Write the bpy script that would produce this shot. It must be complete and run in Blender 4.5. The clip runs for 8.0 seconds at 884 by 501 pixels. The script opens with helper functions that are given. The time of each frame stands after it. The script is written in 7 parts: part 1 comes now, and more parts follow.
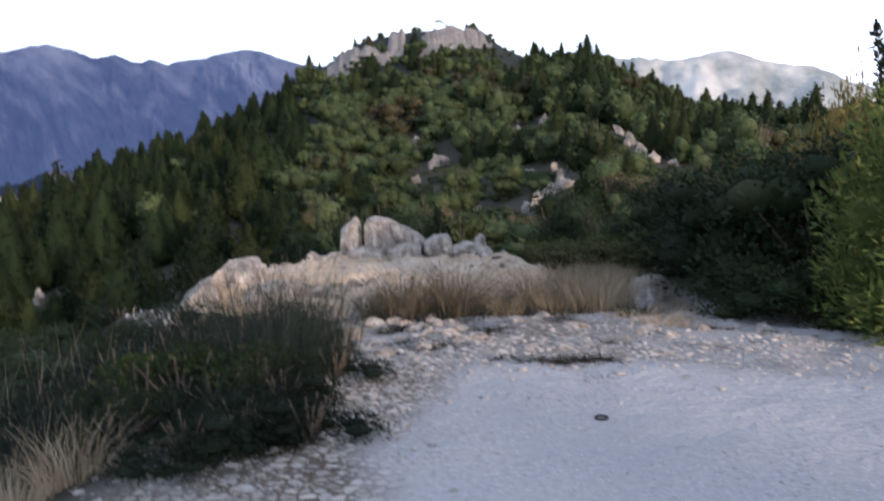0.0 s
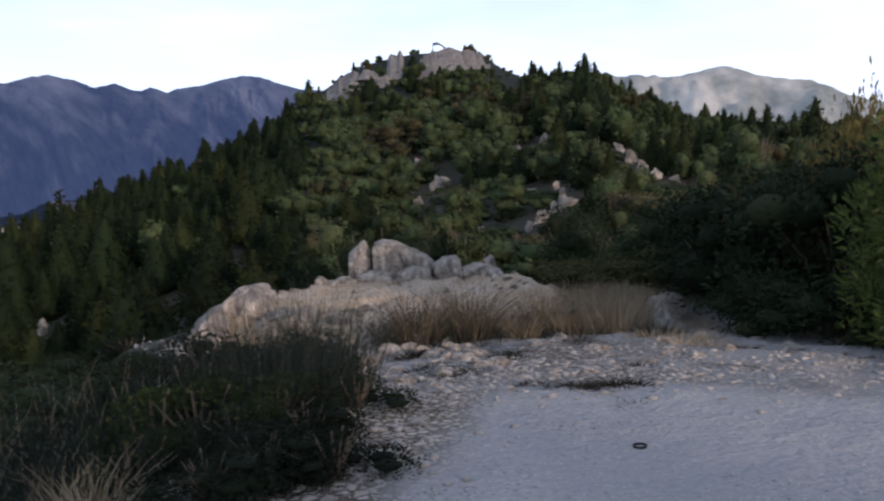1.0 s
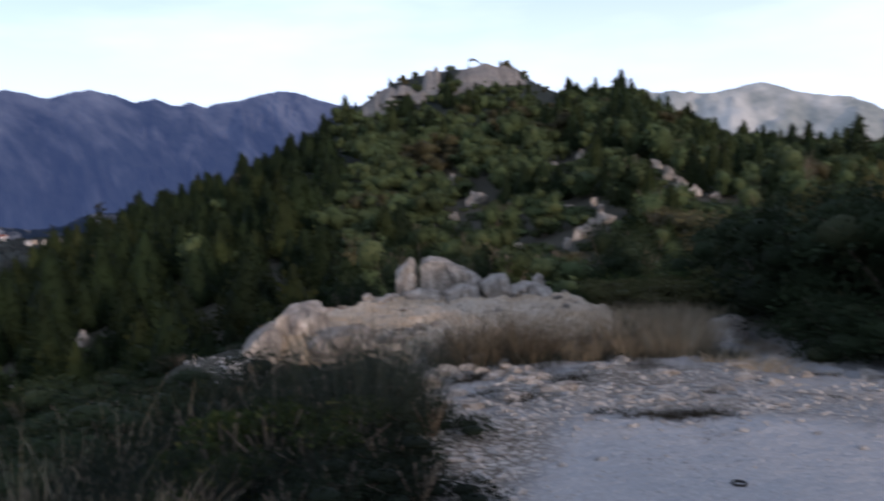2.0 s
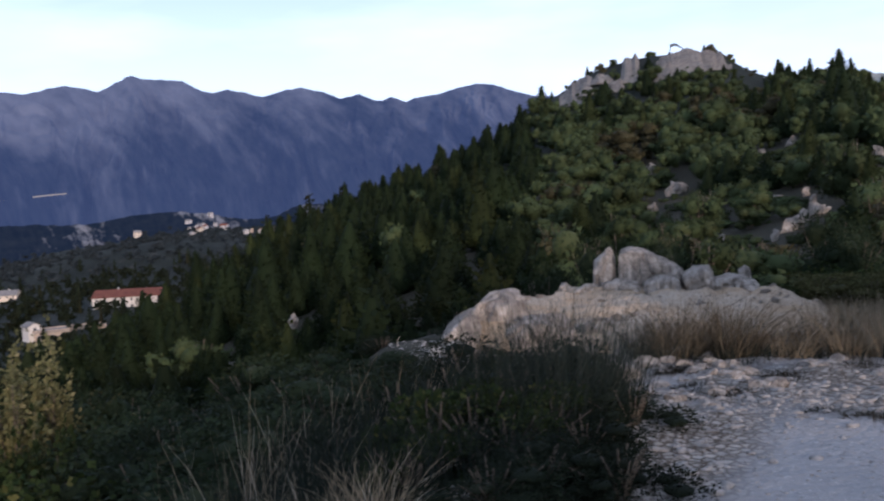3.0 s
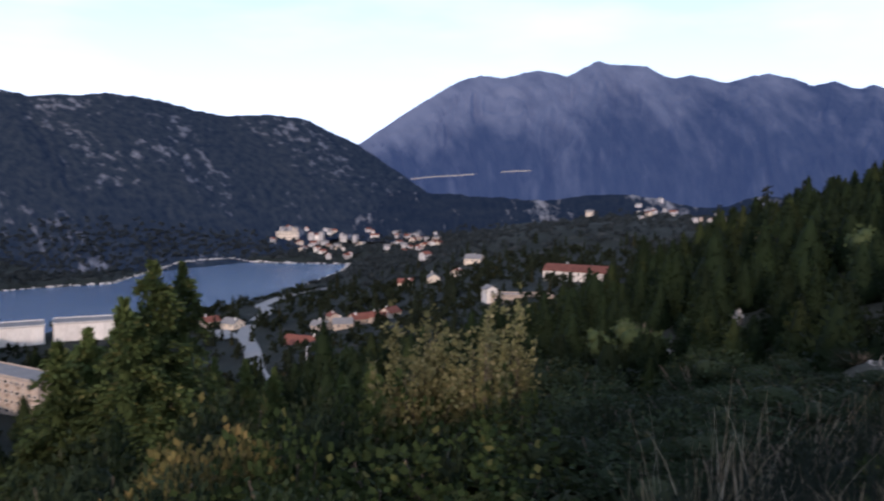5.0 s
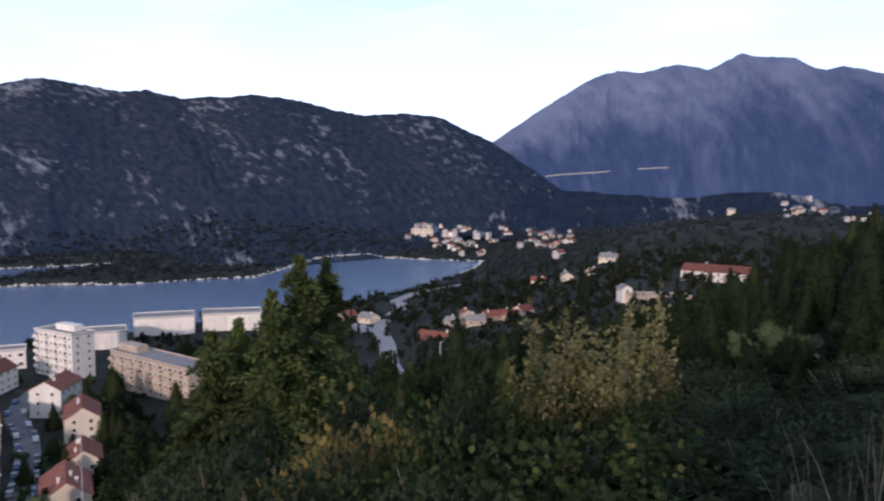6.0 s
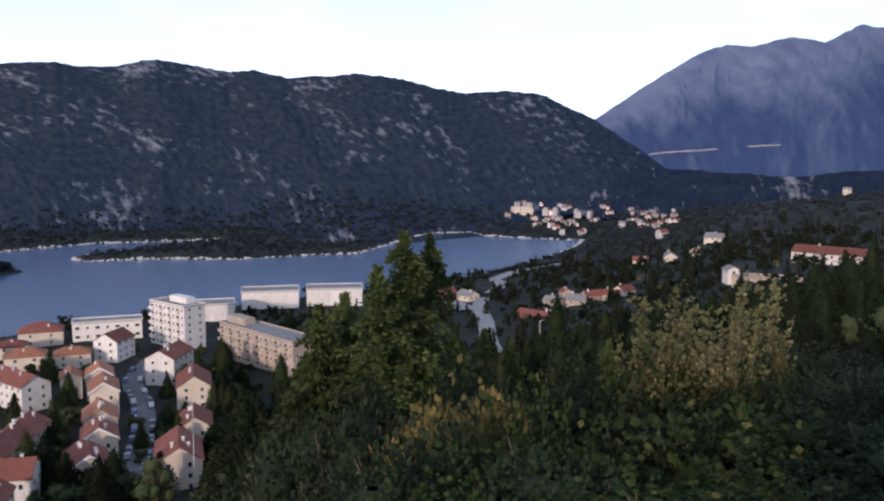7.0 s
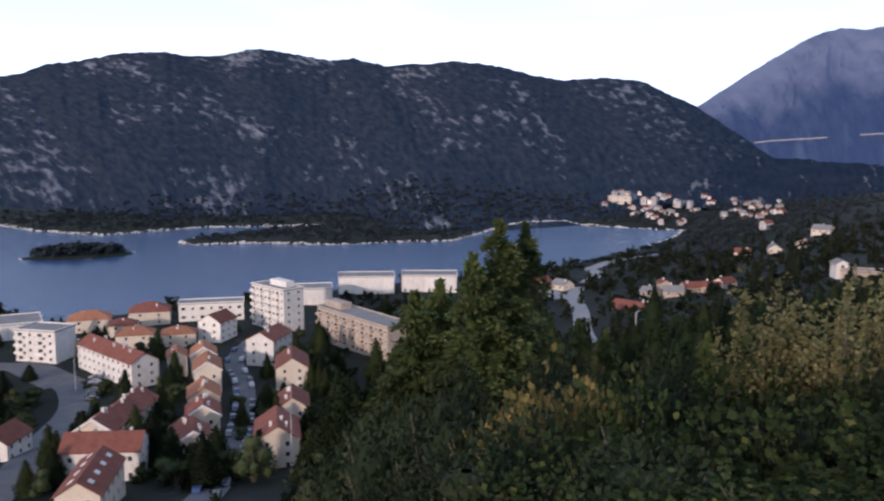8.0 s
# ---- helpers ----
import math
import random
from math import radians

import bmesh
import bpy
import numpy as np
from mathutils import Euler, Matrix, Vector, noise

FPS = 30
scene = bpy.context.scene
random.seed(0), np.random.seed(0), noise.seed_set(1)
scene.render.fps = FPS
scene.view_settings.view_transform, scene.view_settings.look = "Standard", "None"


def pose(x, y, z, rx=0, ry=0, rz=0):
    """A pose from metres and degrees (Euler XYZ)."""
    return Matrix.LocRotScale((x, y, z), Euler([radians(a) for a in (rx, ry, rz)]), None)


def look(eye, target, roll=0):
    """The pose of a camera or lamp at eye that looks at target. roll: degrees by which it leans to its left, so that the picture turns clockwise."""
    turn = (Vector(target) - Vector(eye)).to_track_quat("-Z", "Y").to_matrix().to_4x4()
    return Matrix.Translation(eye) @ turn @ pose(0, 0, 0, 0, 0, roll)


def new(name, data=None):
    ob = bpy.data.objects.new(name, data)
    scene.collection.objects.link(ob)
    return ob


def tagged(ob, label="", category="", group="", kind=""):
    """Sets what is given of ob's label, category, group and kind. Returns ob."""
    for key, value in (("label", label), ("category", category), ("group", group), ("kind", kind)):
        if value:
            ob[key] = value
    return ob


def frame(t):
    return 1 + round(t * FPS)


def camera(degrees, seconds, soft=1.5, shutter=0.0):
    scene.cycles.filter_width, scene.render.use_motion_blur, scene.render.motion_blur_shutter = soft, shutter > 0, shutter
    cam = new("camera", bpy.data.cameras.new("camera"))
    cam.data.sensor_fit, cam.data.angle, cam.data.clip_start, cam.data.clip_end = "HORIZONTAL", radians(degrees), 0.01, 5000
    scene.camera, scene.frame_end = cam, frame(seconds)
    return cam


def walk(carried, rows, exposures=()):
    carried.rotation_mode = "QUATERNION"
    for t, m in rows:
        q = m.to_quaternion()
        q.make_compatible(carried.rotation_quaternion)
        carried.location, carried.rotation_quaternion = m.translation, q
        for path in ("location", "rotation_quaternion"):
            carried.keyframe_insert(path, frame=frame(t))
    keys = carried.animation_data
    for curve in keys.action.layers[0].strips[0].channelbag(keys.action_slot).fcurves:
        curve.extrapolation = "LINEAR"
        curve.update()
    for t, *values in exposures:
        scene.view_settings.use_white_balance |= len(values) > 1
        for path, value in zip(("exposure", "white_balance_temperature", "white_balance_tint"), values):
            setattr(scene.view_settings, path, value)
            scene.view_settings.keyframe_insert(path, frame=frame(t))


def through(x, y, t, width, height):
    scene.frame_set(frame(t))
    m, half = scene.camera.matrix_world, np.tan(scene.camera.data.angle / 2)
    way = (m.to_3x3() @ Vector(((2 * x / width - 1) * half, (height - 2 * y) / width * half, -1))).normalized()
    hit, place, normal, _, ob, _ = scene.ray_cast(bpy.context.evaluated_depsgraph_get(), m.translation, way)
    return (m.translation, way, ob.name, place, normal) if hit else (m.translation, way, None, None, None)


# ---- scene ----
cam = camera(53.3, 8.0, soft=2.2, shutter=0.4)
PATH = [
    (0.0, pose(0.014, -0.004, 1.593, 82.47, 1.43, -0.19)),
    (0.5, pose(-0.052, 0.092, 1.611, 86.15, 5.18, 1.17)),
    (1.0, pose(-0.120, 0.180, 1.593, 83.84, 2.68, -0.20)),
    (1.5, pose(-0.259, 0.302, 1.606, 83.94, 0.39, -5.03)),
    (2.0, pose(-0.398, 0.378, 1.625, 84.93, 2.39, 2.01)),
    (2.2, pose(-0.411, 0.424, 1.632, 85.59, 2.94, 6.06)),
    (3.3, pose(-0.483, 0.275, 1.601, 84.75, 2.60, 16.99)),
    (3.5, pose(-0.527, 0.274, 1.614, 85.10, 2.34, 19.00)),
    (4.0, pose(-0.634, 0.347, 1.617, 86.03, 0.41, 24.85)),
    (4.5, pose(-0.765, 0.437, 1.570, 85.30, -0.59, 34.19)),
    (5.0, pose(-0.783, 0.306, 1.615, 84.63, -0.42, 43.42)),
    (5.2, pose(-0.786, 0.279, 1.633, 84.35, -0.53, 45.29)),
    (6.3, pose(-0.700, 0.042, 1.626, 83.94, -0.27, 54.77)),
    (6.5, pose(-0.717, 0.011, 1.602, 83.29, -0.47, 56.47)),
    (7.0, pose(-0.720, -0.038, 1.599, 82.99, -0.05, 58.56)),
    (7.5, pose(-0.684, -0.080, 1.603, 82.47, 0.19, 61.05)),
    (8.0, pose(-0.631, -0.104, 1.611, 82.19, -0.11, 64.78)),
]
walk(cam, PATH, exposures=[(0.0, 0.74, 5650, 14), (0.5, 0.38, 5650, 14), (1.0, -0.05, 5650, 14), (2.0, -0.05, 5520, 15), (3.4, -0.06, 5380, 16), (5.0, 0.0, 5380, 16), (8.0, 0.06, 5400, 16)])

# ---- world and sun ----
SUN_AZ, SUN_EL = 214.0, 12.0          # degrees to the left of +y, and above the horizon
world = bpy.data.worlds.new("world")
scene.world = world
world.use_nodes = True
wn, wl = world.node_tree.nodes, world.node_tree.links
wn.clear()
w_out, w_bg, w_sky = wn.new("ShaderNodeOutputWorld"), wn.new("ShaderNodeBackground"), wn.new("ShaderNodeTexSky")
w_sky.sky_type, w_sky.sun_disc = "NISHITA", False
w_sky.sun_elevation, w_sky.sun_rotation = radians(SUN_EL), radians(-SUN_AZ)
w_sky.air_density, w_sky.dust_density, w_sky.ozone_density = 1.0, 1.6, 1.0
w_bg.inputs["Strength"].default_value = 0.15
# thin bright cloud veils in the sky
w_tc, w_map, w_noise = wn.new("ShaderNodeTexCoord"), wn.new("ShaderNodeMapping"), wn.new("ShaderNodeTexNoise")
w_map.inputs["Scale"].default_value = (2.2, 2.2, 9.0)
w_noise.inputs["Scale"].default_value, w_noise.inputs["Detail"].default_value = 1.6, 5.0
w_ramp, w_mix = wn.new("ShaderNodeValToRGB"), wn.new("ShaderNodeMixRGB")
w_ramp.color_ramp.elements[0].position, w_ramp.color_ramp.elements[1].position = 0.46, 0.74
w_ramp.color_ramp.elements[1].color = (0.55, 0.55, 0.55, 1)
w_mix.inputs["Color2"].default_value = (9.0, 9.2, 9.8, 1)
# a bright evening veil that thickens towards the horizon
w_sep, w_low, w_veil = wn.new("ShaderNodeSeparateXYZ"), wn.new("ShaderNodeMapRange"), wn.new("ShaderNodeMixRGB")
w_low.inputs["From Min"].default_value, w_low.inputs["From Max"].default_value = 0.05, 0.24
w_low.inputs["To Min"].default_value, w_low.inputs["To Max"].default_value = 0.95, 0.3
w_veil.inputs["Color2"].default_value = (8.2, 8.6, 9.6, 1)
wl.new(w_tc.outputs["Generated"], w_sep.inputs["Vector"])
wl.new(w_sep.outputs["Z"], w_low.inputs["Value"])
wl.new(w_low.outputs["Result"], w_veil.inputs["Fac"])
wl.new(w_sky.outputs["Color"], w_veil.inputs["Color1"])
wl.new(w_tc.outputs["Generated"], w_map.inputs["Vector"])
wl.new(w_map.outputs["Vector"], w_noise.inputs["Vector"])
wl.new(w_noise.outputs["Fac"], w_ramp.inputs["Fac"])
wl.new(w_ramp.outputs["Color"], w_mix.inputs["Fac"])
wl.new(w_veil.outputs["Color"], w_mix.inputs["Color1"])
wl.new(w_mix.outputs["Color"], w_bg.inputs["Color"])
wl.new(w_bg.outputs["Background"], w_out.inputs["Surface"])

sun = new("sun", bpy.data.lights.new("sun", "SUN"))
sun.data.energy, sun.data.angle, sun.data.color = 3.0, radians(2.0), (1.0, 0.74, 0.53)
sun.matrix_world = look((0, 0, 0), (math.sin(radians(SUN_AZ)), -math.cos(radians(SUN_AZ)), -math.tan(radians(SUN_EL))))


# ---- materials ----
def node_mat(name):
    m = bpy.data.materials.new(name)
    m.use_nodes = True
    m.cycles.emission_sampling = "NONE"
    return m, m.node_tree.nodes, m.node_tree.links, m.node_tree.nodes["Principled BSDF"]


def noise_fac(n, l, scale, detail=4.0, rough=0.55, low=0.35, high=0.65, stretch=(1, 1, 1), coords="Object"):
    """A noise of that scale, per metre, spread to 0..1."""
    tc, mp, nz = n.new("ShaderNodeTexCoord"), n.new("ShaderNodeMapping"), n.new("ShaderNodeTexNoise")
    mr = n.new("ShaderNodeMapRange")
    mp.inputs["Scale"].default_value = stretch
    nz.inputs["Scale"].default_value, nz.inputs["Detail"].default_value, nz.inputs["Roughness"].default_value = scale, detail, rough
    mr.inputs["From Min"].default_value, mr.inputs["From Max"].default_value = low, high
    l.new(tc.outputs[coords], mp.inputs["Vector"])
    l.new(mp.outputs["Vector"], nz.inputs["Vector"])
    l.new(nz.outputs["Fac"], mr.inputs["Value"])
    return mr.outputs["Result"]


def mixed(n, l, fac, a, b):
    """Colour a to colour b by fac; each a tuple or a socket."""
    mx = n.new("ShaderNodeMixRGB")
    for key, v in (("Fac", fac), ("Color1", a), ("Color2", b)):
        if isinstance(v, (tuple, float, int)):
            mx.inputs[key].default_value = (*v, 1) if isinstance(v, tuple) else v
        else:
            l.new(v, mx.inputs[key])
    return mx.outputs["Color"]


def bumped(n, l, bsdf, fac, strength, distance):
    b = n.new("ShaderNodeBump")
    b.inputs["Strength"].default_value, b.inputs["Distance"].default_value = strength, distance
    l.new(fac, b.inputs["Height"])
    l.new(b.outputs["Normal"], bsdf.inputs["Normal"])


def two_tone(name, a, b, c, s1, s2, rough=0.9, bump=0.4, dist=0.02, stretch=(1, 1, 1), low=0.35, high=0.65, spread=0.0):
    """A matt surface of three colours at two scales, with fine relief; spread: how far objects differ in brightness."""
    m, n, l, p = node_mat(name)
    f1 = noise_fac(n, l, s1, stretch=stretch, low=low, high=high)
    f2 = noise_fac(n, l, s2, detail=6.0, stretch=stretch)
    col = mixed(n, l, f2, mixed(n, l, f1, a, b), c)
    half = n.new("ShaderNodeMixRGB")
    half.inputs["Fac"].default_value = 0.5
    l.new(mixed(n, l, f1, a, b), half.inputs["Color1"])
    l.new(col, half.inputs["Color2"])
    out = half.outputs["Color"]
    if spread:
        oi, mr, hsv = n.new("ShaderNodeObjectInfo"), n.new("ShaderNodeMapRange"), n.new("ShaderNodeHueSaturation")
        mr.inputs["To Min"].default_value, mr.inputs["To Max"].default_value = 1 - spread, 1 + spread
        l.new(oi.outputs["Random"], mr.inputs["Value"])
        l.new(mr.outputs["Result"], hsv.inputs["Value"])
        l.new(out, hsv.inputs["Color"])
        out = hsv.outputs["Color"]
    l.new(out, p.inputs["Base Color"])
    p.inputs["Roughness"].default_value = rough
    p.inputs["Specular IOR Level"].default_value = 0.25
    if bump:
        bumped(n, l, p, f2, bump, dist)
    return m


def leaf_mat(name, dark, light, autumn=(0.2, 0.15, 0.04), tint=0.15, through=0.25, rough=0.6, even=0.0, patch=0.35):
    """Leaves: each one differs a little, some have turned, light shines through."""
    m, n, l, p = node_mat(name)
    geo, oi, ramp = n.new("ShaderNodeNewGeometry"), n.new("ShaderNodeObjectInfo"), n.new("ShaderNodeValToRGB")
    lo, hi = 0.25 + 0.2 * even, 0.7 - 0.2 * even
    ramp.color_ramp.elements[0].color, ramp.color_ramp.elements[1].color = (*[d + (q - d) * lo for d, q in zip(dark, light)], 1), (*[d + (q - d) * hi for d, q in zip(dark, light)], 1)
    autumn = [v + (d + (q - d) * hi - v) * even for v, d, q in zip(autumn, dark, light)]
    ramp.color_ramp.elements[1].position = 1.0 - tint
    e = ramp.color_ramp.elements.new(1.0)
    e.color = (*autumn, 1)
    l.new(geo.outputs["Random Per Island"], ramp.inputs["Fac"])
    big = noise_fac(n, l, patch, detail=2.0, low=0.3, high=0.7)
    hsv, mr = n.new("ShaderNodeHueSaturation"), n.new("ShaderNodeMapRange")
    add = n.new("ShaderNodeMath")
    add.operation = "MULTIPLY_ADD"
    add.inputs[1].default_value, add.inputs[2].default_value = 0.9, -0.25
    l.new(big, add.inputs[0])
    l.new(oi.outputs["Random"], mr.inputs["Value"])
    mr.inputs["To Min"].default_value, mr.inputs["To Max"].default_value = 0.55, 1.15
    tot = n.new("ShaderNodeMath")
    l.new(add.outputs[0], tot.inputs[0])
    l.new(mr.outputs["Result"], tot.inputs[1])
    l.new(tot.outputs[0], hsv.inputs["Value"])
    l.new(ramp.outputs["Color"], hsv.inputs["Color"])
    l.new(hsv.outputs["Color"], p.inputs["Base Color"])
    p.inputs["Roughness"].default_value = 0.75
    p.inputs["Specular IOR Level"].default_value = 0.08
    tr, mix, out = n.new("ShaderNodeBsdfTranslucent"), n.new("ShaderNodeMixShader"), n["Material Output"]
    l.new(hsv.outputs["Color"], tr.inputs["Color"])
    mix.inputs["Fac"].default_value = through
    l.new(p.outputs["BSDF"], mix.inputs[1])
    l.new(tr.outputs["BSDF"], mix.inputs[2])
    l.new(mix.outputs["Shader"], out.inputs["Surface"])
    return m


def far_mat(name, a, b, c, air, glow, reach, s_tree, s_rock, s_group, cut, lean=0.0, flat=1.0, bare=False):
    """A far slope: scrub a and b, bare rock c in clustered patches, and the glow of the air before it; scales per metre along and up the slope."""
    m, n, l, p = node_mat(name)
    tc, xyz, arc, wide, skew, up, vec = (n.new("ShaderNode" + k) for k in ("TexCoord", "SeparateXYZ", "Math", "Math", "Math", "Math", "CombineXYZ"))
    arc.operation, wide.operation, skew.operation, up.operation = "ARCTAN2", "MULTIPLY", "MULTIPLY_ADD", "MULTIPLY"
    l.new(tc.outputs["Object"], xyz.inputs["Vector"])
    l.new(xyz.outputs["X"], arc.inputs[0])
    l.new(xyz.outputs["Y"], arc.inputs[1])
    l.new(arc.outputs[0], wide.inputs[0])
    wide.inputs[1].default_value, skew.inputs[1].default_value, up.inputs[1].default_value = reach, lean, flat
    l.new(xyz.outputs["Z"], skew.inputs[0])
    l.new(wide.outputs[0], skew.inputs[2])
    l.new(xyz.outputs["Z"], up.inputs[0])
    l.new(skew.outputs[0], vec.inputs["X"])
    l.new(up.outputs[0], vec.inputs["Z"])

    def tex(scale, detail, rough):
        t = n.new("ShaderNodeTexNoise")
        t.inputs["Scale"].default_value, t.inputs["Detail"].default_value, t.inputs["Roughness"].default_value = scale, detail, rough
        l.new(vec.outputs["Vector"], t.inputs["Vector"])
        return t.outputs["Fac"]

    def ranged(x, low, high):
        r = n.new("ShaderNodeMapRange")
        r.inputs["From Min"].default_value, r.inputs["From Max"].default_value = low, high
        l.new(x, r.inputs["Value"])
        return r.outputs["Result"]

    def maths(op, x, y):
        q = n.new("ShaderNodeMath")
        q.operation = op
        for k, v in enumerate((x, y)):
            if isinstance(v, float):
                q.inputs[k].default_value = v
            else:
                l.new(v, q.inputs[k])
        return q.outputs[0]

    trees = tex(s_tree, 4.0, 0.6)
    patch = maths("ADD", tex(s_rock, 5.0, 0.55), maths("MULTIPLY", tex(s_group, 2.0, 0.5), 0.9))
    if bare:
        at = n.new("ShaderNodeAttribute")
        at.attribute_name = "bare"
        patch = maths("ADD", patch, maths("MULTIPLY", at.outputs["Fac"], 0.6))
    f = ranged(patch, cut[0], cut[1])
    col = mixed(n, l, f, mixed(n, l, ranged(trees, 0.36, 0.64), a, b), c)
    l.new(col, p.inputs["Base Color"])
    p.inputs["Roughness"].default_value = 1.0
    p.inputs["Specular IOR Level"].default_value = 0.0
    # haze of the air, painted as an even emission
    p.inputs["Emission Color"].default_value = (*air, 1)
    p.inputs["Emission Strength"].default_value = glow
    bumped(n, l, p, trees, 0.4, 0.2 / s_tree)
    return m


def rock_mat(name, a, b, stain, crack, s1, s2, warp=0.35, spread=0.12):
    """Weathered limestone: two tones, dark water stains running down, and thin dark cracks."""
    m, n, l, p = node_mat(name)
    f1 = noise_fac(n, l, s1, low=0.36, high=0.64)
    f2 = noise_fac(n, l, s2, detail=7.0, rough=0.65, low=0.44, high=0.62, stretch=(1.6, 1.6, 0.35))
    fine = noise_fac(n, l, s2 * 5, detail=5.0, low=0.3, high=0.7)
    tc, wn_, add, ed, gap = n.new("ShaderNodeTexCoord"), n.new("ShaderNodeTexNoise"), n.new("ShaderNodeVectorMath"), n.new("ShaderNodeTexVoronoi"), n.new("ShaderNodeMapRange")
    wn_.inputs["Scale"].default_value, wn_.inputs["Detail"].default_value = s2 * 0.6, 5.0
    add.operation, ed.feature = "MULTIPLY_ADD", "DISTANCE_TO_EDGE"
    add.inputs[1].default_value = (warp, warp, warp)
    l.new(wn_.outputs["Color"], add.inputs[0])
    l.new(tc.outputs["Object"], add.inputs[2])
    l.new(add.outputs["Vector"], ed.inputs["Vector"])
    ed.inputs["Scale"].default_value = s2 * 0.75
    gap.inputs["From Min"].default_value, gap.inputs["From Max"].default_value = 0.0, 0.07
    l.new(ed.outputs["Distance"], gap.inputs["Value"])
    half, spot = n.new("ShaderNodeMath"), n.new("ShaderNodeMath")
    half.operation, spot.operation = "MULTIPLY", "MULTIPLY"
    half.inputs[1].default_value, spot.inputs[1].default_value = 0.75, 0.35
    l.new(f2, half.inputs[0])
    l.new(fine, spot.inputs[0])
    col = mixed(n, l, spot.outputs[0], mixed(n, l, half.outputs[0], mixed(n, l, f1, a, b), stain), crack)
    soft = mixed(n, l, 0.62, crack, col)
    col = mixed(n, l, gap.outputs["Result"], soft, col)
    oi, mr, hsv = n.new("ShaderNodeObjectInfo"), n.new("ShaderNodeMapRange"), n.new("ShaderNodeHueSaturation")
    mr.inputs["To Min"].default_value, mr.inputs["To Max"].default_value = 1 - spread, 1 + spread
    l.new(oi.outputs["Random"], mr.inputs["Value"])
    l.new(mr.outputs["Result"], hsv.inputs["Value"])
    l.new(col, hsv.inputs["Color"])
    l.new(hsv.outputs["Color"], p.inputs["Base Color"])
    p.inputs["Roughness"].default_value = 0.95
    p.inputs["Specular IOR Level"].default_value = 0.2
    b1, b2, b3 = n.new("ShaderNodeBump"), n.new("ShaderNodeBump"), n.new("ShaderNodeBump")
    for bump, src, strength, dist in ((b1, gap.outputs["Result"], 0.5, 0.2 / s2), (b2, f2, 0.8, 0.3 / s2), (b3, fine, 0.6, 0.08 / s2)):
        bump.inputs["Strength"].default_value, bump.inputs["Distance"].default_value = strength, dist
        l.new(src, bump.inputs["Height"])
    l.new(b1.outputs["Normal"], b2.inputs["Normal"])
    l.new(b2.outputs["Normal"], b3.inputs["Normal"])
    l.new(b3.outputs["Normal"], p.inputs["Normal"])
    return m


LIMESTONE = rock_mat("limestone", (0.48, 0.43, 0.38), (0.62, 0.56, 0.49), (0.22, 0.19, 0.165), (0.06, 0.05, 0.043), 1.8, 6.0)
LEDGE_ROCK = rock_mat("ledge_rock", (0.43, 0.375, 0.325), (0.53, 0.475, 0.42), (0.22, 0.185, 0.16), (0.085, 0.07, 0.058), 1.2, 5.0)
OUTCROP = rock_mat("outcrop_rock", (0.40, 0.36, 0.32), (0.53, 0.47, 0.41), (0.22, 0.20, 0.18), (0.09, 0.08, 0.07), 0.5, 2.2)
SHELF_TOP = two_tone("ochre_rubble", (0.43, 0.325, 0.215), (0.50, 0.425, 0.335), (0.24, 0.18, 0.125), 1.1, 9.0, 0.95, 1.0, 0.04)
CLIFF = rock_mat("cliff_rock", (0.27, 0.25, 0.235), (0.40, 0.345, 0.29), (0.13, 0.12, 0.115), (0.05, 0.045, 0.04), 0.15, 0.9)
STONE = two_tone("loose_stone", (0.33, 0.31, 0.29), (0.25, 0.235, 0.22), (0.14, 0.125, 0.11), 3.0, 24.0, 0.95, 0.5, 0.01, spread=0.25)
SHORE_ROCK = two_tone("bleached_shore_rock", (0.52, 0.48, 0.43), (0.60, 0.56, 0.50), (0.36, 0.33, 0.29), 0.3, 2.0, 0.95, 0.4, 0.1)
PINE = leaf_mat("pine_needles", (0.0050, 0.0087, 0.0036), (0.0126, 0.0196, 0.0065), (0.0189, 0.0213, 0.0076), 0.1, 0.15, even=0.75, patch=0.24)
PINE_PALE = leaf_mat("pale_pine_needles", (0.0143, 0.0199, 0.0066), (0.0354, 0.0459, 0.0143), (0.0499, 0.0459, 0.0166), 0.15, 0.2, even=0.75, patch=0.24)
SCRUB = leaf_mat("scrub_leaves", (0.0252, 0.0356, 0.0166), (0.0627, 0.0818, 0.0314), (0.0876, 0.0843, 0.0366), 0.12, 0.15, even=0.75, patch=0.24)
SCRUB_BROWN = leaf_mat("brown_scrub_leaves", (0.0347, 0.0323, 0.0193), (0.0770, 0.0692, 0.0307), (0.0931, 0.0745, 0.0348), 0.2, 0.15, even=0.75, patch=0.24)
GREEN_LEAF = leaf_mat("green_leaves", (0.012, 0.021, 0.0075), (0.044, 0.060, 0.018), (0.10, 0.095, 0.030), 0.12, 0.3, 0.45)
DARK_LEAF = leaf_mat("dark_leaves", (0.0111, 0.0175, 0.0091), (0.0299, 0.0416, 0.0189), (0.0468, 0.0468, 0.0234), 0.1, 0.15)
GOLD_LEAF = leaf_mat("golden_leaves", (0.0751, 0.0787, 0.0313), (0.2185, 0.2022, 0.0907), (0.2868, 0.2472, 0.1256), 0.25, 0.35)
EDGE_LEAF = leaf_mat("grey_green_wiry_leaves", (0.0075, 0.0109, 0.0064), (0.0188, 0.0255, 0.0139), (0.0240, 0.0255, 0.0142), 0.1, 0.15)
# blue air haze before the far shore is mixed into these leaves
HAZY_LEAF = leaf_mat("hazy_blue_scrub_leaves", (0.0153, 0.0204, 0.0238), (0.0340, 0.0425, 0.0476), (0.0425, 0.0476, 0.0493), 0.1, 0.1)
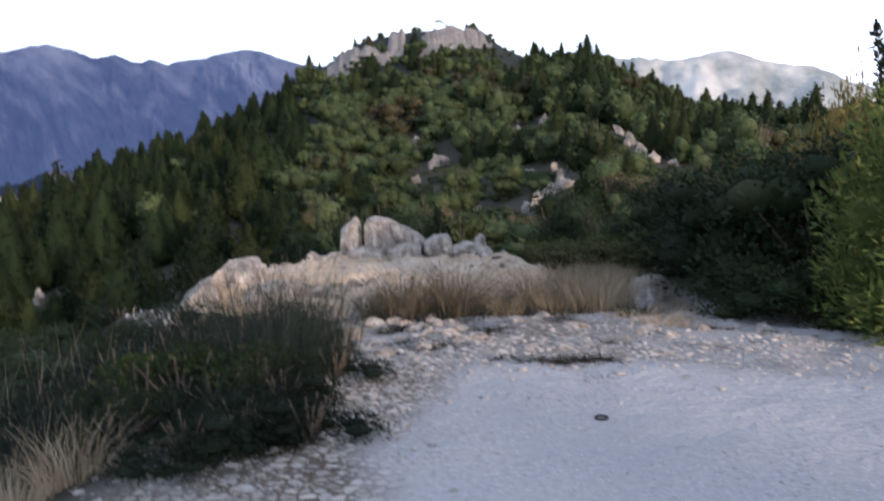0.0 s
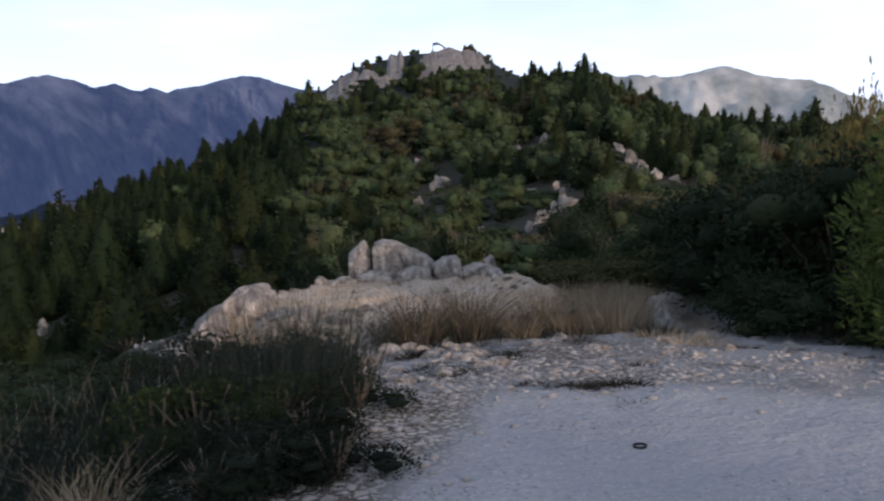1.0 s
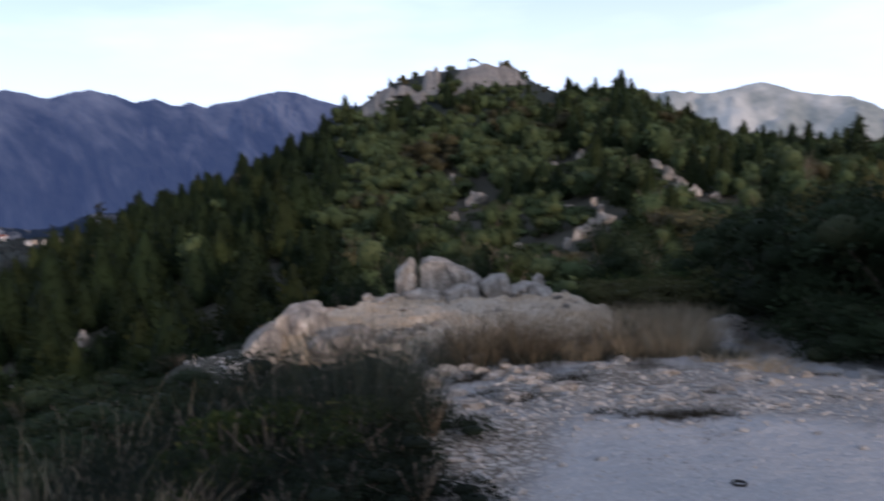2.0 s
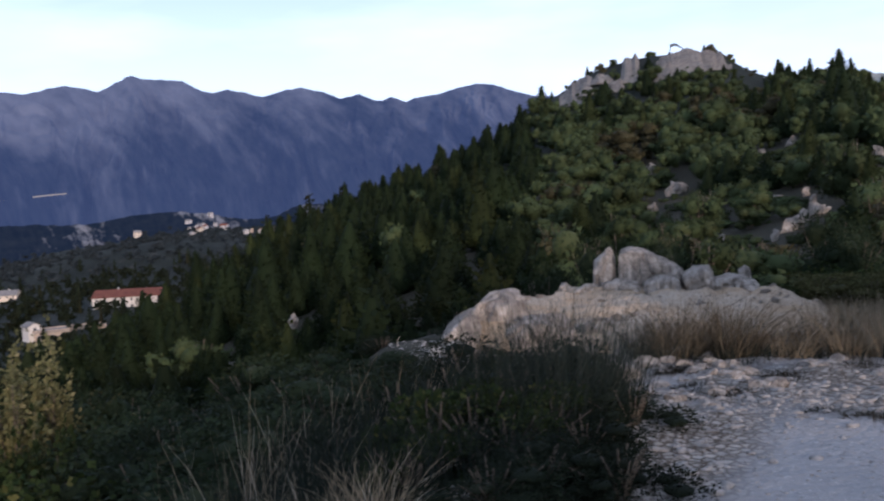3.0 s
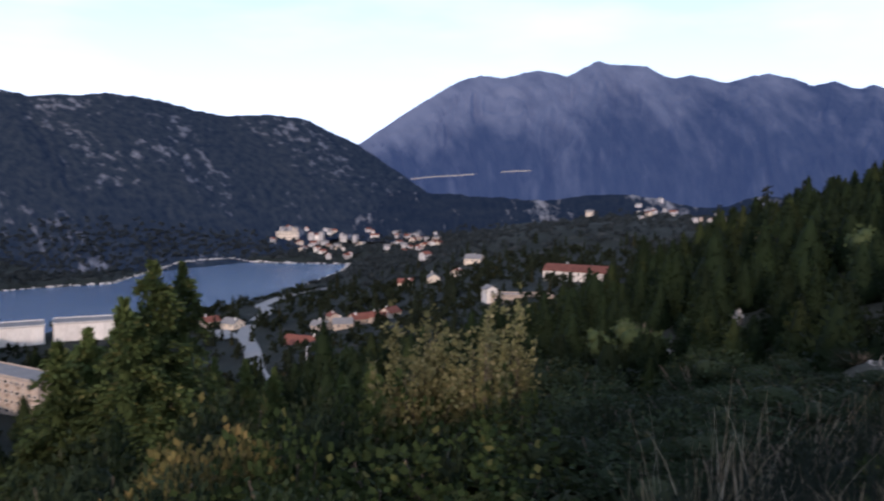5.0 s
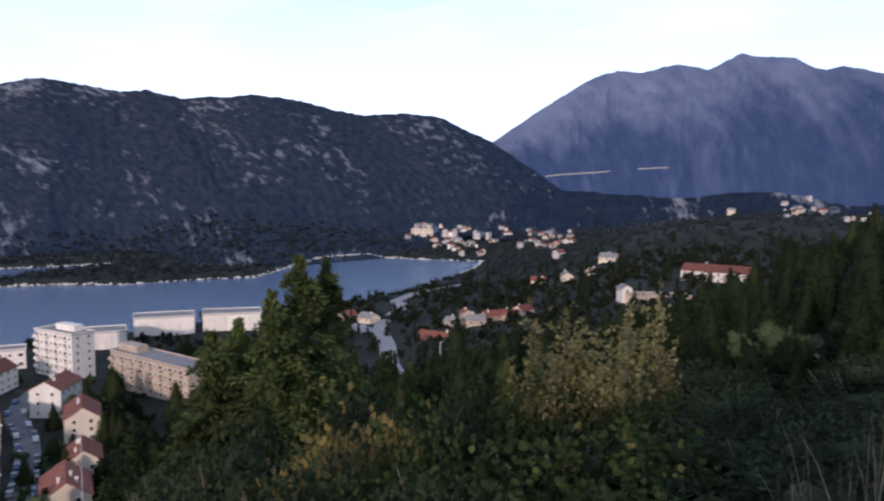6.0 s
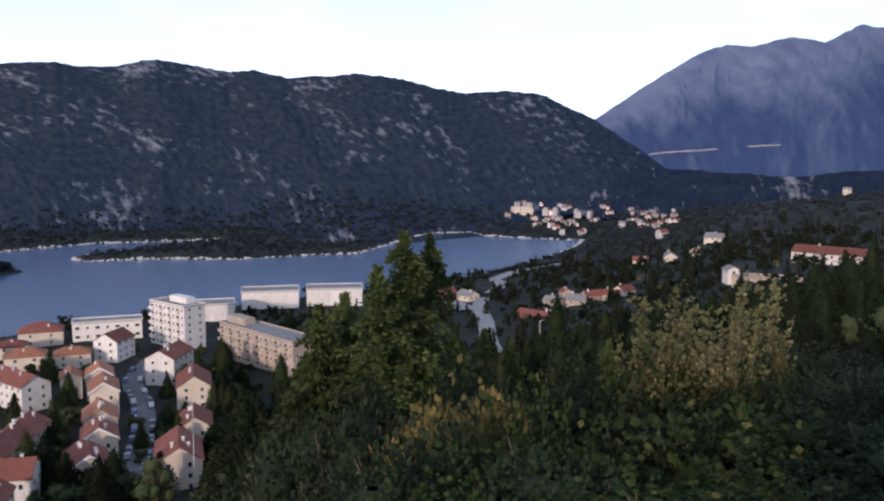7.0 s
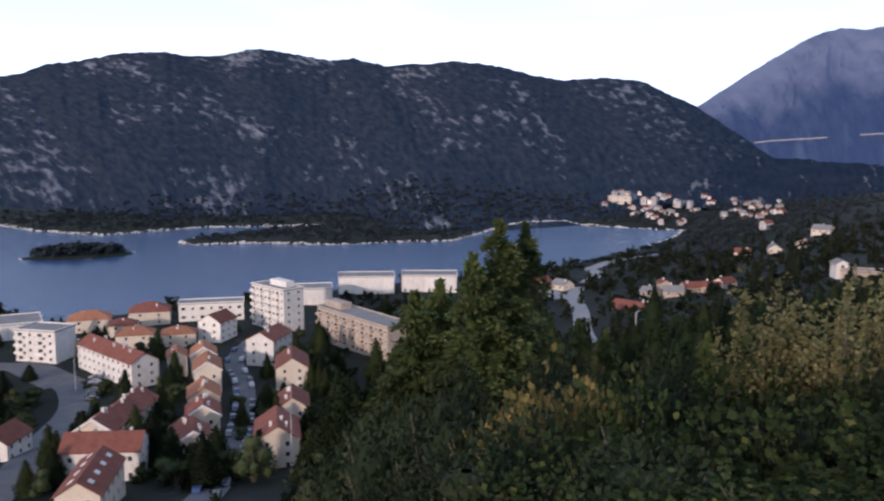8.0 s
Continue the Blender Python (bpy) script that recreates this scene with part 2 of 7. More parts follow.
WILLOW_LEAF = leaf_mat("narrow_yellow_green_leaves", (0.0413, 0.0638, 0.0169), (0.1315, 0.1596, 0.0413), (0.2066, 0.1878, 0.0564), 0.15, 0.3)
BROWN_GRASS = leaf_mat("brown_dry_grass", (0.060, 0.050, 0.034), (0.185, 0.15, 0.10), (0.32, 0.265, 0.18), 0.25, 0.3, 0.7)
OLIVE_LEAF = leaf_mat("olive_leaves", (0.040, 0.044, 0.017), (0.105, 0.104, 0.042), (0.15, 0.13, 0.06), 0.15, 0.25)
OCHRE_LEAF = leaf_mat("ochre_leaves", (0.0638, 0.0595, 0.0204), (0.1615, 0.1318, 0.0442), (0.2040, 0.1360, 0.0510), 0.25, 0.35)
BARK = two_tone("bark", (0.09, 0.07, 0.05), (0.16, 0.13, 0.10), (0.05, 0.04, 0.03), 3.0, 18.0, 0.95, 0.6, 0.02, stretch=(1, 1, 0.3))
DRY_GRASS = leaf_mat("dry_grass", (0.16, 0.125, 0.08), (0.39, 0.315, 0.21), (0.45, 0.40, 0.31), 0.2, 0.3, 0.7)
GREY_GRASS = leaf_mat("grey_grass", (0.014, 0.0195, 0.0155), (0.033, 0.041, 0.033), (0.062, 0.064, 0.052), 0.15, 0.25, 0.7)
WEED = leaf_mat("dried_weed", (0.0135, 0.0126, 0.0090), (0.0293, 0.0261, 0.0180), (0.0405, 0.0315, 0.0225), 0.1, 0.1)
CONIFER_LEAF = leaf_mat("olive_conifer_needles", (0.0324, 0.0458, 0.0152), (0.0811, 0.1050, 0.0324), (0.1120, 0.1050, 0.0378), 0.15, 0.2)
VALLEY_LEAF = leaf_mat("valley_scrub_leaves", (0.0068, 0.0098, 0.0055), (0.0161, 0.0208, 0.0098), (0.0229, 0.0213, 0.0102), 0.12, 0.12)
# village walls: their shade is put into a greyer, cooler render
FAR_RENDER = two_tone("shaded_grey_render", (0.40, 0.38, 0.375), (0.50, 0.475, 0.46), (0.30, 0.28, 0.27), 0.3, 2.0, 0.9, 0.1, 0.01, spread=0.2)
PLASTER = two_tone("cream_plaster", (0.5760, 0.4860, 0.3780), (0.6300, 0.5490, 0.4500), (0.4680, 0.3870, 0.3060), 0.3, 2.5, 0.9, 0.1, 0.01, spread=0.1)
WHITE_WALL = two_tone("white_render", (0.66, 0.615, 0.56), (0.72, 0.68, 0.63), (0.46, 0.415, 0.365), 0.25, 1.2, 0.85, 0.1, 0.01, stretch=(1, 1, 0.35), spread=0.08)
OLD_CONCRETE = two_tone("weathered_concrete", (0.38, 0.31, 0.25), (0.50, 0.40, 0.31), (0.18, 0.14, 0.115), 0.2, 0.9, 0.95, 0.2, 0.02, stretch=(1, 1, 0.5))
ROOF_RED = two_tone("red_roof_tiles", (0.155, 0.052, 0.036), (0.215, 0.078, 0.052), (0.095, 0.042, 0.03), 0.5, 4.0, 0.85, 0.5, 0.03, spread=0.2)
ROOF_ORANGE = two_tone("orange_roof_tiles", (0.28, 0.115, 0.06), (0.34, 0.155, 0.085), (0.21, 0.085, 0.05), 0.5, 4.0, 0.85, 0.5, 0.03, spread=0.15)
ROOF_FLAT = two_tone("flat_roof_felt", (0.20, 0.19, 0.185), (0.27, 0.255, 0.245), (0.12, 0.115, 0.11), 0.15, 1.2, 0.95, 0.2, 0.02)
ASPHALT = two_tone("asphalt", (0.10, 0.10, 0.11), (0.14, 0.14, 0.15), (0.07, 0.07, 0.07), 0.2, 3.0, 0.9, 0.3, 0.01)
PALE_ROAD = two_tone("pale_concrete_road", (0.25, 0.245, 0.24), (0.30, 0.29, 0.28), (0.19, 0.185, 0.18), 0.2, 2.0, 0.9, 0.2, 0.01)
METAL = two_tone("galvanised_steel", (0.45, 0.46, 0.47), (0.52, 0.52, 0.53), (0.34, 0.34, 0.35), 2.0, 14.0, 0.45, 0.1, 0.004)
DARK_METAL = two_tone("dark_painted_steel", (0.05, 0.05, 0.05), (0.08, 0.08, 0.08), (0.03, 0.03, 0.03), 2.0, 14.0, 0.5, 0.1, 0.004)
RUBBER = two_tone("black_rubber", (0.02, 0.02, 0.02), (0.03, 0.03, 0.03), (0.015, 0.015, 0.015), 3.0, 20.0, 0.8, 0.1, 0.002)
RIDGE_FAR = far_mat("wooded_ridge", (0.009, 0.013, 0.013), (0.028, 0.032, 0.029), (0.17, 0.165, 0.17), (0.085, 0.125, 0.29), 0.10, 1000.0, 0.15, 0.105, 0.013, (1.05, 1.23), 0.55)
# dark tones hold the mountain's evening shade, the glow its blue haze
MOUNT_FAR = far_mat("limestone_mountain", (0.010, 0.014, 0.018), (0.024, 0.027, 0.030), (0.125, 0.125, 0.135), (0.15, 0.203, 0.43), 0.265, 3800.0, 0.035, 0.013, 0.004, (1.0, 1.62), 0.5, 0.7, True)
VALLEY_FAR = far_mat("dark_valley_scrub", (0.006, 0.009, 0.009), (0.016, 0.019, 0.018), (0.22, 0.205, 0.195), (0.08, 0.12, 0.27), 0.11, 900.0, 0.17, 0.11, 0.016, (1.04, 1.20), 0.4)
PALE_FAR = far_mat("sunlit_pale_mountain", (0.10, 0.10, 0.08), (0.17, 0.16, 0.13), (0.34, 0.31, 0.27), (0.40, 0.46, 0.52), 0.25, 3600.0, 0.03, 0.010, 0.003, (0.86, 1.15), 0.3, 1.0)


def glass_mat():
    m, n, l, p = node_mat("dark_window_glass")
    p.inputs["Base Color"].default_value = (0.03, 0.035, 0.04, 1)
    p.inputs["Roughness"].default_value = 0.08
    return m


GLASS = glass_mat()


def paint_mat():
    m, n, l, p = node_mat("car_paint")
    oi, ramp = n.new("ShaderNodeObjectInfo"), n.new("ShaderNodeValToRGB")
    ramp.color_ramp.interpolation = "CONSTANT"
    for k, c in enumerate(((0.03, 0.04, 0.06), (0.10, 0.10, 0.11), (0.04, 0.04, 0.04), (0.04, 0.06, 0.13), (0.35, 0.35, 0.36))):
        e = ramp.color_ramp.elements[k] if k < 2 else ramp.color_ramp.elements.new(k / 5)
        e.position, e.color = k / 5, (*c, 1)
    l.new(oi.outputs["Random"], ramp.inputs["Fac"])
    l.new(ramp.outputs["Color"], p.inputs["Base Color"])
    p.inputs["Roughness"].default_value = 0.25
    return m


CAR_PAINT = paint_mat()


def water_mat():
    m, n, l, p = node_mat("lake_water")
    f = noise_fac(n, l, 0.35, detail=5.0, stretch=(1, 1, 1))
    g = noise_fac(n, l, 0.012, detail=3.0, stretch=(1, 0.3, 1))
    l.new(mixed(n, l, g, (0.022, 0.050, 0.125), (0.032, 0.064, 0.148)), p.inputs["Base Color"])
    p.inputs["Roughness"].default_value = 0.22
    bumped(n, l, p, f, 0.5, 0.25)
    return m


WATER = water_mat()


def ground_mat():
    """Pale gravel, stony soil under the trees, and the dry meadows of the valley, by the masks that the sheet carries."""
    m, n, l, p = node_mat("ground")
    grav, town = n.new("ShaderNodeAttribute"), n.new("ShaderNodeAttribute")
    grav.attribute_name, town.attribute_name = "gravel", "valley"
    fine = noise_fac(n, l, 26.0, detail=5.0, low=0.3, high=0.7)
    mid = noise_fac(n, l, 2.2, detail=6.0, low=0.38, high=0.66)
    wide = noise_fac(n, l, 0.45, detail=4.0)
    vor, tc = n.new("ShaderNodeTexVoronoi"), n.new("ShaderNodeTexCoord")
    vor.inputs["Scale"].default_value = 22.0
    l.new(tc.outputs["Object"], vor.inputs["Vector"])
    g1 = mixed(n, l, wide, (0.29, 0.285, 0.29), (0.36, 0.345, 0.34))
    g2 = mixed(n, l, fine, (0.20, 0.195, 0.19), g1)
    g3 = mixed(n, l, 0.45, g2, g1)
    speck = noise_fac(n, l, 38.0, detail=3.0, rough=0.5, low=0.60, high=0.68)
    clump = noise_fac(n, l, 1.1, detail=5.0, rough=0.6, low=0.42, high=0.62)
    dots = n.new("ShaderNodeMath")
    dots.operation = "MULTIPLY"
    l.new(speck, dots.inputs[0])
    l.new(clump, dots.inputs[1])
    g3 = mixed(n, l, dots.outputs[0], g3, (0.10, 0.09, 0.08))
    pale = noise_fac(n, l, 55.0, detail=2.0, low=0.63, high=0.70)
    g3 = mixed(n, l, pale, g3, (0.47, 0.455, 0.44))
    s1 = mixed(n, l, mid, (0.022, 0.02, 0.013), (0.045, 0.039, 0.028))
    s2 = mixed(n, l, fine, s1, (0.036, 0.034, 0.021))
    far = noise_fac(n, l, 0.03, detail=8.0, rough=0.65, low=0.35, high=0.65)
    far2 = noise_fac(n, l, 0.09, detail=6.0, rough=0.6, low=0.60, high=0.70)
    v1 = mixed(n, l, far, (0.008, 0.0115, 0.0095), (0.018, 0.022, 0.017))
    v2 = mixed(n, l, far2, v1, (0.055, 0.05, 0.045))
    # broken stone: cells of different greys with dark gaps
    rub, cell, edge = n.new("ShaderNodeAttribute"), n.new("ShaderNodeTexVoronoi"), n.new("ShaderNodeTexVoronoi")
    rub.attribute_name, edge.feature = "rubble", "DISTANCE_TO_EDGE"
    warp, wsum = n.new("ShaderNodeTexNoise"), n.new("ShaderNodeVectorMath")
    warp.inputs["Scale"].default_value = 5.0
    wsum.operation = "MULTIPLY_ADD"
    wsum.inputs[1].default_value = (0.12, 0.12, 0.12)
    l.new(warp.outputs["Color"], wsum.inputs[0])
    l.new(tc.outputs["Object"], wsum.inputs[2])
    for v in (cell, edge):
        v.inputs["Scale"].default_value = 15.0
        l.new(wsum.outputs["Vector"], v.inputs["Vector"])
    gap, tone = n.new("ShaderNodeMapRange"), n.new("ShaderNodeSeparateColor")
    gap.inputs["From Min"].default_value, gap.inputs["From Max"].default_value = 0.02, 0.22
    l.new(edge.outputs["Distance"], gap.inputs["Value"])
    l.new(cell.outputs["Color"], tone.inputs["Color"])
    r1 = mixed(n, l, tone.outputs["Red"], (0.15, 0.13, 0.11), (0.40, 0.365, 0.32))
    r2 = mixed(n, l, gap.outputs["Result"], (0.07, 0.052, 0.037), r1)
    patchy, rfac = noise_fac(n, l, 1.3, detail=4.0, low=0.24, high=0.5), n.new("ShaderNodeMath")
    rfac.operation = "MULTIPLY"
    l.new(rub.outputs["Fac"], rfac.inputs[0])
    l.new(patchy, rfac.inputs[1])
    g3 = mixed(n, l, rfac.outputs[0], g3, r2)
    soil = mixed(n, l, town.outputs["Fac"], s2, v2)
    l.new(mixed(n, l, grav.outputs["Fac"], soil, g3), p.inputs["Base Color"])
    p.inputs["Roughness"].default_value = 0.95
    p.inputs["Specular IOR Level"].default_value = 0.2
    b1, b2 = n.new("ShaderNodeBump"), n.new("ShaderNodeBump")
    b1.inputs["Strength"].default_value, b1.inputs["Distance"].default_value = 0.45, 0.015
    b2.inputs["Strength"].default_value, b2.inputs["Distance"].default_value = 0.5, 0.05
    l.new(vor.outputs["Distance"], b1.inputs["Height"])
    l.new(mid, b2.inputs["Height"])
    l.new(b1.outputs["Normal"], b2.inputs["Normal"])
    l.new(b2.outputs["Normal"], p.inputs["Normal"])
    return m


GROUND = ground_mat()


# ---- building helpers ----
def mesh_data(name, verts, faces, mat, smooth=False):
    me = bpy.data.meshes.new(name)
    if isinstance(faces, np.ndarray):
        verts = np.asarray(verts, np.float32)
        k = faces.shape[1]
        me.vertices.add(len(verts))
        me.vertices.foreach_set("co", verts.ravel())
        me.loops.add(faces.size)
        me.loops.foreach_set("vertex_index", faces.astype(np.int32).ravel())
        me.polygons.add(len(faces))
        me.polygons.foreach_set("loop_start", np.arange(0, faces.size, k, dtype=np.int32))
        me.update(calc_edges=True)
    else:
        me.from_pydata([tuple(v) for v in verts], [], faces)
    me.materials.append(mat)
    if smooth:
        me.polygons.foreach_set("use_smooth", np.ones(len(me.polygons), bool))
    return me


def from_bm(name, bm, mat, smooth=False):
    me = bpy.data.meshes.new(name)
    bm.to_mesh(me)
    bm.free()
    me.materials.append(mat)
    if smooth:
        me.polygons.foreach_set("use_smooth", np.ones(len(me.polygons), bool))
    return me


def part(name, bm, material, parent, label="", at=None):
    """A bmesh, or mesh data, as one mesh object under a thing or a part."""
    me = bm if isinstance(bm, bpy.types.Mesh) else from_bm(name, bm, material)
    ob = new(name, me)
    ob.parent = parent
    if at is not None:
        ob.matrix_basis = at
    return tagged(ob, label)


def thing(name, label, category, m, group="", kind=""):
    ob = new(name)
    ob.empty_display_size = 0.3
    ob.matrix_basis = m
    return tagged(ob, label, category, group, kind)


def box(bm, x0, y0, z0, x1, y1, z1):
    v = [bm.verts.new(c) for c in ((x0, y0, z0), (x1, y0, z0), (x1, y1, z0), (x0, y1, z0), (x0, y0, z1), (x1, y0, z1), (x1, y1, z1), (x0, y1, z1))]
    for f in ((3, 2, 1, 0), (4, 5, 6, 7), (0, 1, 5, 4), (1, 2, 6, 5), (2, 3, 7, 6), (3, 0, 4, 7)):
        bm.faces.new([v[i] for i in f])
    return bm


def tube(bm, points, radii, sides=7):
    """A tapered tube along points."""
    rings = []
    for k, (p, r) in enumerate(zip(points, radii)):
        a, b = Vector(points[max(k - 1, 0)]), Vector(points[min(k + 1, len(points) - 1)])
        q = (b - a).to_track_quat("Z", "X") if (b - a).length > 1e-6 else Vector((0, 0, 1)).to_track_quat("Z", "X")
        rings.append([bm.verts.new(Vector(p) + q @ Vector((r * math.cos(2 * math.pi * i / sides), r * math.sin(2 * math.pi * i / sides), 0))) for i in range(sides)])
    for u, w in zip(rings, rings[1:]):
        for i in range(sides):
            bm.faces.new((u[i], u[(i + 1) % sides], w[(i + 1) % sides], w[i]))
    bm.faces.new(rings[0][::-1])
    bm.faces.new(rings[-1])
    return bm


def interp(x, xs, ys):
    return np.interp(x, xs, ys)


def smooth01(t):
    t = np.clip(t, 0, 1)
    return t * t * (3 - 2 * t)


def fnoise(x, y, scale, octaves=4, seed=0.0):
    """Value noise of many points, about -1 to 1."""
    tot, amp, x, y = 0.0, 1.0, np.asarray(x, float) * scale + seed * 17.3, np.asarray(y, float) * scale + seed * 9.1
    for _ in range(octaves):
        xi, yi = np.floor(x), np.floor(y)
        u, v = smooth01(x - xi), smooth01(y - yi)

        def h(a, b):
            k = np.sin(a * 127.1 + b * 311.7 + seed * 3.7) * 43758.5453
            return (k - np.floor(k)) * 2 - 1
        tot = tot + amp * ((h(xi, yi) * (1 - u) + h(xi + 1, yi) * u) * (1 - v) + (h(xi, yi + 1) * (1 - u) + h(xi + 1, yi + 1) * u) * v)
        amp, x, y = amp * 0.5, x * 2.03 + 5.1, y * 2.03 + 1.7
    return tot / 1.6


# ---- the lie of the land ----
from mathutils.bvhtree import BVHTree
LAKE_Z = -85.0
LAKE = [(-520, -420), (-460, -15), (-424, 5), (-424, 22), (-443, 57), (-440, 100), (-452, 170), (-462, 280), (-482, 341), (-514, 399), (-560, 470),
        (-600, 515), (-645, 478), (-692, 451), (-690, 400), (-668, 360), (-640, 325), (-618, 300), (-630, 256), (-634, 210), (-668, 155),
        (-680, 108), (-700, 104), (-735, 150), (-755, 235), (-772, 236), (-797, 135), (-790, 112), (-769, 53), (-828, 3), (-889, -24), (-960, -420)]
ISLET = (-649.0, 30.0)
FAR_AZ = [-180, 15, 30, 38, 46, 55, 64, 180]
FAR_R = [150, 260, 400, 600, 900, 1300, 2200, 4900]
FAR_Z = np.array([[-40, -40, -40, -40, -45, -52, -68, -72], [-50, -50, -48, -47, -58, -70, -81.5, -82], [-60, -58, -50, -50, -66, -76, -83, -83.5],
                  [-60, -60, -55, -60, -79, -84, -84, -84], [-60, -50, -42, -58, -74, -80, -80, -80], [-70, -70, -70, -70, -70, -70, -72, -72],
                  [-75, -75, -75, -75, -75, -75, -75, -75], [-75, -75, -75, -75, -75, -75, -75, -75]])


def shore(x, y):
    """Distance to the lake's edge, below 0 on the water."""
    best, inside = np.full(np.shape(x), 1e9), np.zeros(np.shape(x), bool)
    for (ax, ay), (bx, by) in zip(LAKE, LAKE[1:] + LAKE[:1]):
        t = np.clip(((x - ax) * (bx - ax) + (y - ay) * (by - ay)) / ((bx - ax) ** 2 + (by - ay) ** 2), 0, 1)
        best = np.minimum(best, np.hypot(x - ax - t * (bx - ax), y - ay - t * (by - ay)))
        inside ^= ((ay > y) != (by > y)) & (x < (bx - ax) * (y - ay) / (by - ay + 1e-9) + ax)
    return np.where(inside, -best, best)


def crest(az):
    """Distance and height of the wooded hill's skyline."""
    d = interp(az, [-180, -40, -15, 12, 20, 28, 36, 45, 60, 180], [150, 200, 240, 240, 205, 172, 132, 105, 95, 95])
    z = interp(az, [-180, -60, -30, -24, -16, -12.4, -11, -10, -7.6, -5.4, -4.1, -3, 0, 1.4, 2.8, 4.25, 5.5, 6.4, 7.4, 8.9, 10.4, 11.5, 15, 20, 24, 29, 33, 41, 50, 56, 62, 69, 75, 180],
               [-3, -3, -1, 0.5, 5.5, 12.6, 15.5, 18.6, 19.9, 21.8, 24.4, 28.4, 29.6, 29.6, 28.8, 27.6, 25.6, 23.2, 20.6, 16.0, 10.2, 7.5, 1, -6, -11, -16.5, -21, -24.5, -28, -33, -36, -38, -56, -56])
    return d, z


def height(x, y):
    x, y = np.asarray(x, float), np.asarray(y, float)
    r, az = np.hypot(x, y), np.degrees(np.arctan2(-x, y))
    # the level top, its rim and the drop to the left
    top = interp(r, [0, 6, 8, 10.5, 13, 17, 22, 30], [0, 0, -0.25, -0.6, -0.75, -1.05, -1.8, -3.2])
    rim = interp(y, [-30, 0, 4, 6.5, 8, 10, 12, 15, 18, 24, 40], [-5, -2.2, -1.3, -0.7, -1.7, -3.1, -3.8, -3.0, -2.0, 0, 4])
    e = np.maximum(rim - x, 0)
    near = top - 0.45 * e * smooth01(e / 1.5)
    # the slope beyond, up to the hill's crest
    zv = interp(az, [-180, -30, -10, 0, 15, 30, 45, 60, 90, 180], [-3, -3, -4, -6, -11, -14.5, -19, -25, -28, -28])
    d, zc = crest(az)
    z22 = np.minimum(-1.8, zv * 0.5)
    t = np.clip((r - 45) / np.maximum(d - 45, 1), 0, 1)
    up = zv + (zc - zv) * np.where(zc > zv, t ** (1.25 + 0.95 * np.exp(-((az - 1) / 7.0) ** 2)), t)
    slope = np.where(r < 45, z22 + (zv - z22) * np.clip((r - 22) / 23, 0, 1), up)
    land = near + (slope - near) * smooth01((r - 15) / 12)
    # the valley
    fr = np.clip(np.interp(r, FAR_R, np.arange(8)), 0, 6.999)
    fa = np.clip(np.interp(az, FAR_AZ, np.arange(8)), 0, 6.999)
    i, j = fr.astype(int), fa.astype(int)
    u, v = fr - i, fa - j
    far = (FAR_Z[i, j] * (1 - u) + FAR_Z[i + 1, j] * u) * (1 - v) + (FAR_Z[i, j + 1] * (1 - u) + FAR_Z[i + 1, j + 1] * u) * v
    far = far + 14 * np.exp(-((x + 400) ** 2 + (y - 560) ** 2) / (2 * 70.0 ** 2))
    far = far + smooth01((r - 420) / 300) * fnoise(x, y, 1 / 130, 4, 2) * 5.0
    land = far + (land - far) * (1 - smooth01((r - d) / 95))
    # the lake
    if not np.any(r > 330):
        s = np.full(np.shape(x), 900.0)
    else:
        s = shore(x, y)
    isle = 1 - np.hypot((x - ISLET[0]) / 17, (y - ISLET[1]) / 38)
    bank = np.minimum(land, LAKE_Z + 0.9 + np.maximum(s, 0) * 0.16 + 0.4 * fnoise(x, y, 0.08, 3, 5))
    land = np.where(r > 330, bank + (land - bank) * smooth01((s - 15) / 60), land)
    land = np.where((s < 0) & (r > 330), LAKE_Z - np.minimum(-s * 0.35, 6), land)
    land = np.where((isle > 0) & (r > 330), np.maximum(land, LAKE_Z + 2.5 * np.minimum(isle * 3, 1)), land)
    # unevenness
    rough = interp(r, [0, 5, 8, 14, 40, 150, 400], [0.012, 0.02, 0.07, 0.12, 0.6, 1.6, 1.0])
    land = land + interp(r, [5, 6.5, 10, 16, 30], [0, 0.035, 0.07, 0.09, 0]) * fnoise(x, y, 1.9, 4, 31)
    return land + np.where((s > 0) | (r < 330), rough * fnoise(x, y, 0.5 / (1 + np.minimum(r, 200) / 14), 4, 1), 0)


SHEET = []


def ground_z(x, y):
    """The height of the ground sheet there."""
    hit = SHEET[0].ray_cast(Vector((x, y, 500)), Vector((0, 0, -1)))
    return hit[0].z if hit[0] is not None else float(height(np.array([x]), np.array([y]))[0])


def polar(az, r):
    """A place on the ground so many degrees to the left of +y, so far from the middle."""
    return -r * math.sin(radians(az)), r * math.cos(radians(az))


def polar_sheet(name, az, r, zf, mat):
    A, R = np.meshgrid(np.radians(az), r, indexing="ij")
    X, Y = -R * np.sin(A), R * np.cos(A)
    Z = zf(X, Y, A, R)
    n, k = A.shape
    idx = np.arange(n * k).reshape(n, k)
    quads = np.stack([idx[:-1, :-1], idx[:-1, 1:], idx[1:, 1:], idx[1:, :-1]], -1).reshape(-1, 4)[:, ::-1]
    co = np.stack([X, Y, Z], -1).reshape(-1, 3)
    SHEET.append(BVHTree.FromPolygons(co.tolist(), quads.tolist()))
    return new(name, mesh_data(name, co, quads, mat, True)), X, Y


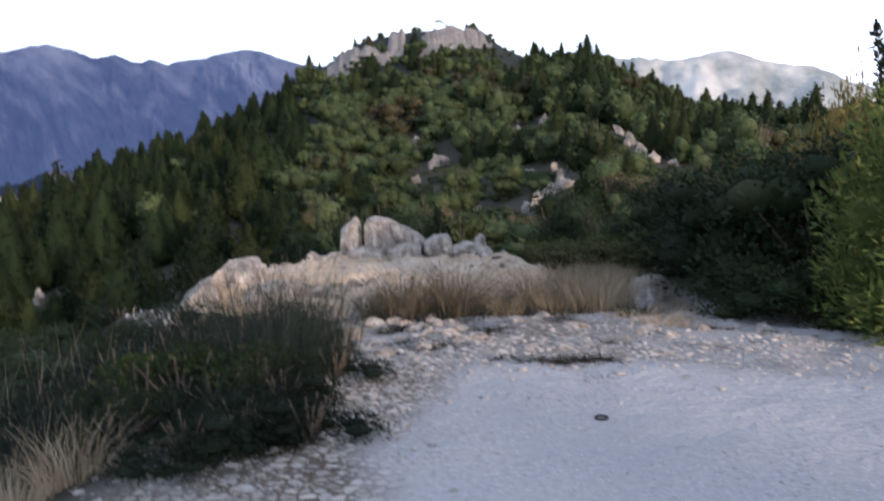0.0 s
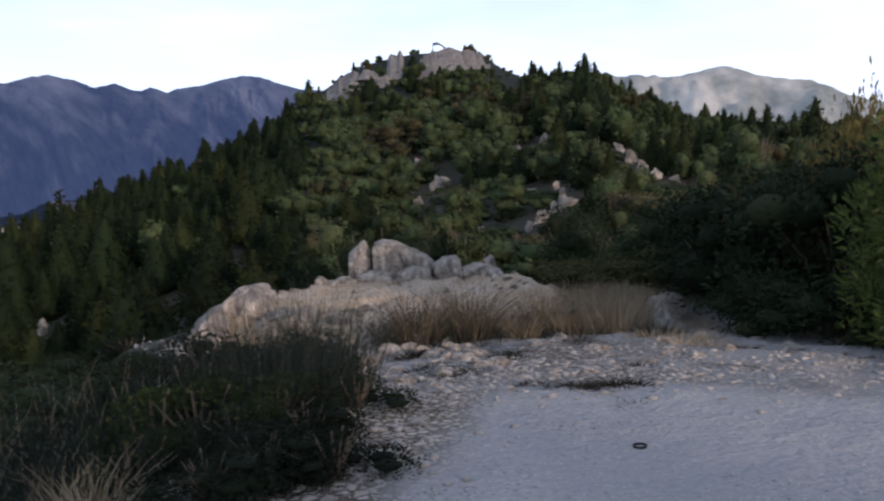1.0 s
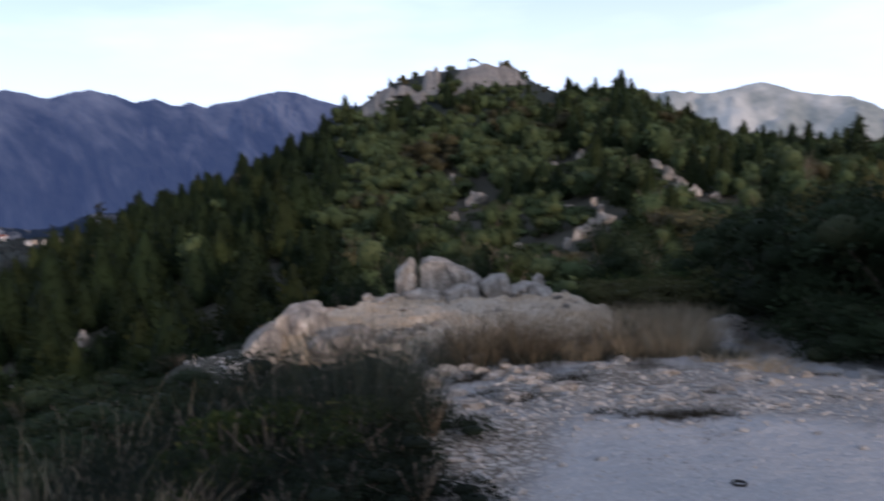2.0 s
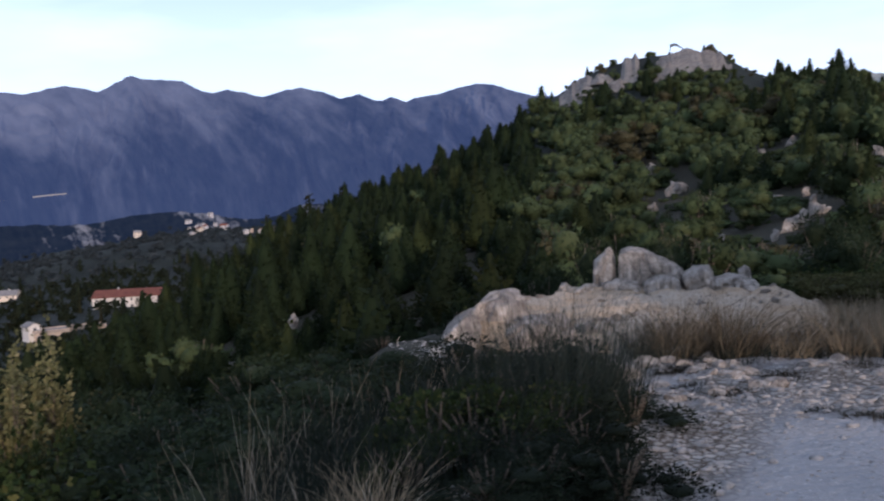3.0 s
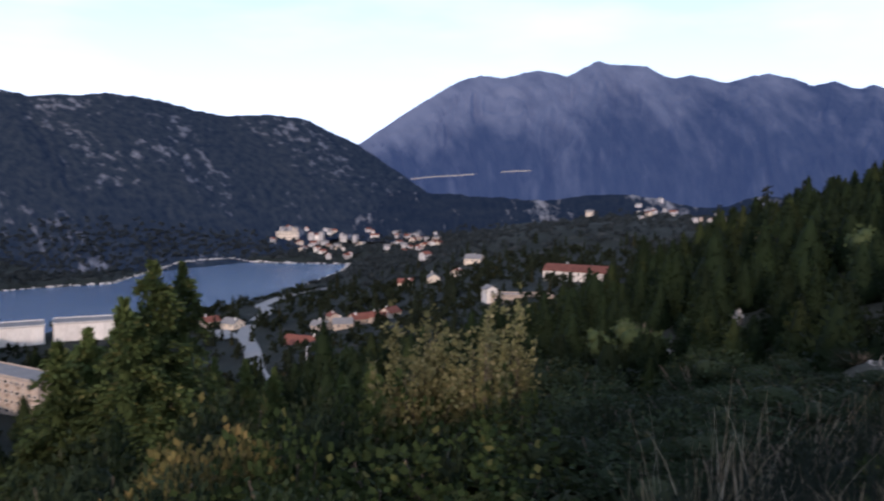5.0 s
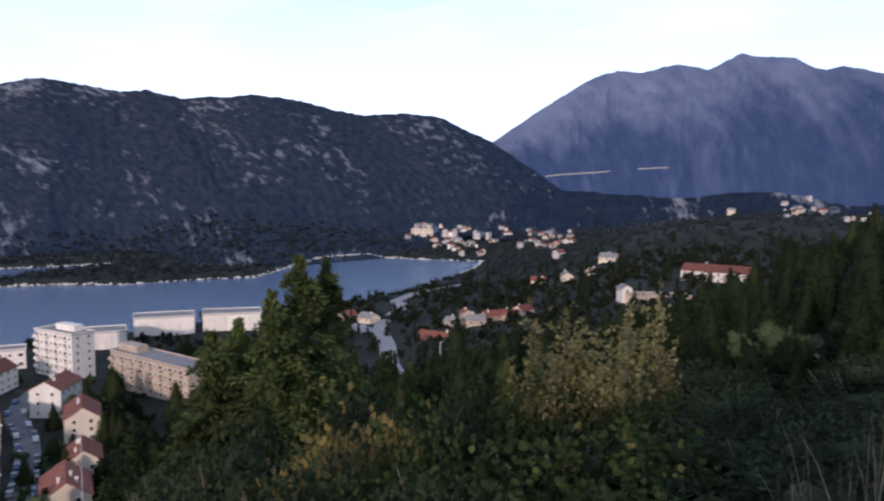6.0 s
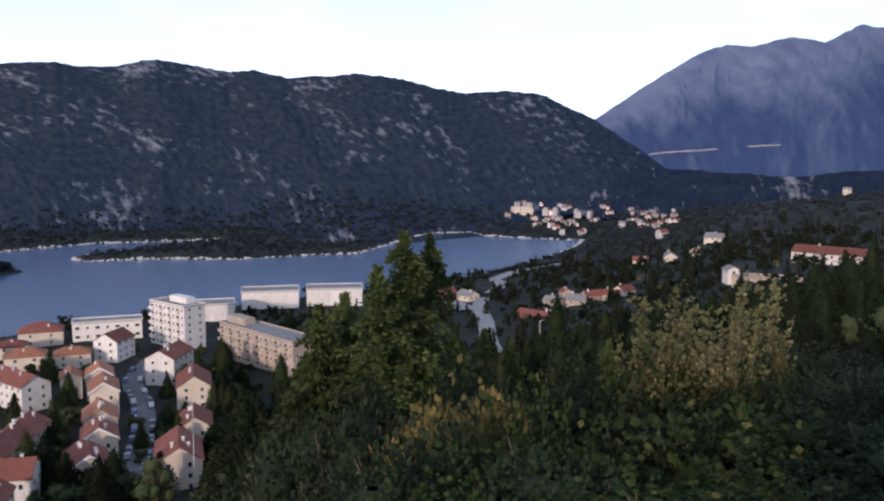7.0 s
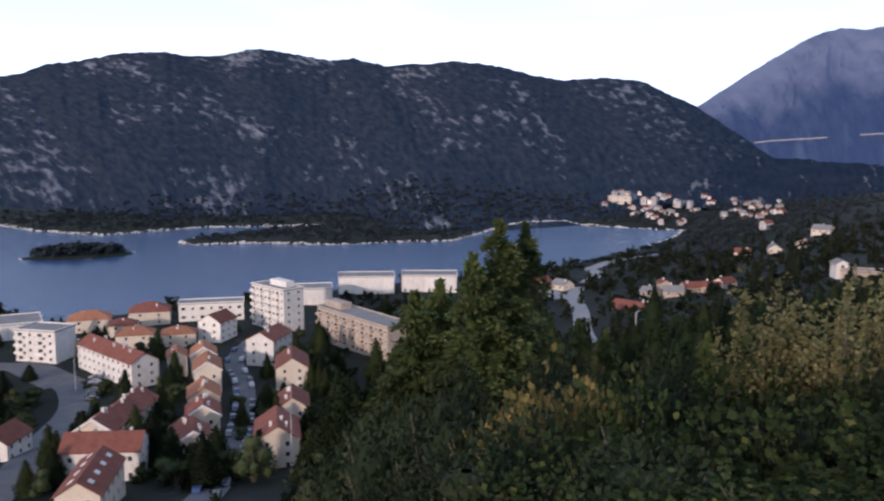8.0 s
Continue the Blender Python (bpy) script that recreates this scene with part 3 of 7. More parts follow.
def build_ground():
    az = np.concatenate([np.arange(-180, -42, 3.0), np.arange(-42, 100, 0.3), np.arange(100, 180.1, 2.5)])
    az[-1] = 180.0
    r = np.concatenate([np.arange(0.02, 14, 0.16), np.geomspace(14, 360, 95), np.arange(364, 940, 6.0), np.geomspace(950, 4900, 30)])
    ob, X, Y = polar_sheet("ground", az, r, lambda x, y, a, q: height(x, y), GROUND)
    rr, aa = np.hypot(X, Y), np.degrees(np.arctan2(-X, Y))
    rim = interp(Y, [-30, 0, 4, 6.5, 8, 10, 12, 15, 18, 24, 40], [-5, -2.2, -1.3, -0.7, -1.6, -2.4, -2.9, -2.6, -2.0, 0, 4])
    wob = 0.35 * fnoise(X, Y, 1.6, 3, 8)
    gravel = smooth01((X - rim + wob) / 0.7 + 0.5) * smooth01((13.5 - rr + 2 * wob) / 3) * smooth01((11 - X) / 5)
    valley = smooth01((rr - 120) / 60)
    rubble = np.maximum(smooth01((0.9 - np.abs(X - rim - 0.35 + wob)) / 0.7) * smooth01((9 - rr) / 2), smooth01((rr - 5.6 + 1.5 * wob) / 1.2) * smooth01((3.5 - X + 2 * wob) / 3.5 + 0.25))
    for key, val in (("gravel", gravel), ("valley", valley), ("rubble", rubble)):
        a = ob.data.attributes.new(key, "FLOAT", "POINT")
        a.data.foreach_set("value", val.astype(np.float32).ravel())
    tagged(ob, "pale gravel hilltop falling to a dark wooded valley", "ground", kind="structure")


build_ground()

water_me = mesh_data("lake_water", [(-1500, -900, LAKE_Z), (-380, -900, LAKE_Z), (-380, 560, LAKE_Z), (-1500, 560, LAKE_Z)], [(0, 1, 2, 3)], WATER)
tagged(new("water", water_me), "calm grey-blue lake water between wooded shores", "lake", kind="structure")


SLOPES = []


def backdrop(name, label, crest_az, crest_el, r0, r1, z0, mat, step, bumps, gully, az_range, foot=None, spur=0.5):
    """A far ridge whose skyline stands at those angles."""
    az = np.arange(az_range[0], az_range[1] + step, step)
    t = np.concatenate([np.linspace(0, 1, 44), [1.12, 1.3]])
    A, T = np.meshgrid(az, t, indexing="ij")
    f = interp(A, *foot) if foot else np.full_like(A, float(r0))
    crest_r = f + (r1 - r0)
    R = f + (crest_r - f) * T
    el = interp(A, crest_az, crest_el)
    for w in (0.25, 0.5):
        el = 0.5 * el + 0.25 * (interp(A - w, crest_az, crest_el) + interp(A + w, crest_az, crest_el))
    zc = 1.6 + crest_r * np.tan(np.radians(el))
    X, Y = -R * np.sin(np.radians(A)), R * np.cos(np.radians(A))
    rise = np.where(T <= 1, smooth01(T) * 0.45 + T * 0.55, 1 - (T - 1) * 1.5)
    g = np.abs(fnoise(X, Y, gully, 4, 3)) - 0.35
    Z = z0 + (zc - z0) * rise + bumps * (fnoise(X, Y, gully * 2.2, 5, 4) * 0.6 + g) * np.clip(4 * T * (1.08 - T), 0, 1) + bumps * 0.10 * fnoise(X, Y, gully * 14, 3, 6)
    Z = Z - bumps * spur * (1 - 2 * np.abs(fnoise(A * 0.55 + 0.25 * fnoise(A, T * 3, 1.0, 2, 9), T * 1.1, 1.0, 4, 13))) * np.clip(5 * T * (1.0 - T), 0, 1) ** 1.5
    n, k = A.shape
    idx = np.arange(n * k).reshape(n, k)
    quads = np.stack([idx[:-1, :-1], idx[:-1, 1:], idx[1:, 1:], idx[1:, :-1]], -1).reshape(-1, 4)[:, ::-1]
    ob = new(name, mesh_data(name, np.stack([X, Y, Z], -1).reshape(-1, 3), quads, mat, True))
    SLOPES.append((np.stack([X, Y, Z], -1).reshape(-1, 3), quads))
    return tagged(ob, label, "mountain", kind="structure")


def mountain(name, label, crest, foot, back, z0, mat, az, ribs, width, bare_and_sunlit, crag):
    """A range whose skyline stands at those angles, its face cut by ribs and ravines of that height and width in degrees."""
    t = np.concatenate([np.linspace(0, 1, 96), [1.06, 1.2]])
    A, T = np.meshgrid(az, t, indexing="ij")
    near = interp(A, *foot)
    el = interp(A, *crest) + crag * fnoise(A, A * 0, 3.5, 4, 41)
    far_r = near + back
    zc = 1.6 + far_r * np.tan(np.radians(el))
    q = A + width * 0.55 * fnoise(A / width, T * 1.4, 1.1, 3, 9) + 0.5 * width * (1 - T)
    rid = (1 - np.abs(fnoise(q / width, T * 0.55, 0.8, 2, 15))) * 0.9 + (1 - np.abs(fnoise(q / width, T * 0.9, 2.1, 2, 16))) * 0.5 + np.abs(fnoise(q / width, T * 1.6, 4.6, 3, 18)) * 0.34
    rid = rid - rid.mean()
    hold = smooth01(T / 0.3) * smooth01((1.0 - T) / 0.22 + 0.04)
    R = near + back * T - 0.5 * ribs * rid * hold
    rise = np.where(T <= 1, 0.34 * T + 0.66 * T ** 1.6, 1 - (T - 1) * 1.5)
    Z = z0 + (zc - z0) * rise + ribs * rid * hold
    X, Y = -R * np.sin(np.radians(A)), R * np.cos(np.radians(A))
    n, k = A.shape
    idx = np.arange(n * k).reshape(n, k)
    quads = np.stack([idx[:-1, :-1], idx[:-1, 1:], idx[1:, 1:], idx[1:, :-1]], -1).reshape(-1, 4)[:, ::-1]
    co = np.stack([X, Y, Z], -1).reshape(-1, 3)
    ob = new(name, mesh_data(name, co, quads, mat, True))
    # bare rock on the ribs and towards the top, plus painted sunlight
    bare = np.clip(interp(A, *bare_and_sunlit) * (0.05 + 0.75 * smooth01((T - 0.3) / 0.65)) + 0.42 * rid, 0, 1)
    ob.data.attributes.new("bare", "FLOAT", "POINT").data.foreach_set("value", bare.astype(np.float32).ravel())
    SLOPES.append((co, quads))
    return tagged(ob, label, "mountain", kind="structure")


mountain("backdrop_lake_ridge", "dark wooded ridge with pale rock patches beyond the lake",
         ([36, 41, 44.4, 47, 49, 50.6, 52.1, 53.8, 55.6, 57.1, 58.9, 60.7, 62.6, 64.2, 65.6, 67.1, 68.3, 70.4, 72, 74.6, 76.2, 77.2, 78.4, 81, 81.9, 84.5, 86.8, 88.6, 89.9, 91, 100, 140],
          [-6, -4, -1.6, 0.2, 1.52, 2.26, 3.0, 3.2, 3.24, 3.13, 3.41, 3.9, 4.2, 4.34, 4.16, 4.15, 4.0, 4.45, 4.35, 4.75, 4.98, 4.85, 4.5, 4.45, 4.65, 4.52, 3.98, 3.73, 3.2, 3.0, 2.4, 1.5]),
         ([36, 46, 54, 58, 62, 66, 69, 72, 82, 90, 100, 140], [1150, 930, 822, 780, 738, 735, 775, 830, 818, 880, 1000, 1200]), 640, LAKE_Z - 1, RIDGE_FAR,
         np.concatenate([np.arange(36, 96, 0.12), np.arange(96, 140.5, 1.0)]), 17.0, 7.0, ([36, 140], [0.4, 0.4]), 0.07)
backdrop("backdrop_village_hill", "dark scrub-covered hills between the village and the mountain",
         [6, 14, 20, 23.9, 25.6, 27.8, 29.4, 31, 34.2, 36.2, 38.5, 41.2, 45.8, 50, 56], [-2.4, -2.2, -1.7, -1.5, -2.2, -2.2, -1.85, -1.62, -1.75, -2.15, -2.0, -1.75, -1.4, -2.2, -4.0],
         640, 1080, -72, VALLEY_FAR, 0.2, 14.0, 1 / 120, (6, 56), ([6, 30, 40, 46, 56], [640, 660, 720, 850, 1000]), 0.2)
# sunlight on the left peak is painted as paler rock from 38 degrees
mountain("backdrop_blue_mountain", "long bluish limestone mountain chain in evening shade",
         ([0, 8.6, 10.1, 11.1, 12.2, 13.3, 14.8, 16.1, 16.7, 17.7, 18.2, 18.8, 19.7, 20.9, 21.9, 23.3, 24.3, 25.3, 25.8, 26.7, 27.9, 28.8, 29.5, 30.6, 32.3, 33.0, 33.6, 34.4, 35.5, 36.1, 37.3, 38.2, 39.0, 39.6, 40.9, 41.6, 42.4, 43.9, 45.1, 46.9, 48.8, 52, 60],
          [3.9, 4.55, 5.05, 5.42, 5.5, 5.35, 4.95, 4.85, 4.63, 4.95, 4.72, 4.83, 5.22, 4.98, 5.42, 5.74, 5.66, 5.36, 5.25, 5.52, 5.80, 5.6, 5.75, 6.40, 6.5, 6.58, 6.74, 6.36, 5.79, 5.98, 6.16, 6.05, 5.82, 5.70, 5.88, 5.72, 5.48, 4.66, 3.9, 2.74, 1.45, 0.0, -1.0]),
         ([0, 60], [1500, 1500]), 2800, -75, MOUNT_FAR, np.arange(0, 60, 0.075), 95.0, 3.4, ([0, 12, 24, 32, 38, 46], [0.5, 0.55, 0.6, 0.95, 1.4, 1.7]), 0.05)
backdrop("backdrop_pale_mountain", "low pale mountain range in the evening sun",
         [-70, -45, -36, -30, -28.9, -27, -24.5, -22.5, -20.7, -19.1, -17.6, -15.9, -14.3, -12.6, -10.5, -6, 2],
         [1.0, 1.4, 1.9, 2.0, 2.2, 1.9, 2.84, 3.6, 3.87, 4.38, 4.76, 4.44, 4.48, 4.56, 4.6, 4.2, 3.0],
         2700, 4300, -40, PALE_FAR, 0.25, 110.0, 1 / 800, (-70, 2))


# ---- plants ----
def unit(v):
    return v / np.maximum(np.linalg.norm(v, axis=-1, keepdims=True), 1e-9)


def leaves(pos, way, size, wide, rng, face=None, loose=0.5):
    """Diamond leaves that start at pos, point along way and, if face is given, mostly turn their flat side to it: vertices and quads."""
    n = len(pos)
    way = unit(way)
    side = unit(np.cross(way, rng.normal(size=(n, 3)) if face is None else unit(face) + rng.normal(size=(n, 3)) * loose))
    up = np.cross(way, side)
    size = np.broadcast_to(np.asarray(size, float).reshape(-1, 1), (n, 1))
    mid = pos + way * size * 0.45 + up * size * 0.06
    v = np.stack([pos, mid + side * size * wide, pos + way * size, mid - side * size * wide], 1).reshape(-1, 3)
    return v, np.arange(4 * n).reshape(n, 4)


def joined(*meshes):
    """Several meshes of quads as one."""
    vs, fs, n = [], [], 0
    for v, f in meshes:
        vs.append(v), fs.append(f + n)
        n += len(v)
    return np.concatenate(vs), np.concatenate(fs)


def spindle(rng, profile, sides=6, centre=(0, 0, 0), rough=0.18):
    """The dense inner mass of a crown: uneven rings of quads through (height, radius)."""
    a = np.arange(sides) * 6.283 / sides + rng.random()
    v = np.concatenate([np.stack([np.cos(a) * r, np.sin(a) * r, np.full(sides, z)], -1) * np.array([1, 1, 1]) * rng.uniform(1 - rough, 1 + rough, (sides, 1)) ** np.array([1, 1, 0]) for z, r in profile]) + np.array(centre)
    f = [(k * sides + i, k * sides + (i + 1) % sides, (k + 1) * sides + (i + 1) % sides, (k + 1) * sides + i) for k in range(len(profile) - 1) for i in range(sides)]
    return v, np.array(f)


def conifer_crown(rng, h, rad, n, leaf, lobes=40, low=0.03, power=0.9, core=0.8, wide=0.3, loose=0.45, droop=0.0, base=0.74, deep=0.42):
    """A cone of dense sprays with uneven boughs, round a dark inner mass."""
    tk, ak, sk = low + (1 - low) * rng.random(lobes) ** 1.2, rng.random(lobes) * 6.283, rng.uniform(0.1, deep, lobes)

    def reach(t, a):
        da = np.abs((a[:, None] - ak + 3.1416) % 6.2832 - 3.1416)
        lobe = (sk * np.exp(-(da / 0.55) ** 2 - ((t[:, None] - tk) / 0.07) ** 2)).max(1)
        return rad * np.maximum(1 - t, 0.0) ** power * interp(t, [low, low + 0.1, 1], [0.8, 1, 1]) * (base + lobe) + 0.02 * rad

    u = rng.random(n)
    t, a = low + (1 - low) * (1 - np.sqrt(1 - u)), rng.random(n) * 6.283
    out = np.stack([np.cos(a), np.sin(a), np.zeros(n)], -1)
    q = rng.uniform(0.78, 1.06, n)
    pos = out * (reach(t, a) * q)[:, None]
    pos[:, 2] = t * h - droop * reach(t, a) * q + rng.normal(size=n) * 0.01 * h
    way = out * 0.7 + rng.normal(size=(n, 3)) * 0.45 + np.array([0, 0, 0.45 - droop])
    body = leaves(pos, way, leaf * rng.uniform(0.6, 1.3, n), wide, rng, out + np.array([0, 0, 0.5]), loose)
    sides, levels = (9, 9) if n > 400 else (6, 6)
    aa = np.tile(np.arange(sides) * 6.283 / sides, levels)
    tt = np.repeat(np.linspace(low, 0.97, levels), sides)
    rr = reach(tt, aa % 6.283) * core
    v = np.stack([np.cos(aa) * rr, np.sin(aa) * rr, tt * h - droop * rr], -1)
    f = np.array([(k * sides + i, k * sides + (i + 1) % sides, (k + 1) * sides + (i + 1) % sides, (k + 1) * sides + i) for k in range(levels - 1) for i in range(sides)])
    return joined(body, (v, f))


def bushy_crown(rng, h, rad, n, leaf, clumps=9, low=0.15, wide=0.3, up=0.3, spiky=0.0, core=0.66):
    """Leaves on the outsides of many uneven clumps."""
    c = np.empty((clumps, 3))
    a, q = rng.random(clumps) * 6.283, np.sqrt(rng.random(clumps)) * rad * 0.72
    c[:, 0], c[:, 1] = np.cos(a) * q, np.sin(a) * q
    c[:, 2] = h * (low + (0.82 - low) * rng.random(clumps) * (1 - 0.45 * (q / rad) ** 2))
    cr = rad * rng.uniform(0.26, 0.5, clumps)
    k = rng.choice(clumps, n, p=cr ** 2 / (cr ** 2).sum())
    d = unit(rng.normal(size=(n, 3)) + np.array([0, 0, 0.25]))
    pos = c[k] + d * (cr[k] * rng.uniform(0.55, 1.1, n))[:, None] * np.array([1, 1, min(1.0, h / (2 * rad)) * 0.95])
    pos[:, 2] = np.clip(pos[:, 2], 0.03 * h, h * 1.02)
    way = d * 0.7 + rng.normal(size=(n, 3)) * 0.6 + np.array([0, 0, up + spiky])
    body = leaves(pos, way, leaf * rng.uniform(0.6, 1.3, n), wide, rng, d + np.array([0, 0, 0.3]), 0.5)
    flat = min(1.0, h / (2 * rad)) * 0.95
    rings, sides = ((0.95, 0.4, -0.3, -0.8, -0.98), 6) if n > 400 else ((0.9, 0.1, -0.7, -0.98), 5)
    return joined(body, *[spindle(rng, [(-q * cr[i] * flat * core, cr[i] * core * math.sqrt(max(1 - q * q, 0.01))) for q in rings], sides, c[i] if c[i][2] > core * cr[i] * flat else (c[i][0], c[i][1], core * cr[i] * flat)) for i in range(clumps)]) if core else body


def plume_crown(rng, h, rad, shoots, knots, per, leaf, wide, low=0.45, dome=0.3, core=0.5, spread=0.07):
    """Upright shoots that fan out, with leaves in bunches along their upper parts, round a dark inner mass."""
    pos, way = [], []
    for _ in range(shoots):
        a, q = rng.random() * 6.283, math.sqrt(rng.random())
        top = h * (1 - dome * q * q) * rng.uniform(0.72, 1.04)
        out = np.array([math.cos(a), math.sin(a), 0.0])
        for t in np.linspace(low, 1.0, knots) + rng.normal(size=knots) * 0.03:
            c = out * (rad * q * (0.45 + 0.55 * t)) + np.array([0, 0, top * t])
            m = max(int(per * (1.25 - 0.5 * t)), 2)
            d = unit(rng.normal(size=(m, 3)) + out * 0.4 + np.array([0, 0, 0.5]))
            pos.append(c + d * spread * rng.uniform(0.2, 1.1, (m, 1)))
            way.append(d * 0.8 + np.array([0, 0, 0.35]) + rng.normal(size=(m, 3)) * 0.3)
    pos, way = np.concatenate(pos), np.concatenate(way)
    body = leaves(pos, way, leaf * rng.uniform(0.6, 1.25, len(pos)), wide, rng, way + np.array([0, 0, 0.8]), 0.6)
    return joined(body, spindle(rng, [(0.05 * h, rad * core * 0.7), (0.35 * h, rad * core), (0.62 * h, rad * core * 0.8), (0.8 * h * (1 - 0.3 * dome), rad * core * 0.15)], 9))


def bough_crown(rng, h, rad, boughs, per, leaf, wide=0.26, low=0.04, power=0.85, core=0.22):
    """A shaggy conifer: boughs that rise, then droop, each hung with sprays, and a thin leader."""
    pos, way = [], []
    for k in range(boughs):
        t = low + (0.97 - low) * ((k + rng.random()) / boughs) ** 0.9
        a = rng.random() * 6.283
        ln = rad * (1 - t) ** power * rng.uniform(0.55, 1.12) + 0.18
        m = int(per * (0.25 + ln / rad))
        q = rng.random(m) ** 0.75
        out, side = np.array([math.cos(a), math.sin(a), 0.0]), np.array([-math.sin(a), math.cos(a), 0.0])
        fan = rng.normal(size=m) * (0.16 * ln * (1.05 - q) + 0.06)
        z = t * h + ln * (0.42 * q - 0.62 * q ** 2) - np.abs(rng.normal(size=m)) * 0.10 * ln * (0.4 + q)
        pos.append(out * (ln * q)[:, None] + side * fan[:, None] + np.array([0, 0, 1.0]) * z[:, None])
        way.append(out * 0.8 + side * (np.sign(fan) * 0.5)[:, None] + np.array([0, 0, -0.25]) + rng.normal(size=(m, 3)) * 0.35)
    m = per * 3
    t = rng.uniform(0.86, 1.0, m)
    a = rng.random(m) * 6.283
    ring = np.stack([np.cos(a), np.sin(a), np.zeros(m)], -1)
    pos.append(ring * (rad * 0.16 * (1.02 - t) / 0.16 * rng.random(m))[:, None] * 0.9 + np.array([0, 0, 1.0]) * (t * h)[:, None])
    way.append(ring * 0.5 + np.array([0, 0, 0.9]) + rng.normal(size=(m, 3)) * 0.2)
    pos, way = np.concatenate(pos), np.concatenate(way)
    body = leaves(pos, way, leaf * rng.uniform(0.6, 1.3, len(pos)), wide, rng, way * 0 + np.array([0, 0, 1.0]), 0.8)
    return joined(body, spindle(rng, [(low * h, rad * core * 1.3), (0.3 * h, rad * core), (0.6 * h, rad * core * 0.62), (0.93 * h, 0.03)], 9))


def trunk_bm(rng, h, r, limbs, reach, start=0.25):
    bm = bmesh.new()
    bend = [(rng.normal() * 0.004 * h, rng.normal() * 0.004 * h, h * 0.92 * k / 5) for k in range(6)]
    bend[0] = (0, 0, -0.4)
    tube(bm, bend, [r * (1 - 0.185 * k) for k in range(6)], 6)
    for _ in range(limbs):
        k, a = rng.uniform(start, 0.9), rng.random() * 6.283
        o = Vector(bend[min(int(k * 5), 4)])
        ln = reach * (1.05 - k) * rng.uniform(0.6, 1.0)
        tube(bm, [o, o + Vector((math.cos(a) * ln * 0.5, math.sin(a) * ln * 0.5, ln * 0.15)), o + Vector((math.cos(a) * ln, math.sin(a) * ln, ln * 0.2))],
             [r * 0.35, r * 0.2, r * 0.06], 4)
    return bm


def stems_bm(rng, h, rad, n, r):
    bm = bmesh.new()
    for _ in range(n):
        a, q = rng.random() * 6.283, rad * rng.uniform(0.1, 0.7)
        b = Vector((math.cos(a), math.sin(a), 0))
        tube(bm, [b * 0.05 * q + Vector((0, 0, -0.3)), b * 0.4 * q + Vector((0, 0, h * 0.35)), b * q + Vector((0, 0, h * rng.uniform(0.6, 0.9)))], [r, r * 0.7, r * 0.25], 5)
    return bm


class Plant:
    """A kind of plant: the meshes of its wood and its crown, which its copies share."""
    def __init__(self, name, wood, crown_arrays, leaf, stem="trunk"):
        self.name, self.stem = name, stem
        self.wood = from_bm(name + "_" + stem, wood, BARK)
        self.crown = mesh_data(name + "_crown", crown_arrays[0], crown_arrays[1], leaf)
        self.top = float(np.percentile(crown_arrays[0][:, 2], 99.5))

    def plant(self, x, y, label, category, scale=1.0, turn=0.0, group="", tall=1.0, sink=0.05, z=None, name=""):
        z = ground_z(x, y) if z is None else z
        ob = thing(name or self.name, label, category, pose(x, y, z - sink, 0, 0, turn) @ Matrix.Diagonal((scale, scale, scale * tall, 1)), group)
        part(self.stem, self.wood, None, ob)
        part("crown", self.crown, None, ob)
        return ob


def far_label(kind):
    return {"pine": "dark green pine tree on the wooded hillside", "pale": "lighter green pine tree on the wooded hillside",
            "scrub": "rounded dark evergreen shrub on the rocky hillside", "brown": "brownish autumn shrub on the rocky hillside"}[kind]


KINDS = {}
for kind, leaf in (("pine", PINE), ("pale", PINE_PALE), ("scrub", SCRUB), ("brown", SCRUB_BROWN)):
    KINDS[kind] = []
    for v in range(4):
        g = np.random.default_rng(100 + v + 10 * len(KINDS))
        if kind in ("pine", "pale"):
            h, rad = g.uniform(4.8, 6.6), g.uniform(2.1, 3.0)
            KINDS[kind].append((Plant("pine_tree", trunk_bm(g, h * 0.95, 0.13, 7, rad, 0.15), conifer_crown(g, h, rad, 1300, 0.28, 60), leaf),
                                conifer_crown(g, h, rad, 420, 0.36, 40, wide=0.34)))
        else:
            h, rad = g.uniform(2.6, 4.0), g.uniform(1.6, 2.3)
            KINDS[kind].append((Plant("bush", stems_bm(g, h, rad, 7, 0.06), bushy_crown(g, h, rad, 1250, 0.22, core=0.8), leaf, "trunk"),
                                bushy_crown(g, h, rad, 430, 0.27, 8, wide=0.42, core=0.86)))

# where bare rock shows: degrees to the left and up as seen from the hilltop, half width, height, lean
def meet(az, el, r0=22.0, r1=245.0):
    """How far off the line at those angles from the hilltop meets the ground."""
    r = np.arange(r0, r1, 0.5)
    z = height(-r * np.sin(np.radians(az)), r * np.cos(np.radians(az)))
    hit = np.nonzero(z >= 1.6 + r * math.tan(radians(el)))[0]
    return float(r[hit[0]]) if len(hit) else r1


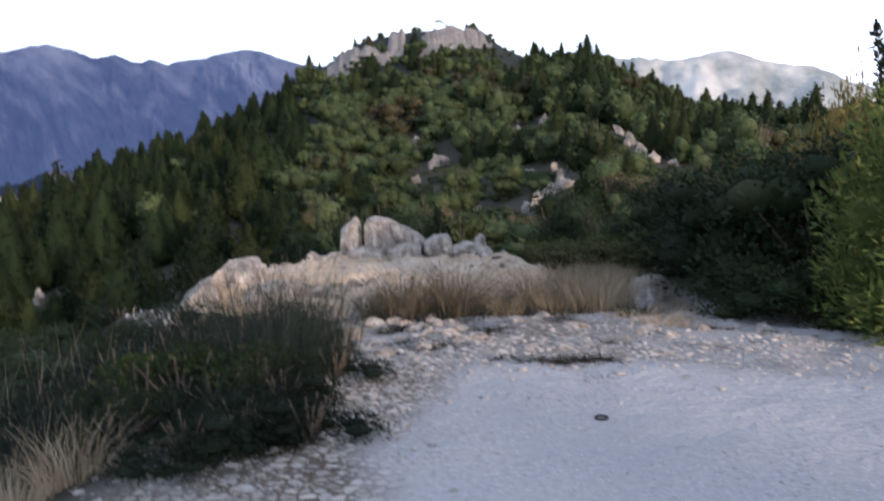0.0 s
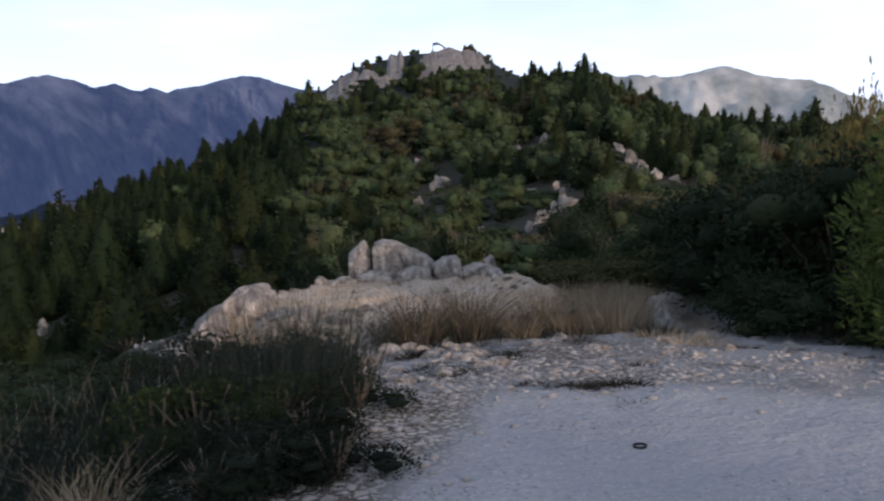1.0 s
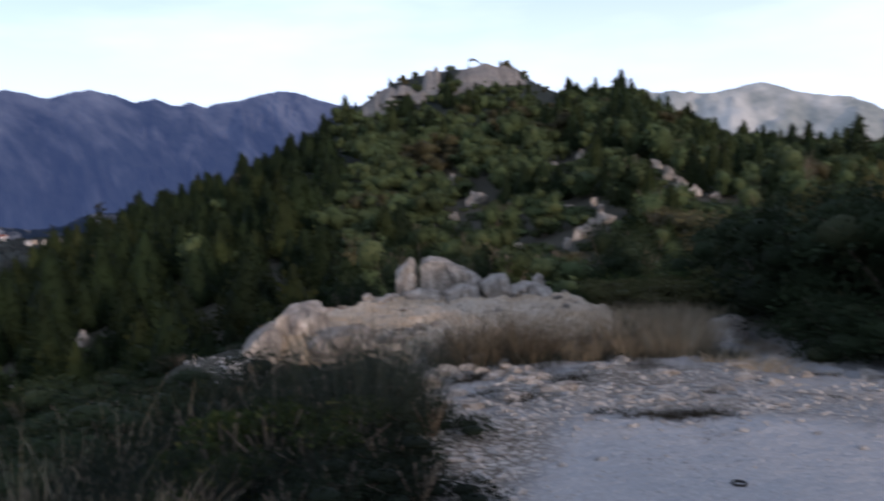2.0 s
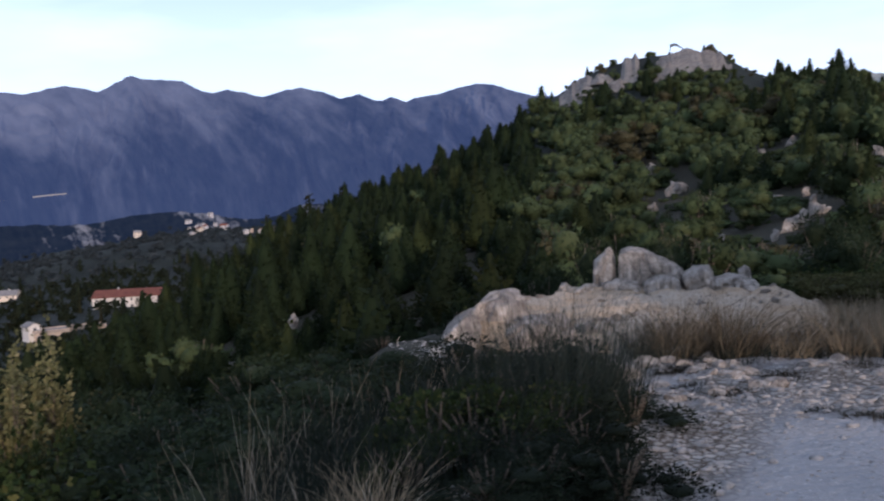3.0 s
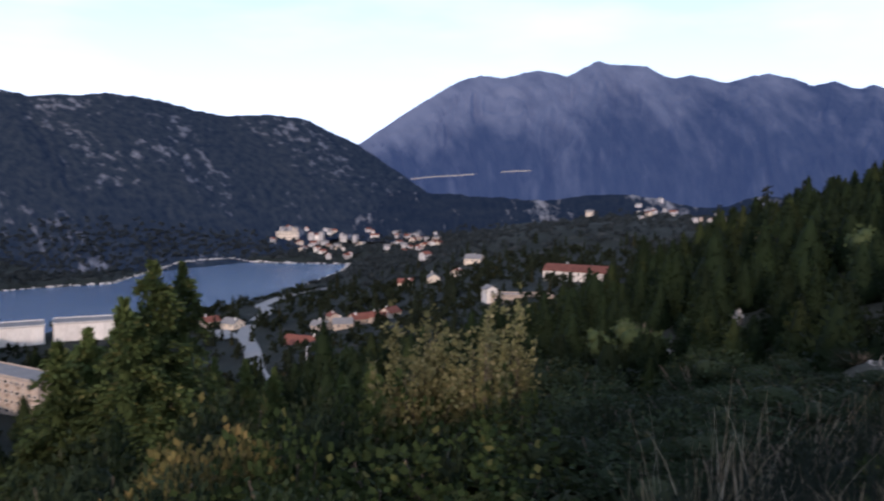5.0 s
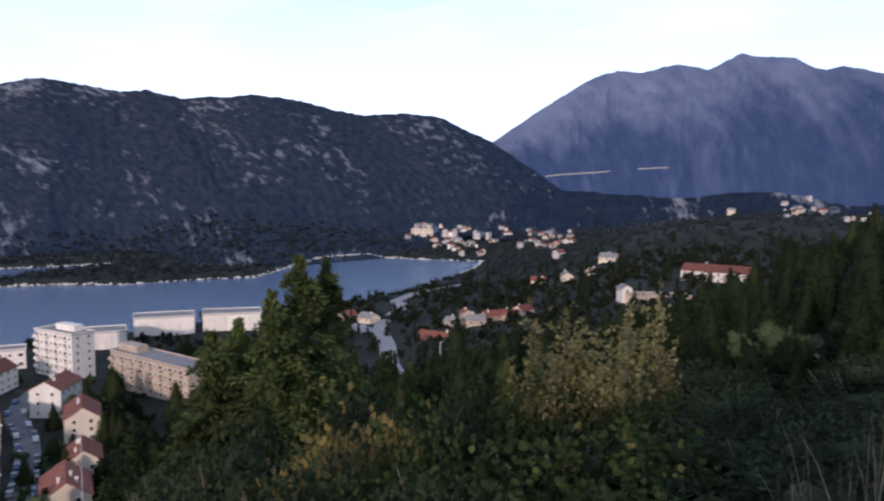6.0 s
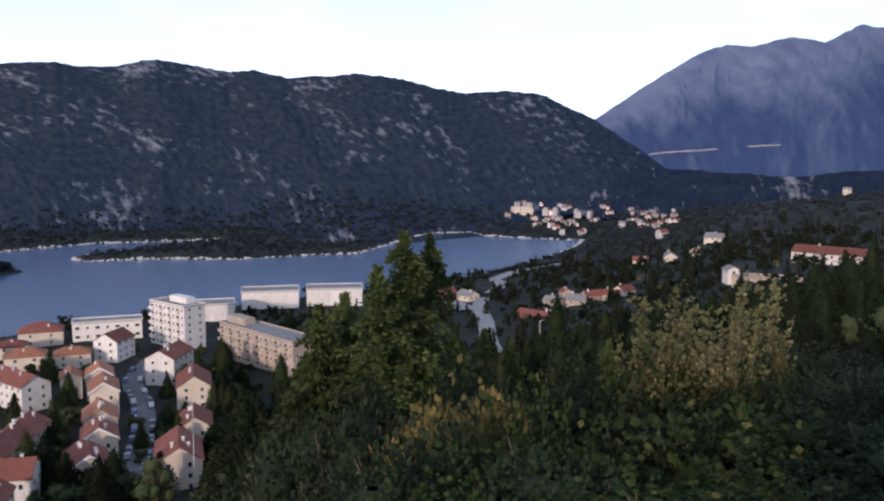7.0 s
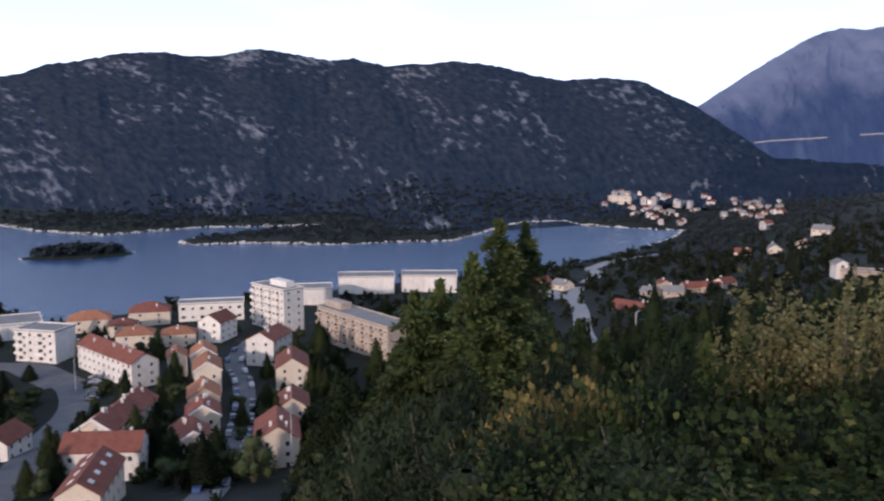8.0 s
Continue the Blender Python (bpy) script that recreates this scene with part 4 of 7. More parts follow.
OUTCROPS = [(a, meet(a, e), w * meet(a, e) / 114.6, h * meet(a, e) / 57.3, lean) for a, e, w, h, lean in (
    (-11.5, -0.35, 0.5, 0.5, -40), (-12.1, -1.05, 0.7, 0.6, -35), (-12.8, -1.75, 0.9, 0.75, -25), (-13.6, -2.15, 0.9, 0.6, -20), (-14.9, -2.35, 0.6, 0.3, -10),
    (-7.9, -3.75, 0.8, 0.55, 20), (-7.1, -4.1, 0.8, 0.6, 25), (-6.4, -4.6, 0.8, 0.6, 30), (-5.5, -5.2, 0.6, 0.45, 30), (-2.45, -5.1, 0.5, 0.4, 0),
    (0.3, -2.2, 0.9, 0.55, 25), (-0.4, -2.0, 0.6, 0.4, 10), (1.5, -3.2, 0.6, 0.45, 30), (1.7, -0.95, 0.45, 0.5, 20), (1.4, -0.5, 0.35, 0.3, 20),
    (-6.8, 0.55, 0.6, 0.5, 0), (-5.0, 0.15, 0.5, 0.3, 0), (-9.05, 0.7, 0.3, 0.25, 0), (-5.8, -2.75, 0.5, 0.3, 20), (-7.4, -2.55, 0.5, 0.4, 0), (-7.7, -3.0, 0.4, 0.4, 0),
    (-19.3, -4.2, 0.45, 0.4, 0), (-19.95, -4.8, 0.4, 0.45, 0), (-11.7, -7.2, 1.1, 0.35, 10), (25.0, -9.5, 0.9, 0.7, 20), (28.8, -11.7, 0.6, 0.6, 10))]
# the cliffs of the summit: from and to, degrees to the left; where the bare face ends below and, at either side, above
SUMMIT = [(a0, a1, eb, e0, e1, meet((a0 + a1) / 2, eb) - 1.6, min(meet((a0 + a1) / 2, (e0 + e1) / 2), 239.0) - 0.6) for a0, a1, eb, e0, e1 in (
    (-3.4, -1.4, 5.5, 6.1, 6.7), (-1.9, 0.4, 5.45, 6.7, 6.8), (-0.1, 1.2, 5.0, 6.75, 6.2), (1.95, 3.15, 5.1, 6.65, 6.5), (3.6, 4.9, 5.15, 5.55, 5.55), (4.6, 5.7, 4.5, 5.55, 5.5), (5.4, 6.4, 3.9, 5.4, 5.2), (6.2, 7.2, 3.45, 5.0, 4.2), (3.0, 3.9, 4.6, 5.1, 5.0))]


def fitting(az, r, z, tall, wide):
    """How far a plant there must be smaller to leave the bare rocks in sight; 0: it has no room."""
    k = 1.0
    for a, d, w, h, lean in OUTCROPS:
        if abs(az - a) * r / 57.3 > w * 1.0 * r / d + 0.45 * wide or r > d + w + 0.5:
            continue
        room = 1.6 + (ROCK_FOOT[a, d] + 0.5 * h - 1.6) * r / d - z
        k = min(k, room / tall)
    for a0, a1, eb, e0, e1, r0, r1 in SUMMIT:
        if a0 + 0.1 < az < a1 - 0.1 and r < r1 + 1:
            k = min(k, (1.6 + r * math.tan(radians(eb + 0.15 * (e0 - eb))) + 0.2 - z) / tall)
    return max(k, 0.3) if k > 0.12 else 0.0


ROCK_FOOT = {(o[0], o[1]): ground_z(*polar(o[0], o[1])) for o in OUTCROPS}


def forest():
    rng = np.random.default_rng(7)
    spots = []
    step = 4.4
    for gx in np.arange(-150, 150, step):
        for gy in np.arange(-30, 262, step):
            x, y = gx + rng.uniform(-2.0, 2.0), gy + rng.uniform(-2.0, 2.0)
            r, az = math.hypot(x, y), math.degrees(math.atan2(-x, y))
            if r < 24 or az < -36 or az > 104:
                continue
            d, zc = crest(az)
            if r > d + (12 if az < 45 else 60):
                continue
            if r > 130 and az > 70:
                continue
            spots.append((r, az, x, y))
    spots.sort()
    kinds_far = {k: [[], [], 0] for k in KINDS}
    count = 0
    n1 = fnoise(np.array([s[2] for s in spots]), np.array([s[3] for s in spots]), 1 / 26, 3, 11)
    n2 = fnoise(np.array([s[2] for s in spots]), np.array([s[3] for s in spots]), 1 / 14, 2, 12)
    for (r, az, x, y), a, b in zip(spots, n1, n2):
        bald = r > 214 and -5.5 < az < 8
        if bald and rng.random() < 0.05:
            continue
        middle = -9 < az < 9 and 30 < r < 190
        # dark pines dominate the left flank; they also stand in for its shade
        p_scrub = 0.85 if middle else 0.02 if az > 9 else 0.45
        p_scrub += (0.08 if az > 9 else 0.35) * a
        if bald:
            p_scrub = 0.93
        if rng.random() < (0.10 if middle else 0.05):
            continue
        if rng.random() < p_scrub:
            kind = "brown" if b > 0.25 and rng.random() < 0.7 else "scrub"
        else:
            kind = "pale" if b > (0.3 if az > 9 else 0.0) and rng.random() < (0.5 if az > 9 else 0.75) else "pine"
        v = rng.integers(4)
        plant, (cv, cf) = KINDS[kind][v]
        s = rng.choice((0.5, 0.7, 0.85, 1.0, 1.15)) * rng.uniform(0.9, 1.1) * (1.1 if middle else 1.35) * (1.45 if kind in ("scrub", "brown") else 1.0) * (0.34 if bald else 0.68 if r > 185 and -5.5 < az < 8 else 1.0)
        if r < 60 and az < 6:
            s *= 0.62
        elif r < 100:
            s *= 0.75
        if 8 < az < 45 and r > 120:
            s *= 0.74
        if az < -4 and r > (195 if az > -10.5 else 150):
            s *= 0.78 if -10.4 < az < -8.2 else 0.6
        if az < -11 and r < 150:
            s *= 0.72
        turn, tall = rng.uniform(0, 360), rng.uniform(0.85, 1.2)
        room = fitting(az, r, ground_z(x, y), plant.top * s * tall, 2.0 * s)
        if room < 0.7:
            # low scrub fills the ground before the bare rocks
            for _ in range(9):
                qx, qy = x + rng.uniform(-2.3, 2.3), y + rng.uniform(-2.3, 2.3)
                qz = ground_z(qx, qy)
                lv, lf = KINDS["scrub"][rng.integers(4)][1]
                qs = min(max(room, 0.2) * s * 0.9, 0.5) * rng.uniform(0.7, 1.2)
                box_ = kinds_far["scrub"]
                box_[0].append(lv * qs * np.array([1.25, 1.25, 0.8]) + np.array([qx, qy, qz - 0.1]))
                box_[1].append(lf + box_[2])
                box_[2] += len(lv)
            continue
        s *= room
        if count < 290 and r < 95 and -34 < az < 76:
            count += 1
            plant.plant(x, y, far_label(kind), "tree" if kind in ("pine", "pale") else "shrub", s, turn, "trees on the wooded hill", tall)
            continue
        z = ground_z(x, y)
        c, q = math.cos(radians(turn)), math.sin(radians(turn))
        m = np.array([[c, q, 0], [-q, c, 0], [0, 0, tall]]) * s
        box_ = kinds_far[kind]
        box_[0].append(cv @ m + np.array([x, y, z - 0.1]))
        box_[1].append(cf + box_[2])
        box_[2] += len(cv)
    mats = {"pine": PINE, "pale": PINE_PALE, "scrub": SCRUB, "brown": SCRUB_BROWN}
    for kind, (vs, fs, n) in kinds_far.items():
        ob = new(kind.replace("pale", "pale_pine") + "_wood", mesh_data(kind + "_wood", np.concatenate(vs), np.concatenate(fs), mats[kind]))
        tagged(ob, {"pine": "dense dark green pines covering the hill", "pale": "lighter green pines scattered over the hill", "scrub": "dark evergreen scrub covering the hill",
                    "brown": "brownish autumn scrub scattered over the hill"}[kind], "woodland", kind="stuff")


forest()


# ---- rocks ----
def rock_data(name, seed, sx, sy, sz, mat, sub=4, rough=0.16, cuts=9):
    """A weathered limestone block: a ball cut by planes, worn and pitted."""
    g = random.Random(seed)
    bm = bmesh.new()
    bmesh.ops.create_icosphere(bm, subdivisions=sub, radius=1.0)
    planes = [(Vector((g.gauss(0, 1), g.gauss(0, 1), g.gauss(0, 0.8))).normalized(), g.uniform(0.42, 0.80)) for _ in range(cuts)]
    off = Vector((g.uniform(0, 50), g.uniform(0, 50), g.uniform(0, 50)))
    for v in bm.verts:
        p = v.co.copy()
        p = p.lerp(p / max(abs(p.x), abs(p.y), abs(p.z)), 0.65) * 0.86
        for nrm, dist in planes:
            d = p.dot(nrm)
            if d > dist:
                p -= nrm * (d - dist) * 0.96
        k = noise.fractal(p * 1.7 + off, 1.0, 2.0, 5)
        crack = abs(noise.noise(Vector((p.x * 3.2, p.y * 3.2, p.z * 1.1)) + off))
        p *= 1 + rough * k - 0.17 * max(0.0, 0.13 - crack) / 0.13
        v.co = Vector((p.x * sx, p.y * sy, p.z * sz))
    return from_bm(name, bm, mat, False)


def rock(name, label, x, y, top, sx, sy, sz, seed, turn=0.0, tilt=0.0, mat=None, sub=4, rough=0.16, cuts=9, group="", lean=0.0):
    """A rock whose top stands at that height."""
    ob = new(name, rock_data(name, seed, sx, sy, sz, mat or LIMESTONE, sub, rough, cuts))
    ob.matrix_basis = pose(x, y, top - sz * 0.82, lean, tilt, turn)
    return tagged(ob, label, "rock", group)


for k, (a, d, w, h, lean) in enumerate(OUTCROPS):
    x, y = polar(a, d)
    rock("rock_outcrop", "pale limestone outcrop among the hillside shrubs", x, y, ground_z(x, y) + h * 1.35, w * 1.6, w * 1.0, h * 1.2, 300 + k, 25 * (k % 4) - 40, lean, OUTCROP, 4, 0.42, 16, "outcrops on the hill")


def summit_cliff(k, a0, a1, eb, e0, e1, r0, r1):
    """A weathered, fluted rock face with a broken rim, running back into the hill."""
    a0, a1 = a0 - 0.12, a1 + 0.12
    az = np.linspace(a0, a1, max(int((a1 - a0) * 18), 14))
    v = np.concatenate([np.linspace(0, 1, 26), [1.0, 1.0, 1.0]])
    A, V = np.meshgrid(az, v, indexing="ij")
    back = np.maximum(np.arange(len(v)) - 25, 0)[None, :]
    edge = smooth01(np.minimum(A - a0, a1 - A) / (0.28 * (a1 - a0)))
    top = e0 + (e1 - e0) * (A - a0) / (a1 - a0) + 0.3 * fnoise(A, A * 0, 2.4, 4, 40 + k) - 0.4 * (e0 - eb) * (1 - edge)
    el = eb - 0.15 + (top - eb + 0.15) * V
    flute = np.abs(fnoise(A * 2.2, V * 0.7, 1.0, 3, 50 + k))
    R = r0 + (r1 - r0) * V ** 1.2 + 1.0 * flute - 1.5 * fnoise(A * 1.3, V * 2.4, 1.0, 4, 60 + k) + 0.4 * fnoise(A * 9, V * 9, 1.0, 3, 70 + k) + 1.4 * (1 - edge) - 2.6
    Z = 1.6 + R * np.tan(np.radians(el)) - 0.9 * back ** 1.5
    R = R + 1.6 * back
    X, Y = -R * np.sin(np.radians(A)), R * np.cos(np.radians(A))
    n, m = A.shape
    idx = np.arange(n * m).reshape(n, m)
    quads = np.stack([idx[:-1, :-1], idx[:-1, 1:], idx[1:, 1:], idx[1:, :-1]], -1).reshape(-1, 4)[:, ::-1]
    ob = new("summit_cliff", mesh_data("summit_cliff", np.stack([X, Y, Z], -1).reshape(-1, 3), quads, CLIFF))
    tagged(ob, "bare grey and ochre limestone cliff on the summit", "rock", "cliffs on the summit")


for k, row in enumerate(SUMMIT):
    summit_cliff(k, *row)


def build_ledge():
    """The low rock shelf at the rim, with its worn top and broken front."""
    nx, ny = 190, 150
    xs, ys = np.linspace(-4.3, 2.2, nx), np.linspace(8.9, 17.6, ny)
    X, Y = np.meshgrid(xs, ys, indexing="ij")
    left = interp(Y, [8.9, 10.2, 11.2, 13, 15, 17.6], [-1.8, -2.6, -3.2, -3.5, -3.1, -2.6])
    front = interp(X, [-4.3, -3.4, -2.5, -1.5, -0.5, 0.5, 2.2], [11.2, 10.6, 10.1, 10.3, 10.9, 11.6, 12.6])
    inside = np.minimum(np.minimum((X - left) / 0.55, (Y - front) / 0.9), np.minimum((2.0 - X) / 0.8, (17.4 - Y) / 0.9))
    inside = inside + 0.5 * fnoise(X, Y, 1.3, 3, 21)
    lift = smooth01(inside)
    steps = 0.10 * np.floor(3 * (fnoise(X, Y, 0.7, 2, 22) + 0.5)) / 3
    top = -0.42 - 0.045 * (Y - 11) - 0.05 * np.maximum(X, 0) + 0.10 * np.exp(-((X + 3.1) ** 2 + (Y - 11.7) ** 2) / 0.5) + steps * 0.6
    Z = height(X, Y) - 0.12 + (top - height(X, Y) + 0.12) * lift
    Z = Z + (0.25 + 0.75 * lift) * (0.06 * fnoise(X, Y, 1.6, 5, 23) + 0.06 * np.abs(fnoise(X, Y, 3.4, 4, 26)) - 0.07 * np.maximum(0, 0.15 - np.abs(fnoise(X, Y, 0.9, 2, 24))) / 0.15 - 0.035 * np.maximum(0, 0.12 - np.abs(fnoise(X, Y, 2.3, 2, 27))) / 0.12)
    idx = np.arange(nx * ny).reshape(nx, ny)
    quads = np.stack([idx[:-1, :-1], idx[1:, :-1], idx[1:, 1:], idx[:-1, 1:]], -1).reshape(-1, 4)
    ob = thing("rock_ledge", "low warm beige limestone ledge at the hilltop's rim", "rock", pose(0, 0, 0))
    part("shelf", mesh_data("shelf", np.stack([X, Y, Z], -1).reshape(-1, 3), quads, SHELF_TOP, False), None, ob)
    LEDGE_TREE.append(BVHTree.FromPolygons(np.stack([X, Y, Z], -1).reshape(-1, 3).tolist(), quads.tolist()))
    return ob


LEDGE_TREE = []
LEDGE = build_ledge()
BOULDERS = "boulders on the ledge"


def carved(label, outline, y, deep, seed, mat=None, turn=0.0, sub=4, wear=0.035, cracks=0.05):
    """A weathered block whose front, seen along y, has that outline of (x, z); deep: its half depth."""
    cx, cz = sum(p[0] for p in outline) / len(outline), sum(p[1] for p in outline) / len(outline)
    ang = np.array([math.atan2(p[1] - cz, p[0] - cx) for p in outline])
    rad = np.array([math.hypot(p[0] - cx, p[1] - cz) for p in outline])
    order = np.argsort(ang)
    ang, rad = ang[order], rad[order]
    a2, r2 = np.concatenate([ang - 2 * math.pi, ang, ang + 2 * math.pi]), np.tile(rad, 3)
    qx, qz = np.cos(a2) * r2, np.sin(a2) * r2
    size = float(rad.mean())
    off = Vector((seed * 1.7, seed * 0.9, seed * 2.3))
    g = random.Random(seed)
    planes = []
    for _ in range(16):
        nrm = Vector((g.gauss(0, 1), g.gauss(-0.3, 1), g.gauss(0.2, 0.8))).normalized()
        planes.append((nrm, (max((p[0] - cx) * nrm.x + (p[1] - cz) * nrm.z for p in outline) + deep * abs(nrm.y)) * g.uniform(0.80, 0.97)))
    bm = bmesh.new()
    bmesh.ops.create_icosphere(bm, subdivisions=sub, radius=1.0)
    for v in bm.verts:
        p = v.co.copy()
        s_ = math.hypot(p.x, p.z)
        k = 1 / (max(s_, abs(p.y)) * 0.72 + 0.28)
        t = math.atan2(p.z, p.x)
        i = int(np.searchsorted(a2, t))
        x1, z1, x2, z2 = qx[i - 1], qz[i - 1], qx[i], qz[i]
        c, d = math.cos(t), math.sin(t)
        den = c * (z2 - z1) - d * (x2 - x1)
        edge = (x1 * (z2 - z1) - z1 * (x2 - x1)) / den if abs(den) > 1e-6 else size
        w = Vector((c * edge * min(s_ * k, 1.0), p.y * k * deep, d * edge * min(s_ * k, 1.0)))
        for nrm, dist in planes:
            over = w.dot(nrm) - dist
            if over > 0:
                w -= nrm * over * 0.9
        n1 = noise.fractal(w * (1.3 / size) + off, 1.0, 2.0, 6)
        gap = abs(noise.noise(Vector((w.x * 2.1, w.y * 1.2, w.z * 0.7)) / size + off))
        v.co = w * (1 + wear / size * n1 * 1.6) - Vector((w.x, w.y, 0)).normalized() * cracks * max(0.0, 0.14 - gap) / 0.14 if w.length > 1e-5 else w
    ob = new("boulder", from_bm("boulder", bm, mat or LIMESTONE))
    ob.matrix_basis = pose(cx, y, cz, 0, 0, turn)
    return tagged(ob, label, "rock", BOULDERS)


carved("upright blocky grey limestone boulder with a pointed top", [(-1.92, -0.66), (-1.88, -0.15), (-1.72, -0.02), (-1.64, 0.09), (-1.56, 0.02), (-1.50, -0.25), (-1.50, -0.66)], 16.65, 0.36, 11)
carved("large streaked limestone boulder with a sloping top", [(-1.52, -0.62), (-1.50, 0.0), (-1.25, 0.05), (-0.97, 0.0), (-0.66, -0.16), (-0.34, -0.36), (-0.32, -0.74), (-0.9, -0.8)], 16.85, 0.5, 12, sub=5, cracks=0.08)
carved("flat pale limestone slab under the larger boulders", [(-1.78, -0.66), (-1.74, -0.50), (-1.4, -0.46), (-1.08, -0.52), (-1.0, -0.74), (-1.4, -0.8)], 16.2, 0.34, 13)
carved("rounded pale limestone boulder against the large boulder", [(-1.02, -0.76), (-0.98, -0.52), (-0.78, -0.42), (-0.5, -0.41), (-0.36, -0.52), (-0.36, -0.8), (-0.7, -0.86)], 16.15, 0.36, 14)
carved("squat grey limestone boulder with a cracked face", [(-0.33, -0.8), (-0.33, -0.42), (-0.15, -0.33), (0.12, -0.30), (0.23, -0.42), (0.24, -0.84)], 16.6, 0.4, 15)
carved("low flat grey limestone slab sloping away", [(0.18, -0.88), (0.18, -0.52), (0.45, -0.44), (0.75, -0.50), (0.98, -0.62), (1.02, -0.98)], 16.55, 0.5, 16, cracks=0.08)
carved("small upright limestone boulder at the slab's end", [(0.64, -0.9), (0.66, -0.45), (0.76, -0.35), (0.86, -0.42), (0.9, -0.9)], 17.2, 0.16, 17)
carved("low rounded limestone boulder beside the pointed one", [(-2.28, -0.84), (-2.2, -0.62), (-2.02, -0.52), (-1.86, -0.54), (-1.78, -0.84)], 16.1, 0.32, 18)
carved("small pale limestone boulder at the ledge's rim", [(-2.54, -0.8), (-2.5, -0.58), (-2.4, -0.53), (-2.28, -0.62), (-2.26, -0.8)], 16.4, 0.15, 19)
carved("bulging pale limestone boulder at the ledge's corner", [(-3.46, -1.05), (-3.42, -0.48), (-3.25, -0.28), (-3.02, -0.18), (-2.92, -0.4), (-2.9, -1.1)], 11.4, 0.42, 21, LEDGE_ROCK, 12)
carved("tall cracked limestone boulder at the ledge's corner", [(-3.12, -1.0), (-3.06, -0.24), (-2.86, -0.04), (-2.66, -0.02), (-2.48, -0.14), (-2.36, -0.45), (-2.36, -1.0)], 11.75, 0.5, 22, LEDGE_ROCK, -8, 5, 0.05, 0.09)
carved("broad low limestone boulder in the ledge's face", [(-2.62, -1.0), (-2.56, -0.42), (-2.3, -0.26), (-1.95, -0.28), (-1.7, -0.44), (-1.66, -1.0)], 11.1, 0.4, 29, LEDGE_ROCK, 6, 5, 0.06, 0.09)
carved("grey limestone boulder below the ledge's corner", [(-3.7, -1.4), (-3.66, -1.0), (-3.5, -0.86), (-3.28, -0.9), (-3.2, -1.4)], 10.9, 0.3, 23, LEDGE_ROCK, 20)
carved("pale bleached limestone slab in the broken front", [(-2.0, -0.95), (-1.95, -0.66), (-1.6, -0.56), (-1.2, -0.6), (-1.12, -0.95)], 10.1, 0.36, 30, LEDGE_ROCK, -10, 4, 0.05, 0.07)
carved("low whitish limestone slab before the ledge", [(-1.5, -0.7), (-1.44, -0.42), (-1.15, -0.34), (-0.86, -0.40), (-0.8, -0.7)], 8.6, 0.3, 34, LEDGE_ROCK, 14, 4, 0.05, 0.07)
carved("pale rounded boulder at the end of the ledge", [(1.0, -1.05), (1.04, -0.72), (1.25, -0.60), (1.5, -0.66), (1.56, -1.05)], 13.6, 0.3, 20)
g = random.Random(77)
for k in range(44):
    y = g.uniform(8.2, 10.8) if k < 30 else g.uniform(4.6, 8.0)
    rim = float(interp(y, [4, 6.5, 8, 10, 12], [-1.2, -0.6, -1.5, -2.7, -3.3]))
    x = rim + (g.uniform(-0.5, 2.6) if k < 30 else g.gauss(0.15, 0.25))
    w = g.uniform(0.08, 0.24) * (1.0 if k < 30 else 0.55)
    rock("boulder", "broken angular limestone rock below the ledge", x, y, ground_z(x, y) + w * 0.55, w, w * g.uniform(0.6, 1.0), w * g.uniform(0.5, 0.9), 1200 + k, g.uniform(0, 360), g.uniform(-15, 15), sub=3, cuts=13, group="broken rocks below the ledge")
for k, (x, y, top, w) in enumerate([(-2.9, 10.7, -0.52, 0.26), (-3.3, 12.5, -0.34, 0.36), (-1.5, 10.75, -0.46, 0.28), (-3.2, 13.5, -0.42, 0.34), (-2.8, 14.5, -0.46, 0.34), (-1.0, 11.0, -0.50, 0.24), (-2.2, 10.3, -0.60, 0.24), (-0.5, 11.3, -0.56, 0.24)]):
    part("block", rock_data("block", 1300 + k, w * 1.2, w * 0.9, w * 0.8, LEDGE_ROCK, 4, 0.2, 22), None, LEDGE, at=pose(x, y, top - w * 0.7, 0, 6, 50 * k))
# broken stone lying on the ledge and in its front
g = random.Random(83)
CHIPS = [rock_data("chip", 1500 + k, 1.0, g.uniform(0.6, 0.95), g.uniform(0.4, 0.65), LEDGE_ROCK, 2, 0.3, 20) for k in range(7)]
for k in range(190):
    if k < 95:
        x, y, w = g.uniform(-3.1, 0.6), g.uniform(10.0, 11.9), 0.06 * (1 / max(g.random(), 0.05)) ** 0.42
    else:
        x, y, w = g.uniform(-3.0, 1.4), g.uniform(11.6, 16.2), 0.035 * (1 / max(g.random(), 0.05)) ** 0.4
    hit = LEDGE_TREE[0].ray_cast(Vector((x, y, 5)), Vector((0, 0, -1)))[0]
    if hit is None:
        continue
    part("chip", CHIPS[k % 7], None, LEDGE, at=pose(x, y, max(hit.z, ground_z(x, y)) + w * 0.12, g.uniform(-20, 20), g.uniform(-20, 20), g.uniform(0, 360)) @ Matrix.Scale(w, 4))
g = random.Random(79)
for k in range(46):
    x, y = g.uniform(-1.4, 3.2), g.uniform(6.9, 9.9)
    w = g.uniform(0.07, 0.22)
    rock("flat_stone", "flat angular limestone slab in the broken ground", x, y, ground_z(x, y) + w * 0.26, w, w * g.uniform(0.5, 0.9), w * 0.38, 1400 + k, g.uniform(0, 360), g.uniform(-10, 10), None, 3, 0.22, 18, "slabs in the broken ground")
